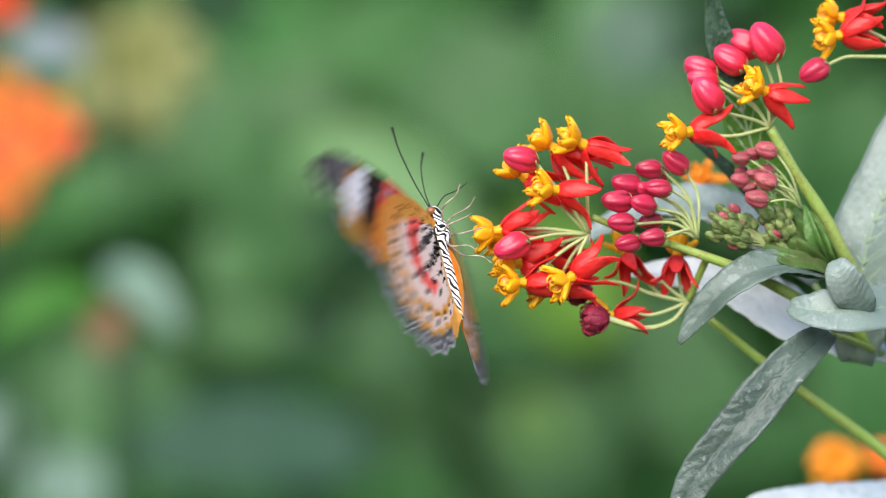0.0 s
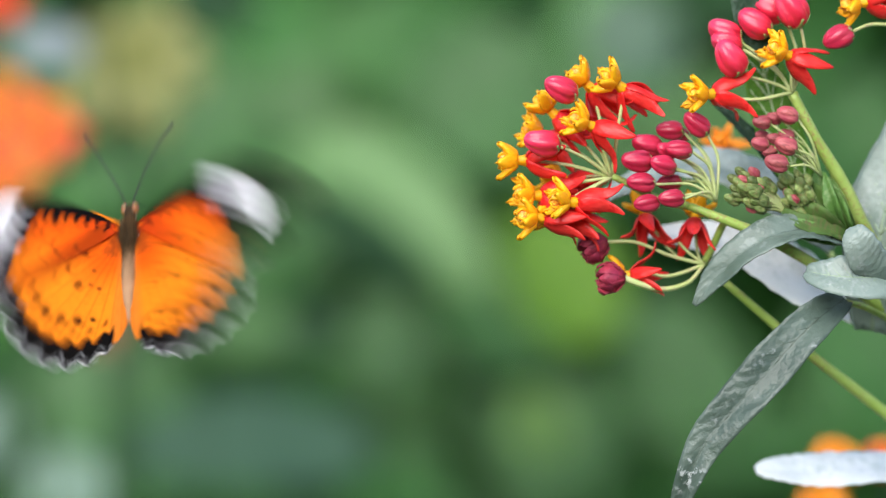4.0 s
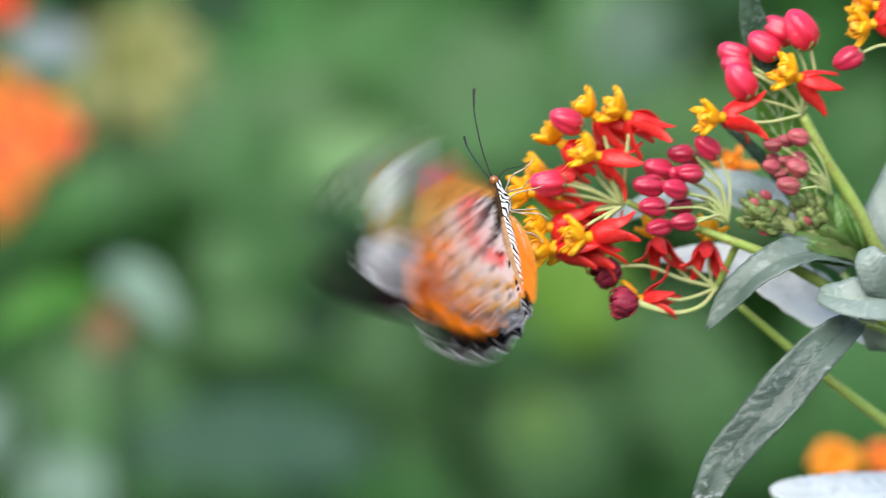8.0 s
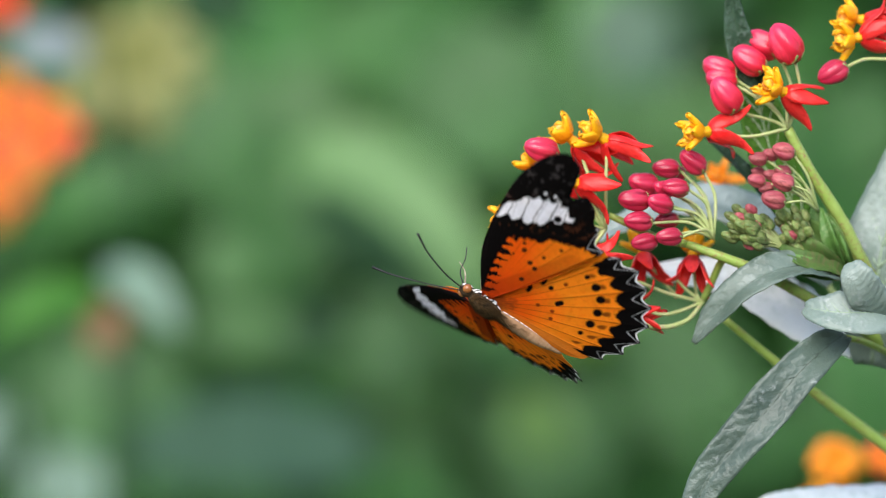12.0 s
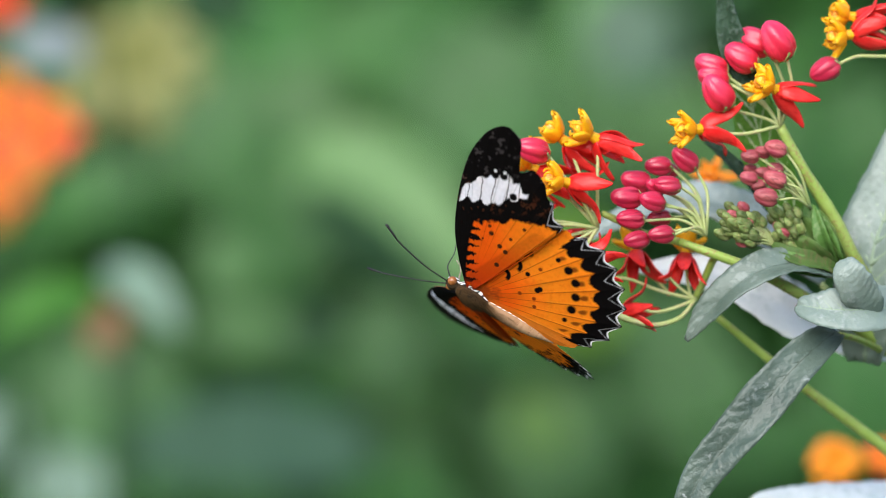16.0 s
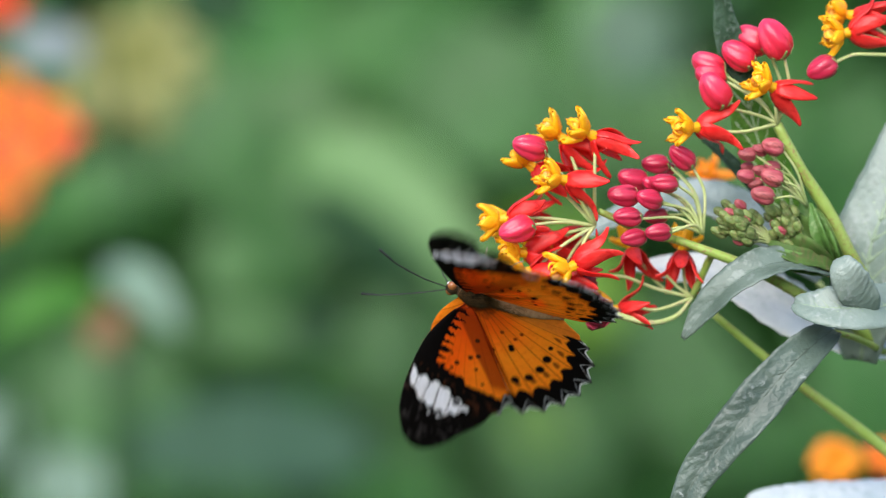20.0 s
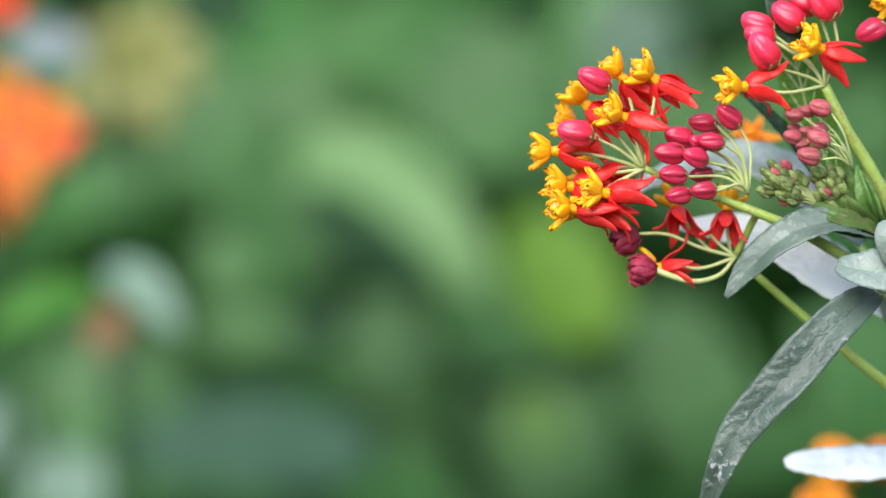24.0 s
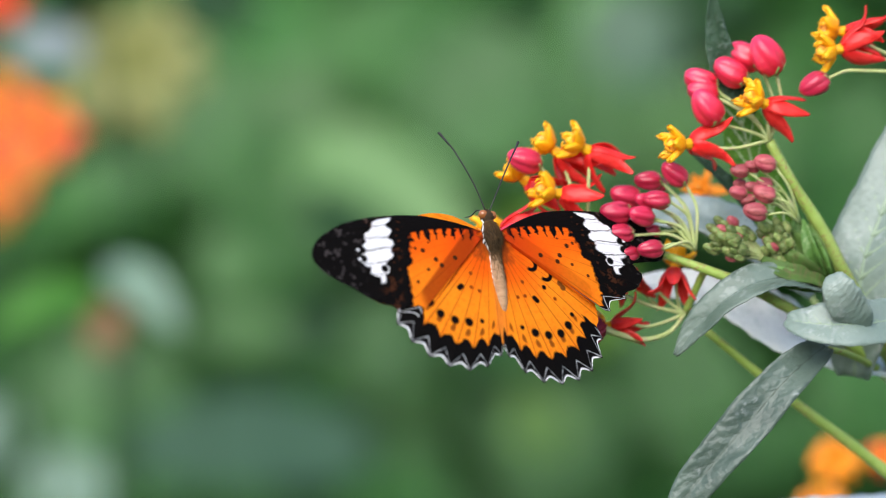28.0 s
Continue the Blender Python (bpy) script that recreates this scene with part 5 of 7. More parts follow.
    """The plant's pose when shifted by dx, dz millimetres and leaned by turn degrees."""
    m = Matrix.Translation(SWAY_AT + Vector((dx * 0.001, 0, dz * 0.001))) @ Matrix.Rotation(radians(turn), 4, 'Y') @ Matrix.Translation(-SWAY_AT)
    return m @ Matrix.Translation(PLANT_BASE)


def bent(base, angle, extra):
    """A flower's pose on the plant when the head droops by angle, and the flower itself by its extra share."""
    whole = Matrix.Translation(BEND_AT) @ Matrix.Rotation(-radians(angle), 4, 'Y') @ Matrix.Translation(-BEND_AT)
    own = Matrix.Translation(NODE_AT) @ Matrix.Rotation(-radians(extra * angle / 9.5), 4, 'Y') @ Matrix.Translation(-NODE_AT)
    return whole @ own @ base


def body(x, y, z, rx, ry, rz):
    return pose(x * 0.001, y * 0.001, 1 + z * 0.001, rx, ry, rz)


def flap(which, up, sweep):
    """A wing's pose on the body, raised by up degrees and swept forward by sweep degrees."""
    s = 1 if which[1] == "R" else -1
    z = 0.0006 if which[0] == "F" else 0.0001
    return Matrix.Translation((s * 0.0004, 0, z)) @ Matrix.Rotation(-s * radians(up), 4, 'Y') @ Matrix.Rotation(s * radians(sweep), 4, 'Z')


def motions():
    walk(plant, [(t, sway(dx, dz, a)) for t, dx, dz, a in (
        (0, -5.02, -3.98, -1.41), (0.5, -6.29, -4.15, -1.99), (1, -4.56, -4.69, -1.41), (1.5, -3.92, -4.53, -1.17), (2, -6.05, -4.52, -1.66), (2.5, -5.80, -4.33, -1.65),
        (3, -1.96, -2.54, 0.02), (3.5, -0.65, 3.98, 0.45), (5.5, -0.19, 3.30, 0.41), (6, 2.48, 0.07, 0.56), (6.5, 1.92, -1.53, 1.65), (7, -0.62, 0.79, -0.13),
        (7.5, -0.17, 1.63, 0.62), (8, 2.04, -1.06, -0.32), (8.5, -4.43, -5.54, -0.60), (9, -8.86, -5.16, -1.60), (9.5, -1.45, -1.78, -0.62), (10, 0.68, -3.69, -0.45),
        (10.5, -5.14, -5.44, -0.77), (11, -5.95, -3.82, -0.98), (11.5, -0.72, -2.67, -0.51), (12, -1.26, -4.23, -0.53), (12.5, -5.22, -4.21, -0.97), (14.5, -4.22, -3.15, -0.74),
        (15, -3.59, -2.71, -0.69), (15.5, -2.00, -3.06, -0.48), (16, -3.00, -3.63, -0.67), (16.5, -3.11, -3.01, -0.59), (17, -1.65, -3.06, -0.53), (17.5, -2.46, -4.13, -0.66),
        (18, -4.10, -4.26, -0.94), (18.5, -3.33, -3.05, -0.76), (19, -1.80, -2.86, -0.48), (19.5, -2.66, -3.64, -0.65), (20, -3.69, -3.20, -0.59), (20.5, -2.93, -3.26, -0.50),
        (21, -2.81, -4.03, -0.67), (21.5, -3.44, -3.29, -0.76), (23.5, 4.09, 3.17, 1.35), (24, 6.70, 5.53, 0.81), (24.5, 2.06, 0.05, 1.23), (25, 0.00, -0.00, 0.00),
        (25.5, 4.81, 4.25, 1.07), (26, 4.79, 2.31, 0.80), (26.5, 2.00, 0.88, 1.32), (27, 1.61, 2.06, -0.44), (27.5, -0.49, -2.02, 0.42), (28, -5.40, -6.91, -0.67),
    )])
    droop = (
        (0, 12.4), (0.5, 11.1), (1, 12.1), (1.5, 12.7), (2, 12.3), (2.5, 12.1), (3, 8.9), (3.5, 2.2), (5.5, 0.1), (6, 0.1),
        (6.5, 0.9), (7, -0.4), (7.5, 1.8), (8, 3.9), (8.5, 7.7), (9, 7.4), (9.5, 6.1), (10, 11.0), (10.5, 10.0), (11, 12.1),
        (11.5, 10.5), (12, 9.9), (12.5, 10.6), (14.5, 11.0), (15, 11.2), (15.5, 11.3), (16, 10.8), (16.5, 10.8), (17, 10.7), (17.5, 10.8),
        (18, 10.5), (18.5, 10.5), (19, 10.8), (19.5, 10.7), (20, 10.6), (20.5, 10.8), (21, 10.3), (21.5, 10.3), (23.5, 1.3), (24, 0.7),
        (24.5, 0.9), (25, 0.1), (25.5, 0.1), (26, 3.0), (26.5, 1.1), (27, 0.4), (27.5, 4.5), (28, 9.0),
    )
    for ob, extra in HEAD:
        base = ob.matrix_basis.copy()
        walk(ob, [(t, bent(base, a, extra)) for t, a in droop])
    walk(butterfly, [(t, body(*p)) for t, *p in (
        (0, -0.6, -15.1, 2.2, 107.5, -15.4, -109.6), (0.5, 1.1, -14.9, 2.8, 100.3, -33.6, -104.3), (1, 0.0, -15.5, -0.4, 96.6, -37.1, -104.4),
        (1.5, -1.9, -15.0, 1.0, 100.8, -30.9, -102.7), (2, -3.4, -14.9, 2.9, 105.0, -24.8, -101.1), (2.5, 2.4, -15.0, -5.8, 105.0, -24.8, -101.1),
        (2.75, 1.3, -16.5, -2.2, 117.5, -28.2, -137.7), (3, -2.1, -17.6, -0.3, 77.2, -17.0, -232.4), (3.17, -15.3, -20.0, 8.5, 95.0, -35.4, -120.5),
        (3.33, -30.8, -22.0, 15.6, 60.3, -29.6, -61.3), (3.5, -46.2, -24.0, 22.6, 46.2, -3.0, -17.2), (4, -68.8, -30.0, 2.6, 67.1, -7.1, -16.3),
        (4.5, -45.2, -30.0, -22.2, 62.5, 13.6, -12.5), (5, 4.5, -25.0, -19.8, 67.9, 12.6, -16.7), (5.5, 46.4, -24.0, -10.3, 73.1, 0.2, -31.6),
        (6, 8.4, -23.5, -1.9, 107.7, 12.1, -11.5), (6.5, 2.0, -24.0, -37.2, 100.9, 2.2, -3.7), (7, 7.6, -24.0, 11.9, 79.8, -0.6, -27.6),
        (7.25, -0.6, -24.0, 5.1, 78.4, -0.2, 5.3), (7.5, -10.7, -24.0, -1.2, 89.6, 0.7, 44.2), (7.67, -2.1, -24.0, 1.4, 87.0, -8.0, 4.5),
        (7.83, 6.5, -24.0, 4.0, 90.6, -16.3, -36.0), (8, 12.8, -23.7, 9.1, 97.1, -29.6, -83.8), (8.5, 5.2, -26.0, -8.0, 130.0, -26.0, -55.0),
        (9, 2.5, -9.7, -7.8, 147.9, -22.6, -51.0), (9.5, 11.3, -10.0, -10.6, 148.3, -22.4, -51.4), (10, 11.3, -9.4, -9.3, 148.8, -22.1, -51.8),
        (10.5, 6.6, -17.1, -14.2, 144.4, -23.0, -55.0), (11, 4.9, -19.1, -12.4, 140.1, -23.8, -58.2), (11.5, 11.2, -12.9, -12.9, 141.5, -22.0, -58.7),
        (12, 10.2, -21.6, -12.6, 142.8, -20.3, -59.1), (12.5, 5.5, -10.6, -3.8, 141.9, -19.8, -59.6), (14.5, 8.8, -10.0, -10.8, 138.0, -17.9, -61.6),
        (15, 6.4, -11.1, -6.9, 137.0, -17.4, -62.1), (15.5, 7.0, -10.0, -8.0, 140.0, -22.5, -69.2), (16, 7.6, -11.6, -10.9, 143.1, -27.6, -76.4),
        (16.5, 5.1, -10.0, -10.5, 149.3, -26.2, -76.5), (17, 10.2, -9.6, -9.1, 155.5, -24.8, -76.7), (17.5, 8.2, -10.0, -14.6, 152.6, -26.5, -77.0),
        (18, 7.5, -11.3, -13.3, 149.7, -28.1, -77.3), (18.5, 8.9, -10.0, -9.1, 152.9, -28.2, -78.2), (19, 10.0, -10.2, -9.6, 156.1, -28.2, -79.1),
        (19.5, 7.1, -10.0, -13.7, 158.1, -28.3, -77.8), (20, 8.2, -10.4, -10.4, 160.1, -28.3, -76.4), (20.5, 8.4, -10.0, -8.7, 158.6, -30.4, -75.0),
        (21, 8.5, -9.9, -12.4, 157.1, -32.5, -73.6), (21.5, 10.7, -10.0, -12.1, 157.1, -32.5, -73.6), (22, 10.5, -26.0, -13.3, 157.1, -32.5, -73.6),
        (22.4, -10.5, -25.0, 2.6, 61.8, -37.8, 7.5), (22.8, -55.9, -40.0, 19.8, 61.4, -34.7, 17.2), (23.2, -123.8, -70.0, 24.1, 68.0, -23.8, 8.2),
        (23.7, -138.8, -110.0, 12.8, 56.7, 7.2, -11.0), (24, -127.0, -120.0, 12.7, 54.6, 16.6, -16.8), (24.1, -83.5, -110.0, 12.8, 49.9, 1.8, -16.3),
        (24.2, -20.4, -90.0, 24.8, 49.9, 1.8, -16.3), (24.4, 35.0, -24.0, 5.5, 39.5, -12.0, -9.5), (24.7, 8.6, -24.0, 5.8, 78.0, -4.2, 5.5),
        (25, -5.1, -24.0, -8.6, 118.4, 18.5, -6.2), (25.5, 12.1, -24.0, -8.1, 122.2, 5.8, 24.7), (25.8, 11.6, -24.0, -11.8, 104.2, 15.2, -6.3),
        (26, 8.1, -23.7, -17.8, 107.7, 13.8, -5.1), (26.2, 1.0, -24.0, -8.1, 64.8, 7.5, -5.5), (26.5, -9.2, -24.0, -0.6, 45.8, 12.7, 28.2),
        (26.8, 4.5, -24.0, 10.1, 73.0, 2.0, -7.5), (27, 20.3, -23.8, 22.3, 77.4, -8.5, -55.1), (27.5, 9.8, -26.0, 7.6, 118.9, -9.2, -14.9),
        (27.75, 10.5, -25.1, 2.7, 74.3, 2.4, 22.2), (27.9, 10.7, -24.9, 1.8, 63.2, 5.3, 31.4), (28, 10.7, -24.9, 1.5, 63.2, 5.3, 31.4),
    )])
    walk(WINGS["FL"], [(t, flap("FL", a, b)) for t, a, b in (
        (0, 10, 4), (0.1, -6, 0), (0.2, 0, 0), (0.3, 25, 0), (0.4, 55, 0), (0.5, 60, -0.4), (0.6, 50, 0), (0.7, 25, 0), (0.8, 6, 0), (0.9, -7, 0), (1, -11, -9.4), (1.1, 12, 0), (1.2, 40, 0), (1.3, 58, 0),
        (1.4, 48, 0), (1.5, 24, 0), (1.7, -6, 0), (1.85, 4, 0), (2, 23, 2.1), (2.15, 52, 0), (2.3, 42, 0), (2.5, -6, 0), (2.533, 36, -0.8), (2.567, -14, -1.7), (2.6, -45, -2.6), (2.633, 12, -3.4), (2.667, 31, -4.3), (2.7, -31, -5.1),
        (2.733, -37, -6), (2.767, 26, -6.8), (2.8, 19, -7.7), (2.833, -42, -8.5), (2.867, -22, -9.4), (2.9, 35, -10.3), (2.933, 4, -11.1), (2.967, -45, -12), (3, -5, -12.8), (3.033, 35, -12), (3.067, -17, -11.1), (3.1, -45, -10.3), (3.133, 6, -9.4), (3.167, 23, -8.5),
        (3.2, -40, -7.7), (3.233, -45, -6.8), (3.267, 13, -6), (3.3, 5, -5.1), (3.333, -45, -4.3), (3.367, -40, -3.4), (3.4, 16, -2.6), (3.433, -17, -1.7), (3.467, -43, -0.8), (3.5, -30, 0), (3.533, 15, 0), (3.567, -32, 0), (3.6, -40, 0), (3.633, -1, 0),
        (3.667, 22, 0), (3.7, -36, 0), (3.733, -40, 0), (3.767, 25, 0), (3.8, 22, 0), (3.833, -36, 0), (3.867, -14, 0), (3.9, 46, 0), (3.933, 18, 0), (3.967, -30, 0), (4, 15, 0), (4.033, 57, 0), (4.067, 7, 0), (4.1, -24, 0),
        (4.133, 33, 0), (4.167, 53, 0), (4.2, -8, 0), (4.233, -14, 0), (4.267, 49, 0), (4.3, 43, 0), (4.333, -18, 0), (4.367, 2, 0), (4.4, 59, 0), (4.433, 28, 0), (4.467, -22, 0), (4.5, 20, 0), (4.533, 61, 0), (4.567, 11, 0),
        (4.6, -21, 0), (4.633, 36, 0), (4.667, 55, 0), (4.7, -7, 0), (4.733, -14, 0), (4.767, 49, 0), (4.8, 42, 0), (4.833, -20, 0), (4.867, -1, 0), (4.9, 56, 0), (4.933, 24, 0), (4.967, -26, 0), (5, 15, 0), (5.033, 56, 0),
        (5.067, 4, 0), (5.1, -29, 0), (5.133, 27, 0), (5.167, 45, 0), (5.2, -17, 0), (5.233, -25, 0), (5.267, 36, 0), (5.3, 29, 0), (5.333, -34, 0), (5.367, -16, 0), (5.4, 40, 0), (5.433, 8, 0), (5.467, -40, 0), (5.5, -3, 0),
        (5.533, 36, -0.5), (5.567, -16, -1), (5.6, -45, -1.5), (5.633, 5, -2), (5.667, 23, -2.5), (5.7, -40, -3), (5.733, -45, -3.5), (5.767, 11, -4), (5.8, 3, -4.5), (5.833, -45, -5), (5.867, -44, -5.5), (5.9, 12, -6), (5.933, -22, -6.5), (5.967, -45, -7),
        (6, -34, -7.5), (6.033, 12, -7), (6.067, -34, -6.5), (6.1, -45, -6), (6.133, 1, -5.5), (6.167, 25, -5), (6.2, -31, -4.5), (6.233, -34, -4), (6.267, 34, -3.5), (6.3, 32, -3), (6.333, -24, -2.5), (6.367, -1, -2), (6.4, 61, -1.5), (6.433, 35, -1),
        (6.467, -11, -0.5), (6.5, 35, 0), (6.533, 79, 0.3), (6.567, 30, 0.7), (6.6, 1, 1), (6.633, 60, 1.3), (6.667, 81, 1.7), (6.7, 22, 2), (6.733, 18, 2.3), (6.767, 82, 2.7), (6.8, 77, 3), (6.833, 18, 3.3), (6.867, 38, 3.7), (6.9, 85, 4),
        (6.933, 68, 4.3), (6.967, 19, 4.7), (7, 63, 5), (7.033, 85, 4.7), (7.067, 49, 4.3), (7.1, 15, 4), (7.133, 69, 3.7), (7.167, 86, 3.3), (7.2, 23, 3), (7.233, 14, 2.7), (7.267, 73, 2.3), (7.3, 64, 2), (7.333, 0, 1.7), (7.367, 17, 1.3),
        (7.4, 71, 1), (7.433, 37, 0.7), (7.467, -16, 0.3), (7.5, 23, 0), (7.533, 67, -0.3), (7.567, 17, -0.6), (7.6, -12, -0.9), (7.633, 48, -1.2), (7.667, 69, -1.5), (7.7, 9, -1.8), (7.733, 5, -2), (7.767, 69, -2.3), (7.8, 65, -2.6), (7.833, 5, -2.9),
        (7.867, 27, -3.2), (7.9, 83, -3.5), (7.933, 57, -3.8), (7.967, 8, -4.1), (8, 52, -4.4), (8.033, 82, -4.1), (8.067, 40, -3.8), (8.1, 7, -3.5), (8.133, 62, -3.2), (8.167, 80, -2.9), (8.2, 18, -2.6), (8.233, 10, -2.3), (8.267, 70, -2), (8.3, 62, -1.8),
        (8.333, 0, -1.5), (8.367, 18, -1.2), (8.4, 73, -0.9), (8.433, 40, -0.6), (8.467, -12, -0.3), (8.5, 28, 0), (8.6, -8, 0), (8.7, -18, 0), (8.8, 5, 0), (8.9, 35, 0), (9, 63, 2.7), (9.1, 35, 0), (9.2, 8, 0), (9.3, -12, 0),
        (9.4, -20, 0), (9.5, -22, 0), (9.6, -12, 0), (9.7, 0, 0), (9.8, 28, 0), (9.9, 55, 0), (10, 70, 4.1), (10.1, 38, 0), (10.2, 14, 0), (10.3, -10, 0), (10.4, -20, 0), (10.6, -21, 0), (10.8, -23, 0), (11, -21, -0.3),
        (11.1, -3, 0), (11.2, 26, 0), (11.3, 55, 0), (11.4, 76, 0), (11.5, 78, 0), (11.6, 60, 0), (11.7, 36, 0), (11.8, 14, 0), (11.9, -10, 0), (12, -21, 1.5), (12.2, -26, 0), (12.3, -28, 0), (12.4, -5, 0), (12.5, 26, 0),
        (12.6, 56, 0), (12.7, 74, 0), (12.9, 50, 0), (13.1, 8, 0), (13.3, -18, 0), (13.6, -24, 0), (14.2, -23, 0), (14.5, -24, 0), (14.7, -20, 0), (14.9, -10, 0), (15, 1, -4.1), (15.1, 32, 0), (15.2, 60, 0), (15.3, 78, 0),
        (15.4, 62, 0), (15.5, 42, 0), (15.6, 22, 0), (15.7, -2, 0), (15.8, -16, 0), (15.9, -20, 0), (16, -21, 4), (16.1, -22, 0), (16.2, -21, 0), (16.3, -14, 0), (16.4, 0, 0), (16.5, 10, 0), (16.6, 32, 0), (16.7, 50, 0),
        (16.8, 66, 0), (16.9, 77, 0), (17, 53, -5.4), (17.1, 50, 0), (17.2, 34, 0), (17.3, 18, 0), (17.4, 2, 0), (17.5, -10, 0), (17.6, -15, 0), (17.8, -17, 0), (18, -16, 3), (18.1, -17, 0), (18.2, -14, 0), (18.3, -5, 0),
        (18.4, 14, 0), (18.5, 36, 0), (18.6, 58, 0), (18.7, 77, 0), (18.8, 66, 0), (18.9, 46, 0), (19, 25, -6.4), (19.1, 6, 0), (19.2, -14, 0), (19.3, -18, 0), (19.5, -18, 0), (19.6, -16, 0), (19.7, -12, 0), (19.8, -4, 0),
        (19.9, 10, 0), (20, 22, -2.7), (20.1, 46, 0), (20.2, 66, 0), (20.3, 54, 0), (20.4, 38, 0), (20.5, 21, 0), (20.6, 0, 0), (20.7, -12, 0), (20.8, -16, 0), (20.9, -10, 0), (21, 0, -5.5), (21.1, 14, 0), (21.2, 42, 0),
        (21.3, 62, 0), (21.4, 44, 0), (21.5, 24, 0), (21.6, 2, 0), (21.75, -14, 0), (21.9, -6, 0), (22, 30, 0), (22.033, 86, 0), (22.067, 49, 0), (22.1, 4, 0), (22.133, 43, 0), (22.167, 82, 0), (22.2, 38, 0), (22.233, -7, 0),
        (22.267, 32, 0), (22.3, 71, 0), (22.333, 26, 0), (22.367, -19, 0), (22.4, 20, 0), (22.433, 62, 0), (22.467, 20, 0), (22.5, -22, 0), (22.533, 20, 0), (22.567, 62, 0), (22.6, 20, 0), (22.633, -22, 0), (22.667, 20, 0), (22.7, 62, 0),
        (22.733, 20, 0), (22.767, -22, 0), (22.8, 20, 0), (22.833, 62, 0), (22.867, 19, 0), (22.9, -23, 0), (22.933, 18, 0), (22.967, 60, 0), (23, 18, 0), (23.033, -25, 0), (23.067, 17, 0), (23.1, 58, 0), (23.133, 16, 0), (23.167, -27, 0),
        (23.2, 15, 0), (23.233, 57, 0), (23.267, 6, 0), (23.3, -25, 0), (23.333, 32, 0), (23.367, 51, 0), (23.4, -10, 0), (23.433, -16, 0), (23.467, 46, 0), (23.5, 40, 0), (23.533, -21, 0), (23.567, -2, 0), (23.6, 55, 0), (23.633, 24, 0),
        (23.667, -27, 0), (23.7, 15, 0), (23.733, 56, 0), (23.767, 29, 0), (23.8, -21, 0), (23.833, -12, 0), (23.867, 42, 0), (23.9, 51, 0), (23.933, 1, 0), (23.967, -26, 0), (24, 15, 0), (24.033, 46, 0), (24.067, -31, 0), (24.1, 0, 0),
        (24.133, 36, 0), (24.167, -36, 0), (24.2, 0, 0), (24.233, 32, 0), (24.267, -40, 0), (24.3, -13, 0), (24.333, 20, 0), (24.367, -40, 0), (24.4, -25, 0), (24.433, 21, -1.3), (24.467, -1, -2.6), (24.5, -45, -3.9), (24.533, -32, -5.1), (24.567, 28, -6.5),
        (24.6, 42, -7.7), (24.633, -4, -9), (24.667, -25, -10.3), (24.7, 21, -11.6), (24.733, 53, -12.9), (24.767, 25, -14.2), (24.8, -31, -15.5), (24.833, -27, -16.7), (24.867, 21, -18.1), (24.9, 25, -19.3), (24.933, -31, -20.6), (24.967, -45, -21.9), (25, -28, -23.2), (25.033, 17, -21.7),
        (25.067, -30, -20.1), (25.1, -45, -18.6), (25.133, 2, -17), (25.167, 25, -15.5), (25.2, -33, -13.9), (25.233, -36, -12.4), (25.267, 29, -10.8), (25.3, 26, -9.3), (25.333, -33, -7.8), (25.367, -11, -6.2), (25.4, 50, -4.6), (25.433, 22, -3.1), (25.467, -26, -1.5), (25.5, 19, 0),
        (25.533, 58, -0.4), (25.567, 3, -0.8), (25.6, -32, -1.1), (25.633, 22, -1.5), (25.667, 38, -1.9), (25.7, -27, -2.3), (25.733, -37, -2.7), (25.767, 22, -3), (25.8, 12, -3.4), (25.833, -45, -3.8), (25.867, -37, -4.2), (25.9, 16, -4.6), (25.933, -18, -4.9), (25.967, -45, -5.3),
        (26, -35, -5.7), (26.033, 10, -5.3), (26.067, -36, -4.9), (26.1, -45, -4.6), (26.133, -4, -4.2), (26.167, 19, -3.8), (26.2, -39, -3.4), (26.233, -42, -3), (26.267, 23, -2.7), (26.3, 20, -2.3), (26.333, -37, -1.9), (26.367, -15, -1.5), (26.4, 45, -1.1), (26.433, 17, -0.8),
        (26.467, -29, -0.4), (26.5, 16, 0), (26.533, 59, 0), (26.567, 9, 0.1), (26.6, -21, 0.1), (26.633, 36, 0.2), (26.667, 57, 0.2), (26.7, -2, 0.3), (26.733, -9, 0.3), (26.767, 55, 0.4), (26.8, 49, 0.4), (26.833, -11, 0.5), (26.867, 10, 0.5), (26.9, 68, 0.6),
        (26.933, 38, 0.6), (26.967, -12, 0.7), (27, 31, 0.7), (27.033, 73, 0.7), (27.067, 23, 0.6), (27.1, -8, 0.6), (27.133, 50, 0.5), (27.167, 69, 0.5), (27.2, 8, 0.4), (27.233, 2, 0.4), (27.267, 65, 0.3), (27.3, 59, 0.3), (27.333, -2, 0.2), (27.367, 17, 0.2),
        (27.4, 75, 0.1), (27.433, 44, 0.1), (27.467, -5, 0), (27.5, 36, 0), (27.7, 12, -14), (27.8, 2, -14), (27.9, -2, -14), (28, -2, -14),
    )])
    walk(WINGS["HL"], [(t, flap("HL", a, b)) for t, a, b in (
        (0, 8, 2.1), (0.1, -6, 0), (0.2, 0, 0), (0.3, 25, 0), (0.4, 55, 0), (0.5, 58, -1), (0.6, 50, 0), (0.7, 25, 0), (0.8, 6, 0), (0.9, -7, 0), (1, -14, -4.5), (1.1, 12, 0), (1.2, 40, 0), (1.3, 58, 0),
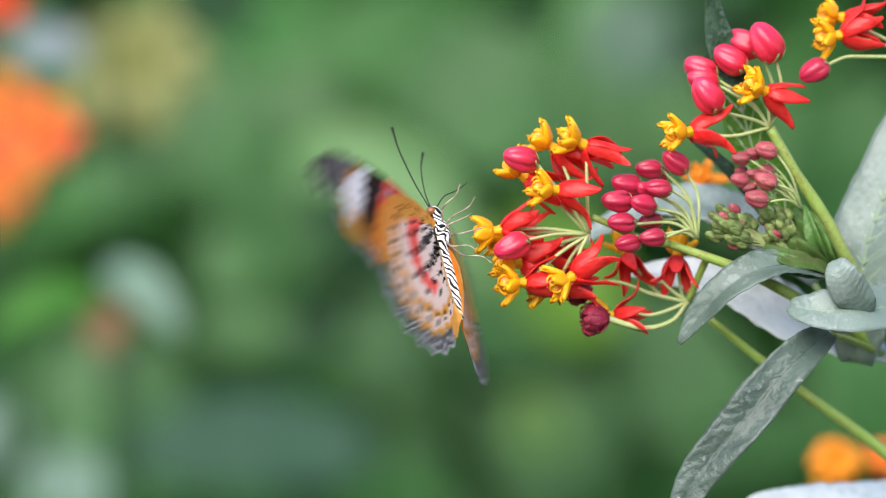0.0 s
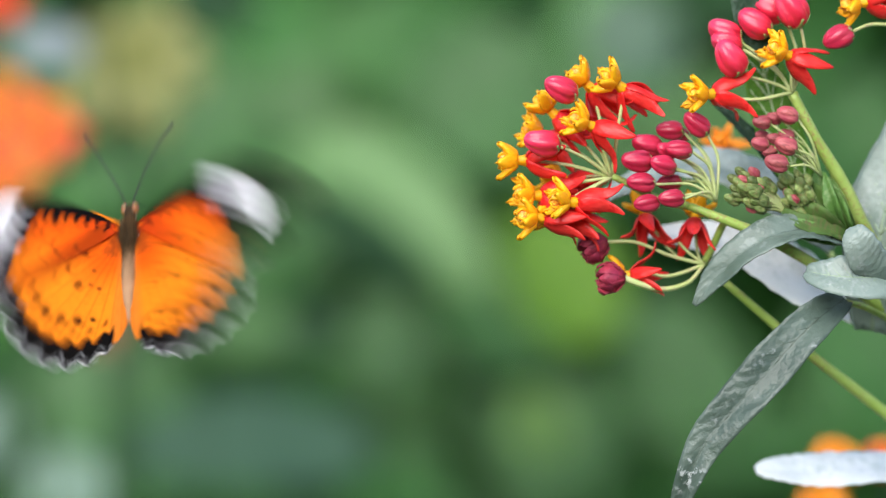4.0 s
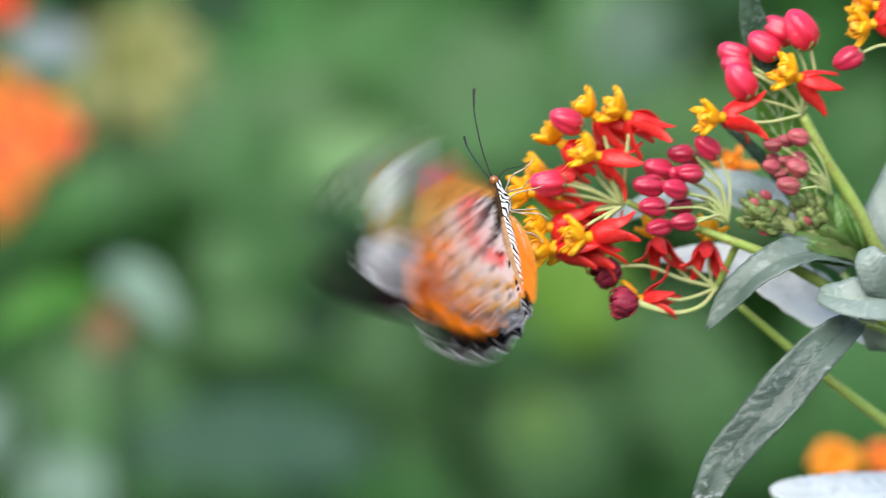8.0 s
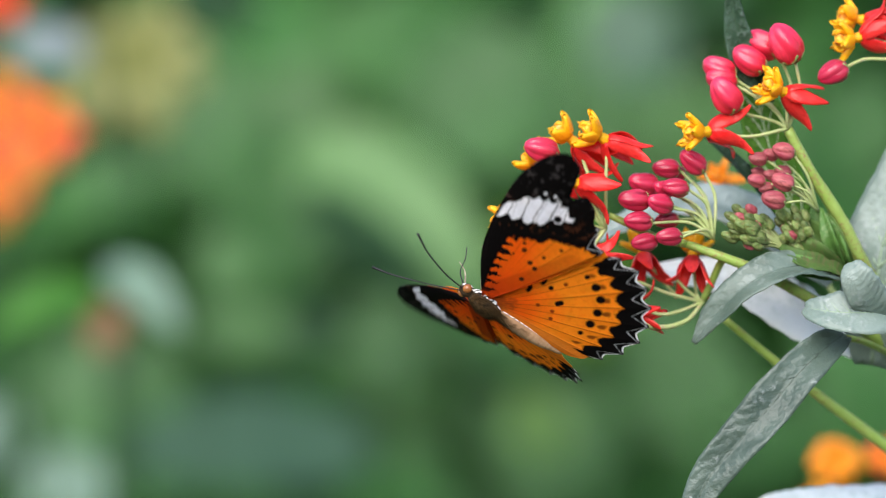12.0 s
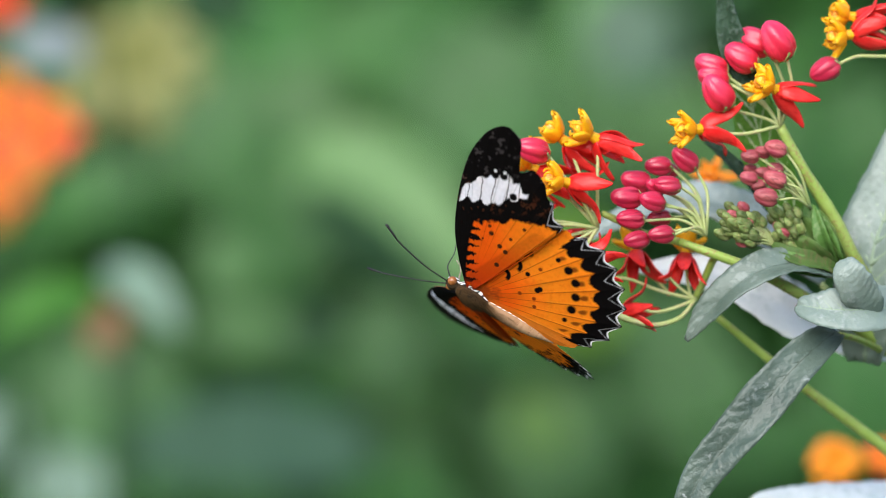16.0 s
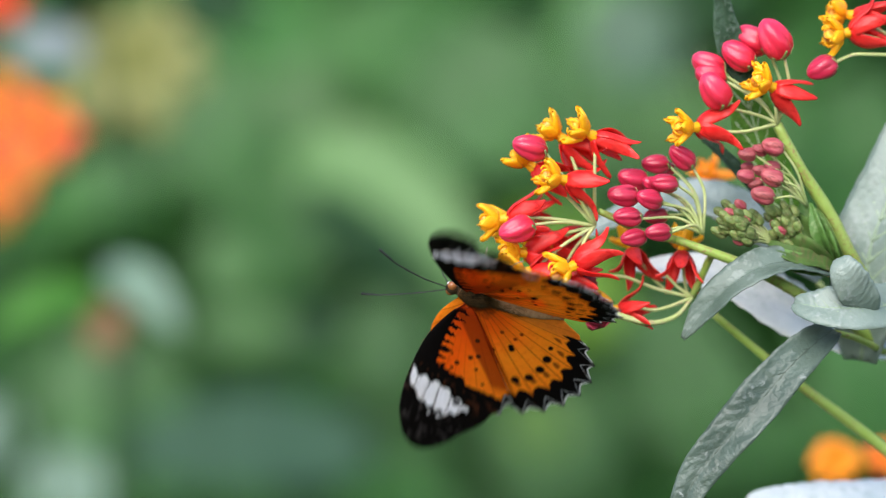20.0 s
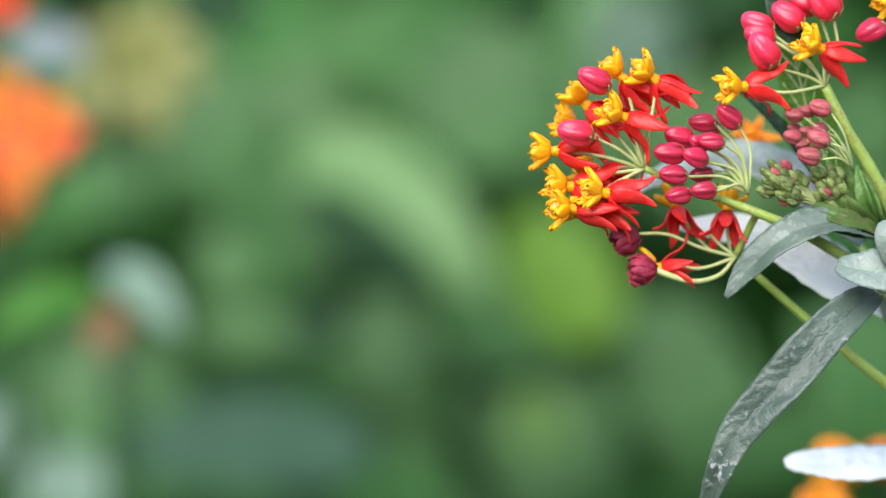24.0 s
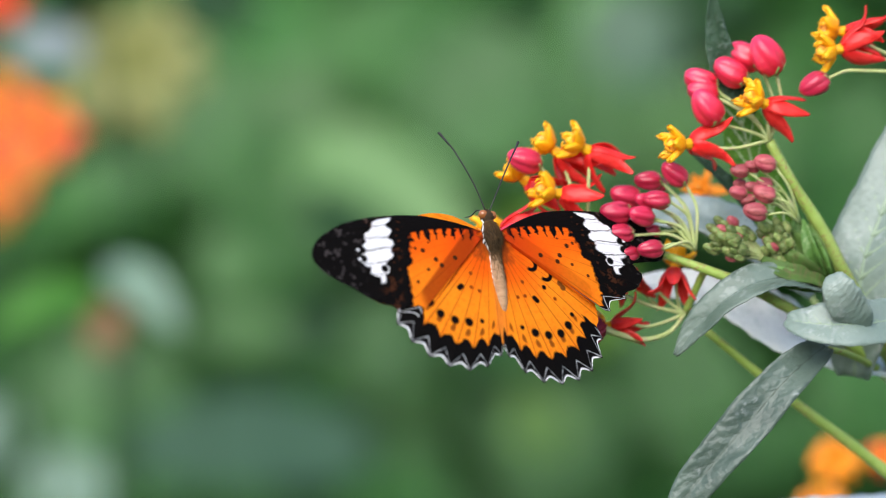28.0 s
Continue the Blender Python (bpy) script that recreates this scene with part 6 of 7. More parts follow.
        (1.4, 48, 0), (1.5, 24, 0), (1.7, -6, 0), (1.85, 4, 0), (2, 21, -3.9), (2.15, 52, 0), (2.3, 42, 0), (2.5, -6, 0), (2.533, 36, 0), (2.567, -14, 0), (2.6, -45, 0), (2.633, 11, -0), (2.667, 30, -0.1), (2.7, -31, -0.1),
        (2.733, -37, -0.1), (2.767, 25, -0.1), (2.8, 18, -0.1), (2.833, -43, -0.1), (2.867, -23, -0.1), (2.9, 34, -0.1), (2.933, 3, -0.1), (2.967, -45, -0.2), (3, -7, -0.2), (3.033, 33, -0.2), (3.067, -18, -0.1), (3.1, -45, -0.1), (3.133, 5, -0.1), (3.167, 22, -0.1),
        (3.2, -41, -0.1), (3.233, -45, -0.1), (3.267, 13, -0.1), (3.3, 5, -0.1), (3.333, -45, -0.1), (3.367, -41, -0), (3.4, 15, 0), (3.433, -17, 0), (3.467, -43, 0), (3.5, -30, 0), (3.533, 15, 0), (3.567, -32, 0), (3.6, -40, 0), (3.633, -1, 0),
        (3.667, 22, 0), (3.7, -36, 0), (3.733, -40, 0), (3.767, 25, 0), (3.8, 22, 0), (3.833, -36, 0), (3.867, -14, 0), (3.9, 46, 0), (3.933, 18, 0), (3.967, -30, 0), (4, 15, 0), (4.033, 57, 0), (4.067, 7, 0), (4.1, -24, 0),
        (4.133, 33, 0), (4.167, 53, 0), (4.2, -8, 0), (4.233, -14, 0), (4.267, 49, 0), (4.3, 43, 0), (4.333, -18, 0), (4.367, 2, 0), (4.4, 59, 0), (4.433, 28, 0), (4.467, -22, 0), (4.5, 20, 0), (4.533, 61, 0), (4.567, 11, 0),
        (4.6, -21, 0), (4.633, 36, 0), (4.667, 55, 0), (4.7, -7, 0), (4.733, -14, 0), (4.767, 49, 0), (4.8, 42, 0), (4.833, -20, 0), (4.867, -1, 0), (4.9, 56, 0), (4.933, 24, 0), (4.967, -26, 0), (5, 15, 0), (5.033, 56, 0),
        (5.067, 4, 0), (5.1, -29, 0), (5.133, 27, 0), (5.167, 45, 0), (5.2, -17, 0), (5.233, -25, 0), (5.267, 36, 0), (5.3, 29, 0), (5.333, -34, 0), (5.367, -16, 0), (5.4, 40, 0), (5.433, 8, 0), (5.467, -40, 0), (5.5, -3, 0),
        (5.533, 36, -0.3), (5.567, -17, -0.7), (5.6, -45, -1), (5.633, 5, -1.3), (5.667, 22, -1.7), (5.7, -41, -2), (5.733, -45, -2.3), (5.767, 10, -2.6), (5.8, 1, -3), (5.833, -45, -3.3), (5.867, -45, -3.6), (5.9, 10, -4), (5.933, -24, -4.3), (5.967, -45, -4.6),
        (6, -37, -4.9), (6.033, 10, -4.6), (6.067, -36, -4.3), (6.1, -45, -4), (6.133, 0, -3.6), (6.167, 23, -3.3), (6.2, -33, -3), (6.233, -35, -2.6), (6.267, 33, -2.3), (6.3, 31, -2), (6.333, -25, -1.7), (6.367, -1, -1.3), (6.4, 60, -1), (6.433, 34, -0.7),
        (6.467, -11, -0.3), (6.5, 35, 0), (6.533, 79, -0.4), (6.567, 30, -0.8), (6.6, 1, -1.2), (6.633, 59, -1.7), (6.667, 80, -2.1), (6.7, 21, -2.5), (6.733, 17, -2.9), (6.767, 81, -3.3), (6.8, 76, -3.7), (6.833, 16, -4.1), (6.867, 37, -4.6), (6.9, 84, -5),
        (6.933, 67, -5.4), (6.967, 18, -5.8), (7, 62, -6.2), (7.033, 84, -5.8), (7.067, 48, -5.4), (7.1, 14, -5), (7.133, 68, -4.6), (7.167, 84, -4.1), (7.2, 22, -3.7), (7.233, 13, -3.3), (7.267, 72, -2.9), (7.3, 63, -2.5), (7.333, -1, -2.1), (7.367, 16, -1.7),
        (7.4, 71, -1.2), (7.433, 37, -0.8), (7.467, -16, -0.4), (7.5, 23, 0), (7.533, 67, -0.8), (7.567, 17, -1.7), (7.6, -12, -2.5), (7.633, 48, -3.3), (7.667, 68, -4.1), (7.7, 9, -4.9), (7.733, 5, -5.7), (7.767, 68, -6.6), (7.8, 64, -7.4), (7.833, 5, -8.2),
        (7.867, 26, -9), (7.9, 82, -9.9), (7.933, 56, -10.7), (7.967, 7, -11.5), (8, 51, -12.3), (8.033, 81, -11.5), (8.067, 39, -10.7), (8.1, 6, -9.9), (8.133, 61, -9), (8.167, 80, -8.2), (8.2, 17, -7.4), (8.233, 9, -6.6), (8.267, 70, -5.7), (8.3, 62, -4.9),
        (8.333, -1, -4.1), (8.367, 18, -3.3), (8.4, 73, -2.5), (8.433, 40, -1.7), (8.467, -12, -0.8), (8.5, 28, 0), (8.6, -8, 0), (8.7, -18, 0), (8.8, 5, 0), (8.9, 35, 0), (9, 60, 8.3), (9.1, 35, 0), (9.2, 8, 0), (9.3, -12, 0),
        (9.4, -20, 0), (9.5, -22, 0), (9.6, -12, 0), (9.7, 0, 0), (9.8, 28, 0), (9.9, 55, 0), (10, 67, 1.5), (10.1, 38, 0), (10.2, 14, 0), (10.3, -10, 0), (10.4, -20, 0), (10.6, -21, 0), (10.8, -23, 0), (11, -23, 0.2),
        (11.1, -3, 0), (11.2, 26, 0), (11.3, 55, 0), (11.4, 76, 0), (11.5, 78, 0), (11.6, 60, 0), (11.7, 36, 0), (11.8, 14, 0), (11.9, -10, 0), (12, -23, 2.3), (12.2, -26, 0), (12.3, -28, 0), (12.4, -5, 0), (12.5, 26, 0),
        (12.6, 56, 0), (12.7, 74, 0), (12.9, 50, 0), (13.1, 8, 0), (13.3, -18, 0), (13.6, -24, 0), (14.2, -23, 0), (14.5, -24, 0), (14.7, -20, 0), (14.9, -10, 0), (15, -4, -6.6), (15.1, 32, 0), (15.2, 60, 0), (15.3, 78, 0),
        (15.4, 62, 0), (15.5, 42, 0), (15.6, 22, 0), (15.7, -2, 0), (15.8, -16, 0), (15.9, -20, 0), (16, -23, 1.1), (16.1, -22, 0), (16.2, -21, 0), (16.3, -14, 0), (16.4, 0, 0), (16.5, 10, 0), (16.6, 32, 0), (16.7, 50, 0),
        (16.8, 66, 0), (16.9, 77, 0), (17, 51, -0.4), (17.1, 50, 0), (17.2, 34, 0), (17.3, 18, 0), (17.4, 2, 0), (17.5, -10, 0), (17.6, -15, 0), (17.8, -17, 0), (18, -18, -0.1), (18.1, -17, 0), (18.2, -14, 0), (18.3, -5, 0),
        (18.4, 14, 0), (18.5, 36, 0), (18.6, 58, 0), (18.7, 77, 0), (18.8, 66, 0), (18.9, 46, 0), (19, 23, -0.8), (19.1, 6, 0), (19.2, -14, 0), (19.3, -18, 0), (19.5, -18, 0), (19.6, -16, 0), (19.7, -12, 0), (19.8, -4, 0),
        (19.9, 10, 0), (20, 19, 2.4), (20.1, 46, 0), (20.2, 66, 0), (20.3, 54, 0), (20.4, 38, 0), (20.5, 21, 0), (20.6, 0, 0), (20.7, -12, 0), (20.8, -16, 0), (20.9, -10, 0), (21, -4, -4.1), (21.1, 14, 0), (21.2, 42, 0),
        (21.3, 62, 0), (21.4, 44, 0), (21.5, 24, 0), (21.6, 2, 0), (21.75, -14, 0), (21.9, -6, 0), (22, 30, 0), (22.033, 86, 0), (22.067, 49, 0), (22.1, 4, 0), (22.133, 43, 0), (22.167, 82, 0), (22.2, 38, 0), (22.233, -7, 0),
        (22.267, 32, 0), (22.3, 71, 0), (22.333, 26, 0), (22.367, -19, 0), (22.4, 20, 0), (22.433, 62, 0), (22.467, 20, 0), (22.5, -22, 0), (22.533, 20, 0), (22.567, 62, 0), (22.6, 20, 0), (22.633, -22, 0), (22.667, 20, 0), (22.7, 62, 0),
        (22.733, 20, 0), (22.767, -22, 0), (22.8, 20, 0), (22.833, 62, 0), (22.867, 19, 0), (22.9, -23, 0), (22.933, 18, 0), (22.967, 60, 0), (23, 18, 0), (23.033, -25, 0), (23.067, 17, 0), (23.1, 58, 0), (23.133, 16, 0), (23.167, -27, 0),
        (23.2, 15, 0), (23.233, 57, 0), (23.267, 6, 0), (23.3, -25, 0), (23.333, 32, 0), (23.367, 51, 0), (23.4, -10, 0), (23.433, -16, 0), (23.467, 46, 0), (23.5, 40, 0), (23.533, -21, 0), (23.567, -2, 0), (23.6, 55, 0), (23.633, 24, 0),
        (23.667, -27, 0), (23.7, 15, 0), (23.733, 56, 0), (23.767, 29, 0), (23.8, -21, 0), (23.833, -12, 0), (23.867, 42, 0), (23.9, 51, 0), (23.933, 1, 0), (23.967, -26, 0), (24, 15, 0), (24.033, 46, 0), (24.067, -31, 0), (24.1, 0, 0),
        (24.133, 36, 0), (24.167, -36, 0), (24.2, 0, 0), (24.233, 32, 0), (24.267, -40, 0), (24.3, -13, 0), (24.333, 20, 0), (24.367, -40, 0), (24.4, -25, 0), (24.433, 21, -0.6), (24.467, -1, -1.2), (24.5, -45, -1.7), (24.533, -33, -2.3), (24.567, 27, -2.9),
        (24.6, 41, -3.5), (24.633, -5, -4), (24.667, -26, -4.6), (24.7, 19, -5.2), (24.733, 52, -5.8), (24.767, 23, -6.4), (24.8, -33, -6.9), (24.833, -29, -7.5), (24.867, 19, -8.1), (24.9, 23, -8.7), (24.933, -34, -9.2), (24.967, -45, -9.8), (25, -31, -10.4), (25.033, 14, -9.7),
        (25.067, -32, -9), (25.1, -45, -8.3), (25.133, 0, -7.6), (25.167, 23, -6.9), (25.2, -35, -6.2), (25.233, -38, -5.6), (25.267, 27, -4.8), (25.3, 24, -4.2), (25.333, -34, -3.5), (25.367, -11, -2.8), (25.4, 50, -2.1), (25.433, 22, -1.4), (25.467, -26, -0.7), (25.5, 19, 0),
        (25.533, 58, -0.1), (25.567, 3, -0.2), (25.6, -32, -0.3), (25.633, 22, -0.4), (25.667, 37, -0.5), (25.7, -27, -0.6), (25.733, -38, -0.7), (25.767, 21, -0.8), (25.8, 11, -0.9), (25.833, -45, -1), (25.867, -38, -1.1), (25.9, 15, -1.2), (25.933, -20, -1.3), (25.967, -45, -1.4),
        (26, -37, -1.5), (26.033, 9, -1.4), (26.067, -38, -1.3), (26.1, -45, -1.2), (26.133, -5, -1.1), (26.167, 17, -1), (26.2, -40, -0.9), (26.233, -43, -0.8), (26.267, 22, -0.7), (26.3, 20, -0.6), (26.333, -38, -0.5), (26.367, -15, -0.4), (26.4, 45, -0.3), (26.433, 17, -0.2),
        (26.467, -29, -0.1), (26.5, 16, 0), (26.533, 58, -0.3), (26.567, 9, -0.6), (26.6, -22, -1), (26.633, 36, -1.3), (26.667, 56, -1.6), (26.7, -3, -1.9), (26.733, -10, -2.3), (26.767, 54, -2.6), (26.8, 48, -2.9), (26.833, -12, -3.2), (26.867, 8, -3.6), (26.9, 66, -3.9),
        (26.933, 36, -4.2), (26.967, -14, -4.5), (27, 29, -4.8), (27.033, 71, -4.5), (27.067, 21, -4.2), (27.1, -10, -3.9), (27.133, 48, -3.6), (27.167, 68, -3.2), (27.2, 7, -2.9), (27.233, 1, -2.6), (27.267, 64, -2.3), (27.3, 58, -1.9), (27.333, -3, -1.6), (27.367, 17, -1.3),
        (27.4, 74, -1), (27.433, 44, -0.6), (27.467, -6, -0.3), (27.5, 36, 0), (27.7, 12, -4), (27.8, 2, -4), (27.9, -2, -4), (28, -2, -4),
    )])
    walk(WINGS["FR"], [(t, flap("FR", a, b)) for t, a, b in (
        (0, 16, 5.8), (0.1, -6, 8), (0.2, 0, 8), (0.3, 25, 8), (0.4, 55, 8), (0.5, 55, 1.5), (0.6, 50, 8), (0.7, 25, 8), (0.8, 6, 8), (0.9, -7, 8), (1, -5, 7.1), (1.1, 12, 8), (1.2, 40, 8), (1.3, 58, 8),
        (1.4, 48, 8), (1.5, 24, 8), (1.7, -6, 8), (1.85, 4, 8), (2, 23, 2.8), (2.15, 52, 8), (2.3, 42, 8), (2.5, -6, 8), (2.533, 37, -0.6), (2.567, -14, -1.2), (2.6, -45, -1.8), (2.633, 12, -2.4), (2.667, 32, -3), (2.7, -30, -3.6),
        (2.733, -36, -4.2), (2.767, 26, -4.8), (2.8, 20, -5.4), (2.833, -42, -6), (2.867, -22, -6.6), (2.9, 35, -7.2), (2.933, 4, -7.8), (2.967, -45, -8.5), (3, -6, -9.1), (3.033, 34, -8.5), (3.067, -17, -7.8), (3.1, -45, -7.2), (3.133, 5, -6.6), (3.167, 22, -6),
        (3.2, -40, -5.4), (3.233, -45, -4.8), (3.267, 12, -4.2), (3.3, 4, -3.6), (3.333, -45, -3), (3.367, -41, -2.4), (3.4, 14, -1.8), (3.433, -19, -1.2), (3.467, -43, -0.6), (3.5, -30, 0), (3.533, 15, 0), (3.567, -33, 0), (3.6, -40, 0), (3.633, -1, 0),
        (3.667, 21, 0), (3.7, -37, 0), (3.733, -40, 0), (3.767, 25, 0), (3.8, 22, 0), (3.833, -36, 0), (3.867, -14, 0), (3.9, 46, 0), (3.933, 18, 0), (3.967, -30, 0), (4, 15, 0), (4.033, 57, 0), (4.067, 7, 0), (4.1, -24, 0),
        (4.133, 33, 0), (4.167, 53, 0), (4.2, -8, 0), (4.233, -14, 0), (4.267, 49, 0), (4.3, 43, 0), (4.333, -18, 0), (4.367, 2, 0), (4.4, 59, 0), (4.433, 28, 0), (4.467, -22, 0), (4.5, 20, 0), (4.533, 61, 0), (4.567, 11, 0),
        (4.6, -21, 0), (4.633, 36, 0), (4.667, 55, 0), (4.7, -7, 0), (4.733, -14, 0), (4.767, 49, 0), (4.8, 42, 0), (4.833, -20, 0), (4.867, -1, 0), (4.9, 56, 0), (4.933, 24, 0), (4.967, -26, 0), (5, 15, 0), (5.033, 56, 0),
        (5.067, 4, 0), (5.1, -28, 0), (5.133, 28, 0), (5.167, 46, 0), (5.2, -16, 0), (5.233, -23, 0), (5.267, 38, 0), (5.3, 31, 0), (5.333, -31, 0), (5.367, -13, 0), (5.4, 43, 0), (5.433, 11, 0), (5.467, -40, 0), (5.5, 0, 0),
        (5.533, 41, -0.2), (5.567, -10, -0.3), (5.6, -43, -0.5), (5.633, 14, -0.7), (5.667, 32, -0.9), (5.7, -30, -1), (5.733, -38, -1.2), (5.767, 23, -1.4), (5.8, 16, -1.5), (5.833, -45, -1.7), (5.867, -28, -1.9), (5.9, 28, -2.1), (5.933, -4, -2.2), (5.967, -45, -2.4),
        (6, -14, -2.6), (6.033, 31, -2.4), (6.067, -16, -2.2), (6.1, -43, -2.1), (6.133, 18, -1.9), (6.167, 41, -1.7), (6.2, -16, -1.5), (6.233, -19, -1.4), (6.267, 47, -1.2), (6.3, 45, -1), (6.333, -12, -0.9), (6.367, 11, -0.7), (6.4, 72, -0.5), (6.433, 44, -0.3),
        (6.467, -2, -0.2), (6.5, 43, 0), (6.533, 86, 0.2), (6.567, 38, 0.5), (6.6, 8, 0.8), (6.633, 66, 1), (6.667, 86, 1.3), (6.7, 27, 1.5), (6.733, 21, 1.8), (6.767, 85, 2), (6.8, 79, 2.3), (6.833, 20, 2.5), (6.867, 41, 2.8), (6.9, 86, 3),
        (6.933, 69, 3.3), (6.967, 20, 3.5), (7, 63, 3.8), (7.033, 86, 3.5), (7.067, 51, 3.3), (7.1, 19, 3), (7.133, 75, 2.8), (7.167, 86, 2.5), (7.2, 30, 2.3), (7.233, 23, 2), (7.267, 84, 1.8), (7.3, 77, 1.5), (7.333, 14, 1.3), (7.367, 32, 1),
        (7.4, 86, 0.8), (7.433, 56, 0.5), (7.467, 3, 0.2), (7.5, 44, 0), (7.533, 86, -0.4), (7.567, 36, -0.8), (7.6, 6, -1.2), (7.633, 63, -1.6), (7.667, 84, -2), (7.7, 23, -2.4), (7.733, 17, -2.8), (7.767, 81, -3.2), (7.8, 74, -3.6), (7.833, 14, -4),
        (7.867, 33, -4.4), (7.9, 81, -4.8), (7.933, 60, -5.2), (7.967, 11, -5.6), (8, 54, -6), (8.033, 80, -5.6), (8.067, 41, -5.2), (8.1, 9, -4.8), (8.133, 64, -4.4), (8.167, 82, -4), (8.2, 19, -3.6), (8.233, 11, -3.2), (8.267, 72, -2.8), (8.3, 63, -2.4),
        (8.333, 1, -2), (8.367, 18, -1.6), (8.4, 74, -1.2), (8.433, 41, -0.8), (8.467, -11, -0.4), (8.5, 28, 8), (8.6, -8, 8), (8.7, -18, 8), (8.8, 5, 8), (8.9, 35, 8), (9, 63, 15.3), (9.1, 35, 8), (9.2, 8, 8), (9.3, -12, 8),
        (9.4, -20, 8), (9.5, -22, 8), (9.6, -12, 8), (9.7, 0, 8), (9.8, 28, 8), (9.9, 55, 8), (10, 69, 15.2), (10.1, 38, 8), (10.2, 14, 8), (10.3, -10, 8), (10.4, -20, 8), (10.6, -21, 8), (10.8, -23, 8), (11, -21, 9.4),
        (11.1, -3, 8), (11.2, 26, 8), (11.3, 55, 8), (11.4, 76, 8), (11.5, 78, 8), (11.6, 60, 8), (11.7, 36, 8), (11.8, 14, 8), (11.9, -10, 8), (12, -20, 10.5), (12.2, -26, 8), (12.3, -28, 8), (12.4, -5, 8), (12.5, 26, 8),
        (12.6, 56, 8), (12.7, 74, 8), (12.9, 50, 8), (13.1, 8, 8), (13.3, -18, 8), (13.6, -24, 8), (14.2, -23, 8), (14.5, -24, 8), (14.7, -20, 8), (14.9, -10, 8), (15, 3, 7.3), (15.1, 32, 8), (15.2, 60, 8), (15.3, 78, 8),
        (15.4, 62, 8), (15.5, 42, 8), (15.6, 22, 8), (15.7, -2, 8), (15.8, -16, 8), (15.9, -20, 8), (16, -21, 11.2), (16.1, -22, 8), (16.2, -21, 8), (16.3, -14, 8), (16.4, 0, 8), (16.5, 10, 8), (16.6, 32, 8), (16.7, 50, 8),
        (16.8, 66, 8), (16.9, 77, 8), (17, 56, 6.6), (17.1, 50, 8), (17.2, 34, 8), (17.3, 18, 8), (17.4, 2, 8), (17.5, -10, 8), (17.6, -15, 8), (17.8, -17, 8), (18, -17, 11.3), (18.1, -17, 8), (18.2, -14, 8), (18.3, -5, 8),
        (18.4, 14, 8), (18.5, 36, 8), (18.6, 58, 8), (18.7, 77, 8), (18.8, 66, 8), (18.9, 46, 8), (19, 23, 6.5), (19.1, 6, 8), (19.2, -14, 8), (19.3, -18, 8), (19.5, -18, 8), (19.6, -16, 8), (19.7, -12, 8), (19.8, -4, 8),
        (19.9, 10, 8), (20, 16, 11.1), (20.1, 46, 8), (20.2, 66, 8), (20.3, 54, 8), (20.4, 38, 8), (20.5, 21, 8), (20.6, 0, 8), (20.7, -12, 8), (20.8, -16, 8), (20.9, -10, 8), (21, -3, 10.9), (21.1, 14, 8), (21.2, 42, 8),
        (21.3, 62, 8), (21.4, 44, 8), (21.5, 24, 8), (21.6, 2, 8), (21.75, -14, 8), (21.9, -6, 8), (22, 30, 8), (22.033, 86, 0), (22.067, 49, 0), (22.1, 4, 0), (22.133, 43, 0), (22.167, 82, 0), (22.2, 38, 0), (22.233, -7, 0),
        (22.267, 32, 0), (22.3, 71, 0), (22.333, 26, 0), (22.367, -19, 0), (22.4, 20, 0), (22.433, 62, 0), (22.467, 20, 0), (22.5, -22, 0), (22.533, 20, 0), (22.567, 62, 0), (22.6, 20, 0), (22.633, -22, 0), (22.667, 20, 0), (22.7, 62, 0),
        (22.733, 20, 0), (22.767, -22, 0), (22.8, 20, 0), (22.833, 62, 0), (22.867, 19, 0), (22.9, -23, 0), (22.933, 18, 0), (22.967, 60, 0), (23, 18, 0), (23.033, -25, 0), (23.067, 17, 0), (23.1, 58, 0), (23.133, 16, 0), (23.167, -27, 0),
        (23.2, 15, 0), (23.233, 57, 0), (23.267, 6, 0), (23.3, -25, 0), (23.333, 32, 0), (23.367, 51, 0), (23.4, -10, 0), (23.433, -16, 0), (23.467, 46, 0), (23.5, 40, 0), (23.533, -21, 0), (23.567, -2, 0), (23.6, 55, 0), (23.633, 24, 0),
        (23.667, -27, 0), (23.7, 15, 0), (23.733, 56, 0), (23.767, 29, 0), (23.8, -21, 0), (23.833, -12, 0), (23.867, 42, 0), (23.9, 51, 0), (23.933, 1, 0), (23.967, -26, 0), (24, 15, 0), (24.033, 46, 0), (24.067, -31, 0), (24.1, 0, 0),
        (24.133, 36, 0), (24.167, -36, 0), (24.2, 0, 0), (24.233, 33, 0), (24.267, -40, 0), (24.3, -10, 0), (24.333, 23, 0), (24.367, -40, 0), (24.4, -20, 0), (24.433, 27, -0.7), (24.467, 5, -1.4), (24.5, -40, -2.1), (24.533, -25, -2.8), (24.567, 35, -3.5),
        (24.6, 49, -4.2), (24.633, 4, -4.9), (24.667, -17, -5.6), (24.7, 29, -6.3), (24.733, 63, -6.9), (24.767, 36, -7.7), (24.8, -19, -8.3), (24.833, -14, -9), (24.867, 36, -9.7), (24.9, 41, -10.4), (24.933, -14, -11.1), (24.967, -45, -11.8), (25, -8, -12.5), (25.033, 36, -11.7),
        (25.067, -14, -10.8), (25.1, -43, -10), (25.133, 15, -9.2), (25.167, 36, -8.3), (25.2, -24, -7.5), (25.233, -29, -6.7), (25.267, 35, -5.8), (25.3, 30, -5), (25.333, -30, -4.2), (25.367, -9, -3.3), (25.4, 49, -2.5), (25.433, 19, -1.7), (25.467, -30, -0.8), (25.5, 13, 0),
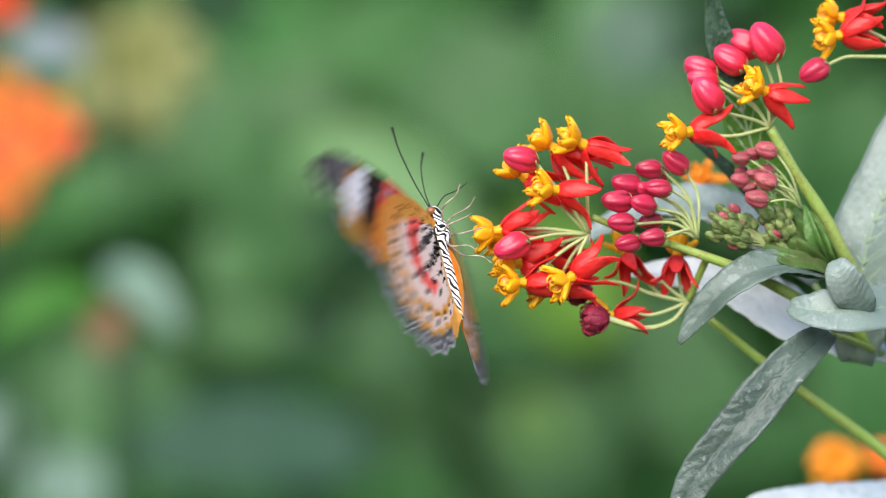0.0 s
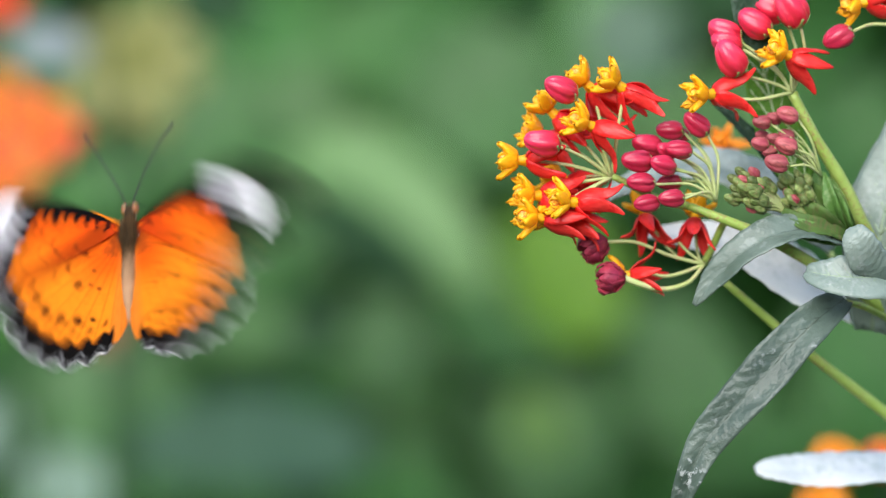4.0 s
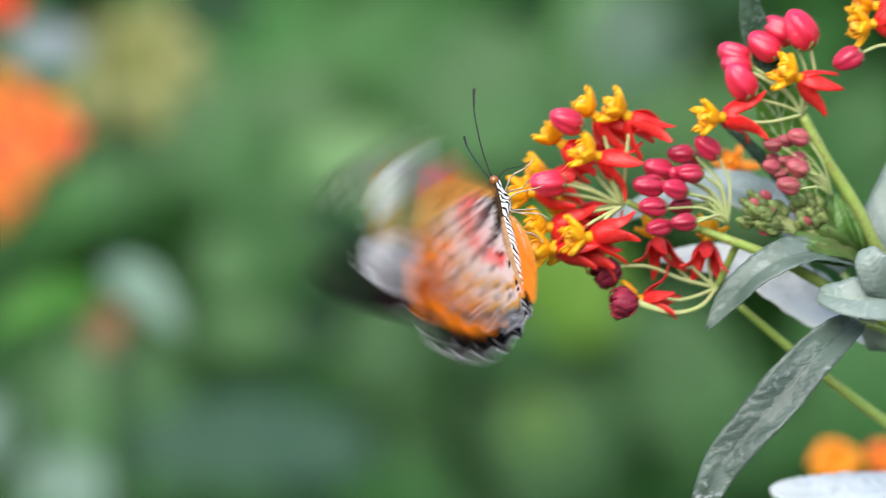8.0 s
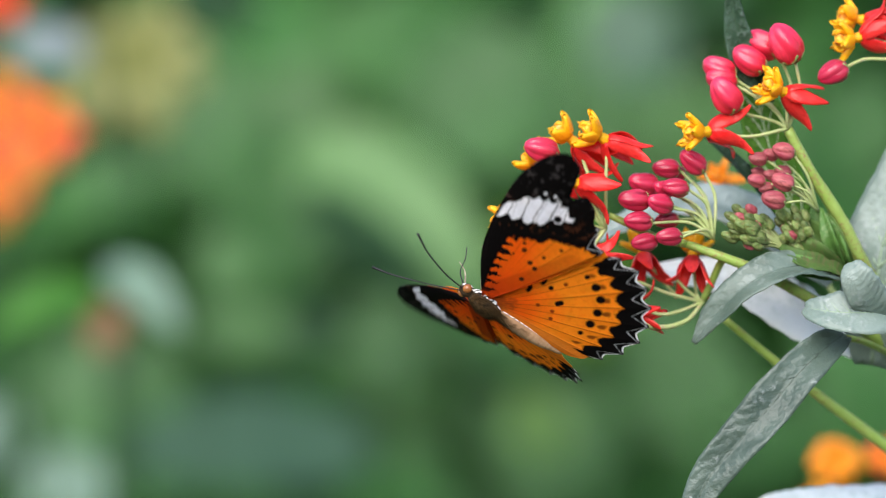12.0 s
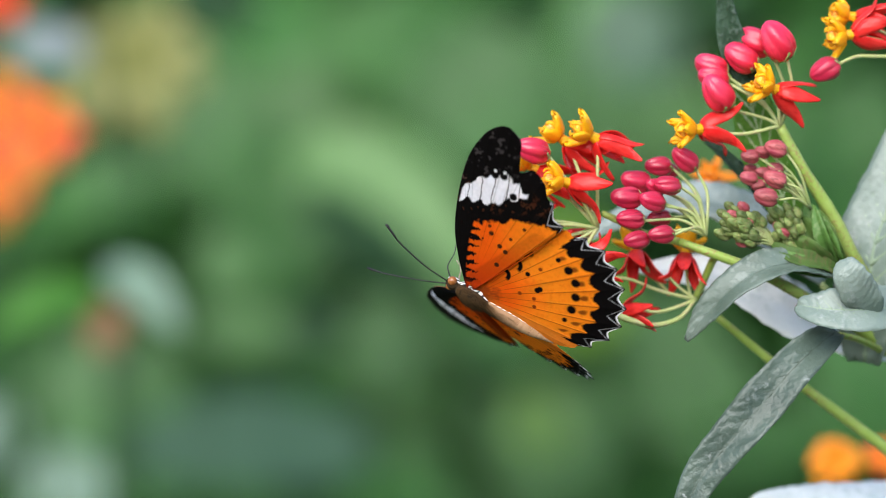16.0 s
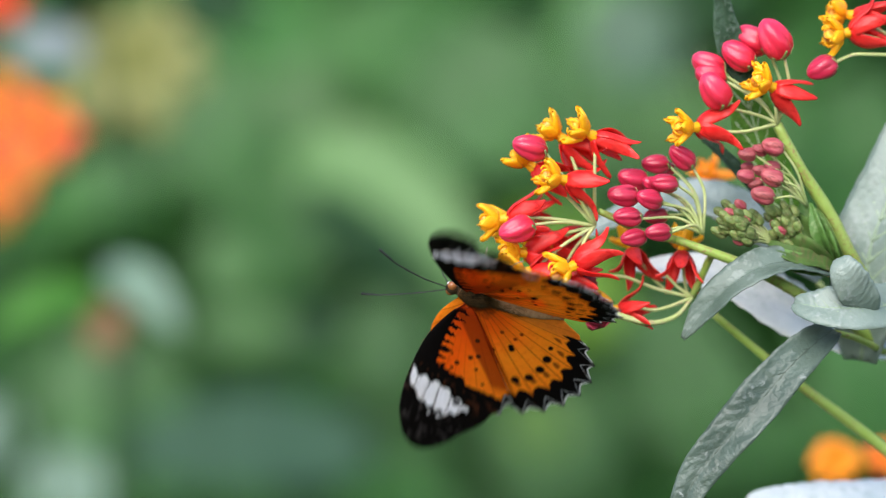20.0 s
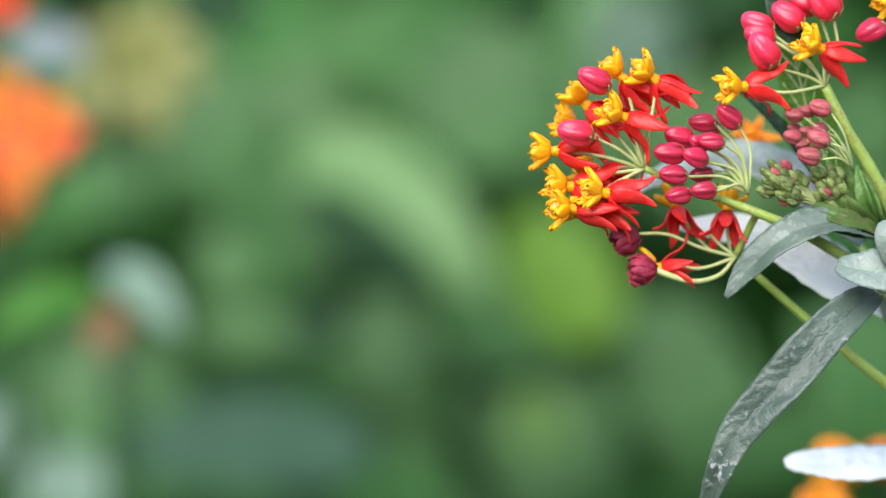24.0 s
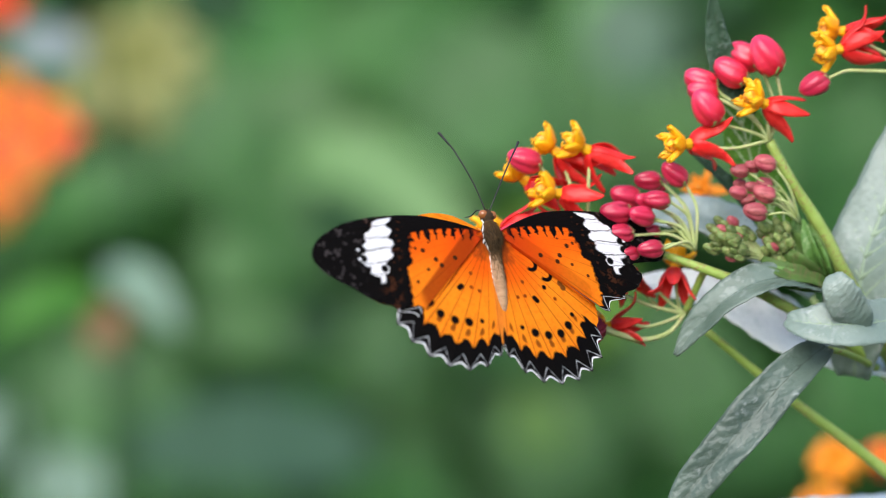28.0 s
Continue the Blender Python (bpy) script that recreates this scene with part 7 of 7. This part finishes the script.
        (25.533, 52, -0.7), (25.567, -1, -1.5), (25.6, -35, -2.3), (25.633, 19, -3), (25.667, 35, -3.8), (25.7, -29, -4.5), (25.733, -37, -5.2), (25.767, 22, -6), (25.8, 13, -6.8), (25.833, -45, -7.5), (25.867, -35, -8.3), (25.9, 19, -9), (25.933, -15, -9.7), (25.967, -45, -10.5),
        (26, -30, -11.3), (26.033, 15, -10.5), (26.067, -33, -9.7), (26.1, -45, -9), (26.133, -2, -8.3), (26.167, 20, -7.5), (26.2, -38, -6.8), (26.233, -42, -6), (26.267, 23, -5.2), (26.3, 18, -4.5), (26.333, -40, -3.8), (26.367, -18, -3), (26.4, 41, -2.3), (26.433, 13, -1.5),
        (26.467, -35, -0.7), (26.5, 10, 0), (26.533, 52, 0), (26.567, 4, 0.1), (26.6, -26, 0.1), (26.633, 33, 0.1), (26.667, 53, 0.2), (26.7, -6, 0.2), (26.733, -12, 0.3), (26.767, 53, 0.3), (26.8, 47, 0.3), (26.833, -12, 0.4), (26.867, 9, 0.4), (26.9, 68, 0.4),
        (26.933, 37, 0.5), (26.967, -11, 0.5), (27, 32, 0.5), (27.033, 75, 0.5), (27.067, 26, 0.5), (27.1, -3, 0.4), (27.133, 55, 0.4), (27.167, 76, 0.4), (27.2, 16, 0.3), (27.233, 11, 0.3), (27.267, 74, 0.3), (27.3, 70, 0.2), (27.333, 10, 0.2), (27.367, 31, 0.1),
        (27.4, 84, 0.1), (27.433, 60, 0.1), (27.467, 10, 0), (27.5, 54, 0), (27.7, 12, 0.6), (27.8, 2, 0.6), (27.9, 0, 0.6), (28, 0, 0.6),
    )])
    walk(WINGS["HR"], [(t, flap("HR", a, b)) for t, a, b in (
        (0, 13, 2.1), (0.1, -6, 0), (0.2, 0, 0), (0.3, 25, 0), (0.4, 55, 0), (0.5, 53, -1), (0.6, 50, 0), (0.7, 25, 0), (0.8, 6, 0), (0.9, -7, 0), (1, -7, -4.5), (1.1, 12, 0), (1.2, 40, 0), (1.3, 58, 0),
        (1.4, 48, 0), (1.5, 24, 0), (1.7, -6, 0), (1.85, 4, 0), (2, 21, -3.9), (2.15, 52, 0), (2.3, 42, 0), (2.5, -6, 0), (2.533, 37, 0), (2.567, -14, 0), (2.6, -45, 0), (2.633, 12, -0), (2.667, 31, -0.1), (2.7, -30, -0.1),
        (2.733, -37, -0.1), (2.767, 25, -0.1), (2.8, 19, -0.1), (2.833, -43, -0.1), (2.867, -23, -0.1), (2.9, 33, -0.1), (2.933, 2, -0.1), (2.967, -45, -0.2), (3, -8, -0.2), (3.033, 33, -0.2), (3.067, -19, -0.1), (3.1, -45, -0.1), (3.133, 4, -0.1), (3.167, 21, -0.1),
        (3.2, -41, -0.1), (3.233, -45, -0.1), (3.267, 11, -0.1), (3.3, 4, -0.1), (3.333, -45, -0.1), (3.367, -41, -0), (3.4, 14, 0), (3.433, -19, 0), (3.467, -43, 0), (3.5, -30, 0), (3.533, 15, 0), (3.567, -33, 0), (3.6, -40, 0), (3.633, -1, 0),
        (3.667, 21, 0), (3.7, -37, 0), (3.733, -40, 0), (3.767, 25, 0), (3.8, 22, 0), (3.833, -36, 0), (3.867, -14, 0), (3.9, 46, 0), (3.933, 18, 0), (3.967, -30, 0), (4, 15, 0), (4.033, 57, 0), (4.067, 7, 0), (4.1, -24, 0),
        (4.133, 33, 0), (4.167, 53, 0), (4.2, -8, 0), (4.233, -14, 0), (4.267, 49, 0), (4.3, 43, 0), (4.333, -18, 0), (4.367, 2, 0), (4.4, 59, 0), (4.433, 28, 0), (4.467, -22, 0), (4.5, 20, 0), (4.533, 61, 0), (4.567, 11, 0),
        (4.6, -21, 0), (4.633, 36, 0), (4.667, 55, 0), (4.7, -7, 0), (4.733, -14, 0), (4.767, 49, 0), (4.8, 42, 0), (4.833, -20, 0), (4.867, -1, 0), (4.9, 56, 0), (4.933, 24, 0), (4.967, -26, 0), (5, 15, 0), (5.033, 56, 0),
        (5.067, 4, 0), (5.1, -28, 0), (5.133, 28, 0), (5.167, 46, 0), (5.2, -16, 0), (5.233, -23, 0), (5.267, 38, 0), (5.3, 31, 0), (5.333, -31, 0), (5.367, -13, 0), (5.4, 43, 0), (5.433, 11, 0), (5.467, -40, 0), (5.5, 0, 0),
        (5.533, 41, -0.3), (5.567, -10, -0.7), (5.6, -44, -1), (5.633, 13, -1.3), (5.667, 31, -1.7), (5.7, -31, -2), (5.733, -38, -2.3), (5.767, 22, -2.6), (5.8, 15, -3), (5.833, -45, -3.3), (5.867, -29, -3.6), (5.9, 26, -4), (5.933, -6, -4.3), (5.967, -45, -4.6),
        (6, -16, -4.9), (6.033, 29, -4.6), (6.067, -18, -4.3), (6.1, -45, -4), (6.133, 17, -3.6), (6.167, 40, -3.3), (6.2, -17, -3), (6.233, -20, -2.6), (6.267, 47, -2.3), (6.3, 44, -2), (6.333, -13, -1.7), (6.367, 10, -1.3), (6.4, 71, -1), (6.433, 44, -0.7),
        (6.467, -2, -0.3), (6.5, 43, 0), (6.533, 86, -0.4), (6.567, 37, -0.8), (6.6, 7, -1.2), (6.633, 66, -1.7), (6.667, 86, -2.1), (6.7, 26, -2.5), (6.733, 20, -2.9), (6.767, 84, -3.3), (6.8, 78, -3.7), (6.833, 18, -4.1), (6.867, 39, -4.6), (6.9, 86, -5),
        (6.933, 68, -5.4), (6.967, 18, -5.8), (7, 61, -6.2), (7.033, 86, -5.8), (7.067, 50, -5.4), (7.1, 18, -5), (7.133, 73, -4.6), (7.167, 86, -4.1), (7.2, 29, -3.7), (7.233, 22, -3.3), (7.267, 83, -2.9), (7.3, 76, -2.5), (7.333, 14, -2.1), (7.367, 32, -1.7),
        (7.4, 86, -1.2), (7.433, 55, -0.8), (7.467, 3, -0.4), (7.5, 44, 0), (7.533, 85, -0.8), (7.567, 36, -1.7), (7.6, 5, -2.5), (7.633, 63, -3.3), (7.667, 83, -4.1), (7.7, 23, -4.9), (7.733, 16, -5.7), (7.767, 80, -6.6), (7.8, 73, -7.4), (7.833, 12, -8.2),
        (7.867, 32, -9), (7.9, 79, -9.9), (7.933, 59, -10.7), (7.967, 9, -11.5), (8, 52, -12.3), (8.033, 78, -11.5), (8.067, 40, -10.7), (8.1, 7, -9.9), (8.133, 63, -9), (8.167, 80, -8.2), (8.2, 18, -7.4), (8.233, 10, -6.6), (8.267, 71, -5.7), (8.3, 63, -4.9),
        (8.333, 0, -4.1), (8.367, 18, -3.3), (8.4, 73, -2.5), (8.433, 41, -1.7), (8.467, -12, -0.8), (8.5, 28, 0), (8.6, -8, 0), (8.7, -18, 0), (8.8, 5, 0), (8.9, 35, 0), (9, 60, 8.3), (9.1, 35, 0), (9.2, 8, 0), (9.3, -12, 0),
        (9.4, -20, 0), (9.5, -22, 0), (9.6, -12, 0), (9.7, 0, 0), (9.8, 28, 0), (9.9, 55, 0), (10, 67, 1.5), (10.1, 38, 0), (10.2, 14, 0), (10.3, -10, 0), (10.4, -20, 0), (10.6, -21, 0), (10.8, -23, 0), (11, -23, 0.2),
        (11.1, -3, 0), (11.2, 26, 0), (11.3, 55, 0), (11.4, 76, 0), (11.5, 78, 0), (11.6, 60, 0), (11.7, 36, 0), (11.8, 14, 0), (11.9, -10, 0), (12, -23, 2.3), (12.2, -26, 0), (12.3, -28, 0), (12.4, -5, 0), (12.5, 26, 0),
        (12.6, 56, 0), (12.7, 74, 0), (12.9, 50, 0), (13.1, 8, 0), (13.3, -18, 0), (13.6, -24, 0), (14.2, -23, 0), (14.5, -24, 0), (14.7, -20, 0), (14.9, -10, 0), (15, 2, -6.6), (15.1, 32, 0), (15.2, 60, 0), (15.3, 78, 0),
        (15.4, 62, 0), (15.5, 42, 0), (15.6, 22, 0), (15.7, -2, 0), (15.8, -16, 0), (15.9, -20, 0), (16, -23, 1.1), (16.1, -22, 0), (16.2, -21, 0), (16.3, -14, 0), (16.4, 0, 0), (16.5, 10, 0), (16.6, 32, 0), (16.7, 50, 0),
        (16.8, 66, 0), (16.9, 77, 0), (17, 54, -0.4), (17.1, 50, 0), (17.2, 34, 0), (17.3, 18, 0), (17.4, 2, 0), (17.5, -10, 0), (17.6, -15, 0), (17.8, -17, 0), (18, -20, -0.1), (18.1, -17, 0), (18.2, -14, 0), (18.3, -5, 0),
        (18.4, 14, 0), (18.5, 36, 0), (18.6, 58, 0), (18.7, 77, 0), (18.8, 66, 0), (18.9, 46, 0), (19, 21, -0.8), (19.1, 6, 0), (19.2, -14, 0), (19.3, -18, 0), (19.5, -18, 0), (19.6, -16, 0), (19.7, -12, 0), (19.8, -4, 0),
        (19.9, 10, 0), (20, 14, 2.4), (20.1, 46, 0), (20.2, 66, 0), (20.3, 54, 0), (20.4, 38, 0), (20.5, 21, 0), (20.6, 0, 0), (20.7, -12, 0), (20.8, -16, 0), (20.9, -10, 0), (21, -4, -4.1), (21.1, 14, 0), (21.2, 42, 0),
        (21.3, 62, 0), (21.4, 44, 0), (21.5, 24, 0), (21.6, 2, 0), (21.75, -14, 0), (21.9, -6, 0), (22, 30, 0), (22.033, 86, 0), (22.067, 49, 0), (22.1, 4, 0), (22.133, 43, 0), (22.167, 82, 0), (22.2, 38, 0), (22.233, -7, 0),
        (22.267, 32, 0), (22.3, 71, 0), (22.333, 26, 0), (22.367, -19, 0), (22.4, 20, 0), (22.433, 62, 0), (22.467, 20, 0), (22.5, -22, 0), (22.533, 20, 0), (22.567, 62, 0), (22.6, 20, 0), (22.633, -22, 0), (22.667, 20, 0), (22.7, 62, 0),
        (22.733, 20, 0), (22.767, -22, 0), (22.8, 20, 0), (22.833, 62, 0), (22.867, 19, 0), (22.9, -23, 0), (22.933, 18, 0), (22.967, 60, 0), (23, 18, 0), (23.033, -25, 0), (23.067, 17, 0), (23.1, 58, 0), (23.133, 16, 0), (23.167, -27, 0),
        (23.2, 15, 0), (23.233, 57, 0), (23.267, 6, 0), (23.3, -25, 0), (23.333, 32, 0), (23.367, 51, 0), (23.4, -10, 0), (23.433, -16, 0), (23.467, 46, 0), (23.5, 40, 0), (23.533, -21, 0), (23.567, -2, 0), (23.6, 55, 0), (23.633, 24, 0),
        (23.667, -27, 0), (23.7, 15, 0), (23.733, 56, 0), (23.767, 29, 0), (23.8, -21, 0), (23.833, -12, 0), (23.867, 42, 0), (23.9, 51, 0), (23.933, 1, 0), (23.967, -26, 0), (24, 15, 0), (24.033, 46, 0), (24.067, -31, 0), (24.1, 0, 0),
        (24.133, 36, 0), (24.167, -36, 0), (24.2, 0, 0), (24.233, 33, 0), (24.267, -40, 0), (24.3, -10, 0), (24.333, 23, 0), (24.367, -40, 0), (24.4, -20, 0), (24.433, 27, -0.6), (24.467, 5, -1.2), (24.5, -40, -1.7), (24.533, -26, -2.3), (24.567, 34, -2.9),
        (24.6, 49, -3.5), (24.633, 3, -4), (24.667, -18, -4.6), (24.7, 28, -5.2), (24.733, 62, -5.8), (24.767, 35, -6.4), (24.8, -21, -6.9), (24.833, -15, -7.5), (24.867, 34, -8.1), (24.9, 39, -8.7), (24.933, -15, -9.2), (24.967, -45, -9.8), (25, -10, -10.4), (25.033, 34, -9.7),
        (25.067, -15, -9), (25.1, -44, -8.3), (25.133, 13, -7.6), (25.167, 34, -6.9), (25.2, -25, -6.2), (25.233, -30, -5.6), (25.267, 34, -4.8), (25.3, 29, -4.2), (25.333, -30, -3.5), (25.367, -9, -2.8), (25.4, 48, -2.1), (25.433, 19, -1.4), (25.467, -30, -0.7), (25.5, 13, 0),
        (25.533, 52, -0.1), (25.567, -1, -0.2), (25.6, -35, -0.3), (25.633, 19, -0.4), (25.667, 35, -0.5), (25.7, -30, -0.6), (25.733, -39, -0.7), (25.767, 20, -0.8), (25.8, 11, -0.9), (25.833, -45, -1), (25.867, -37, -1.1), (25.9, 17, -1.2), (25.933, -17, -1.3), (25.967, -45, -1.4),
        (26, -32, -1.5), (26.033, 13, -1.4), (26.067, -35, -1.3), (26.1, -45, -1.2), (26.133, -4, -1.1), (26.167, 18, -1), (26.2, -40, -0.9), (26.233, -44, -0.8), (26.267, 21, -0.7), (26.3, 17, -0.6), (26.333, -40, -0.5), (26.367, -18, -0.4), (26.4, 41, -0.3), (26.433, 13, -0.2),
        (26.467, -35, -0.1), (26.5, 10, 0), (26.533, 52, -0.3), (26.567, 4, -0.6), (26.6, -26, -1), (26.633, 32, -1.3), (26.667, 53, -1.6), (26.7, -7, -1.9), (26.733, -13, -2.3), (26.767, 52, -2.6), (26.8, 46, -2.9), (26.833, -13, -3.2), (26.867, 8, -3.6), (26.9, 66, -3.9),
        (26.933, 36, -4.2), (26.967, -13, -4.5), (27, 30, -4.8), (27.033, 73, -4.5), (27.067, 25, -4.2), (27.1, -5, -3.9), (27.133, 54, -3.6), (27.167, 75, -3.2), (27.2, 15, -2.9), (27.233, 10, -2.6), (27.267, 73, -2.3), (27.3, 69, -1.9), (27.333, 10, -1.6), (27.367, 30, -1.3),
        (27.4, 84, -1), (27.433, 60, -0.6), (27.467, 10, -0.3), (27.5, 54, 0), (27.7, 12, -11), (27.8, 2, -11), (27.9, -3, -11), (28, -3, -11),
    )])


motions()
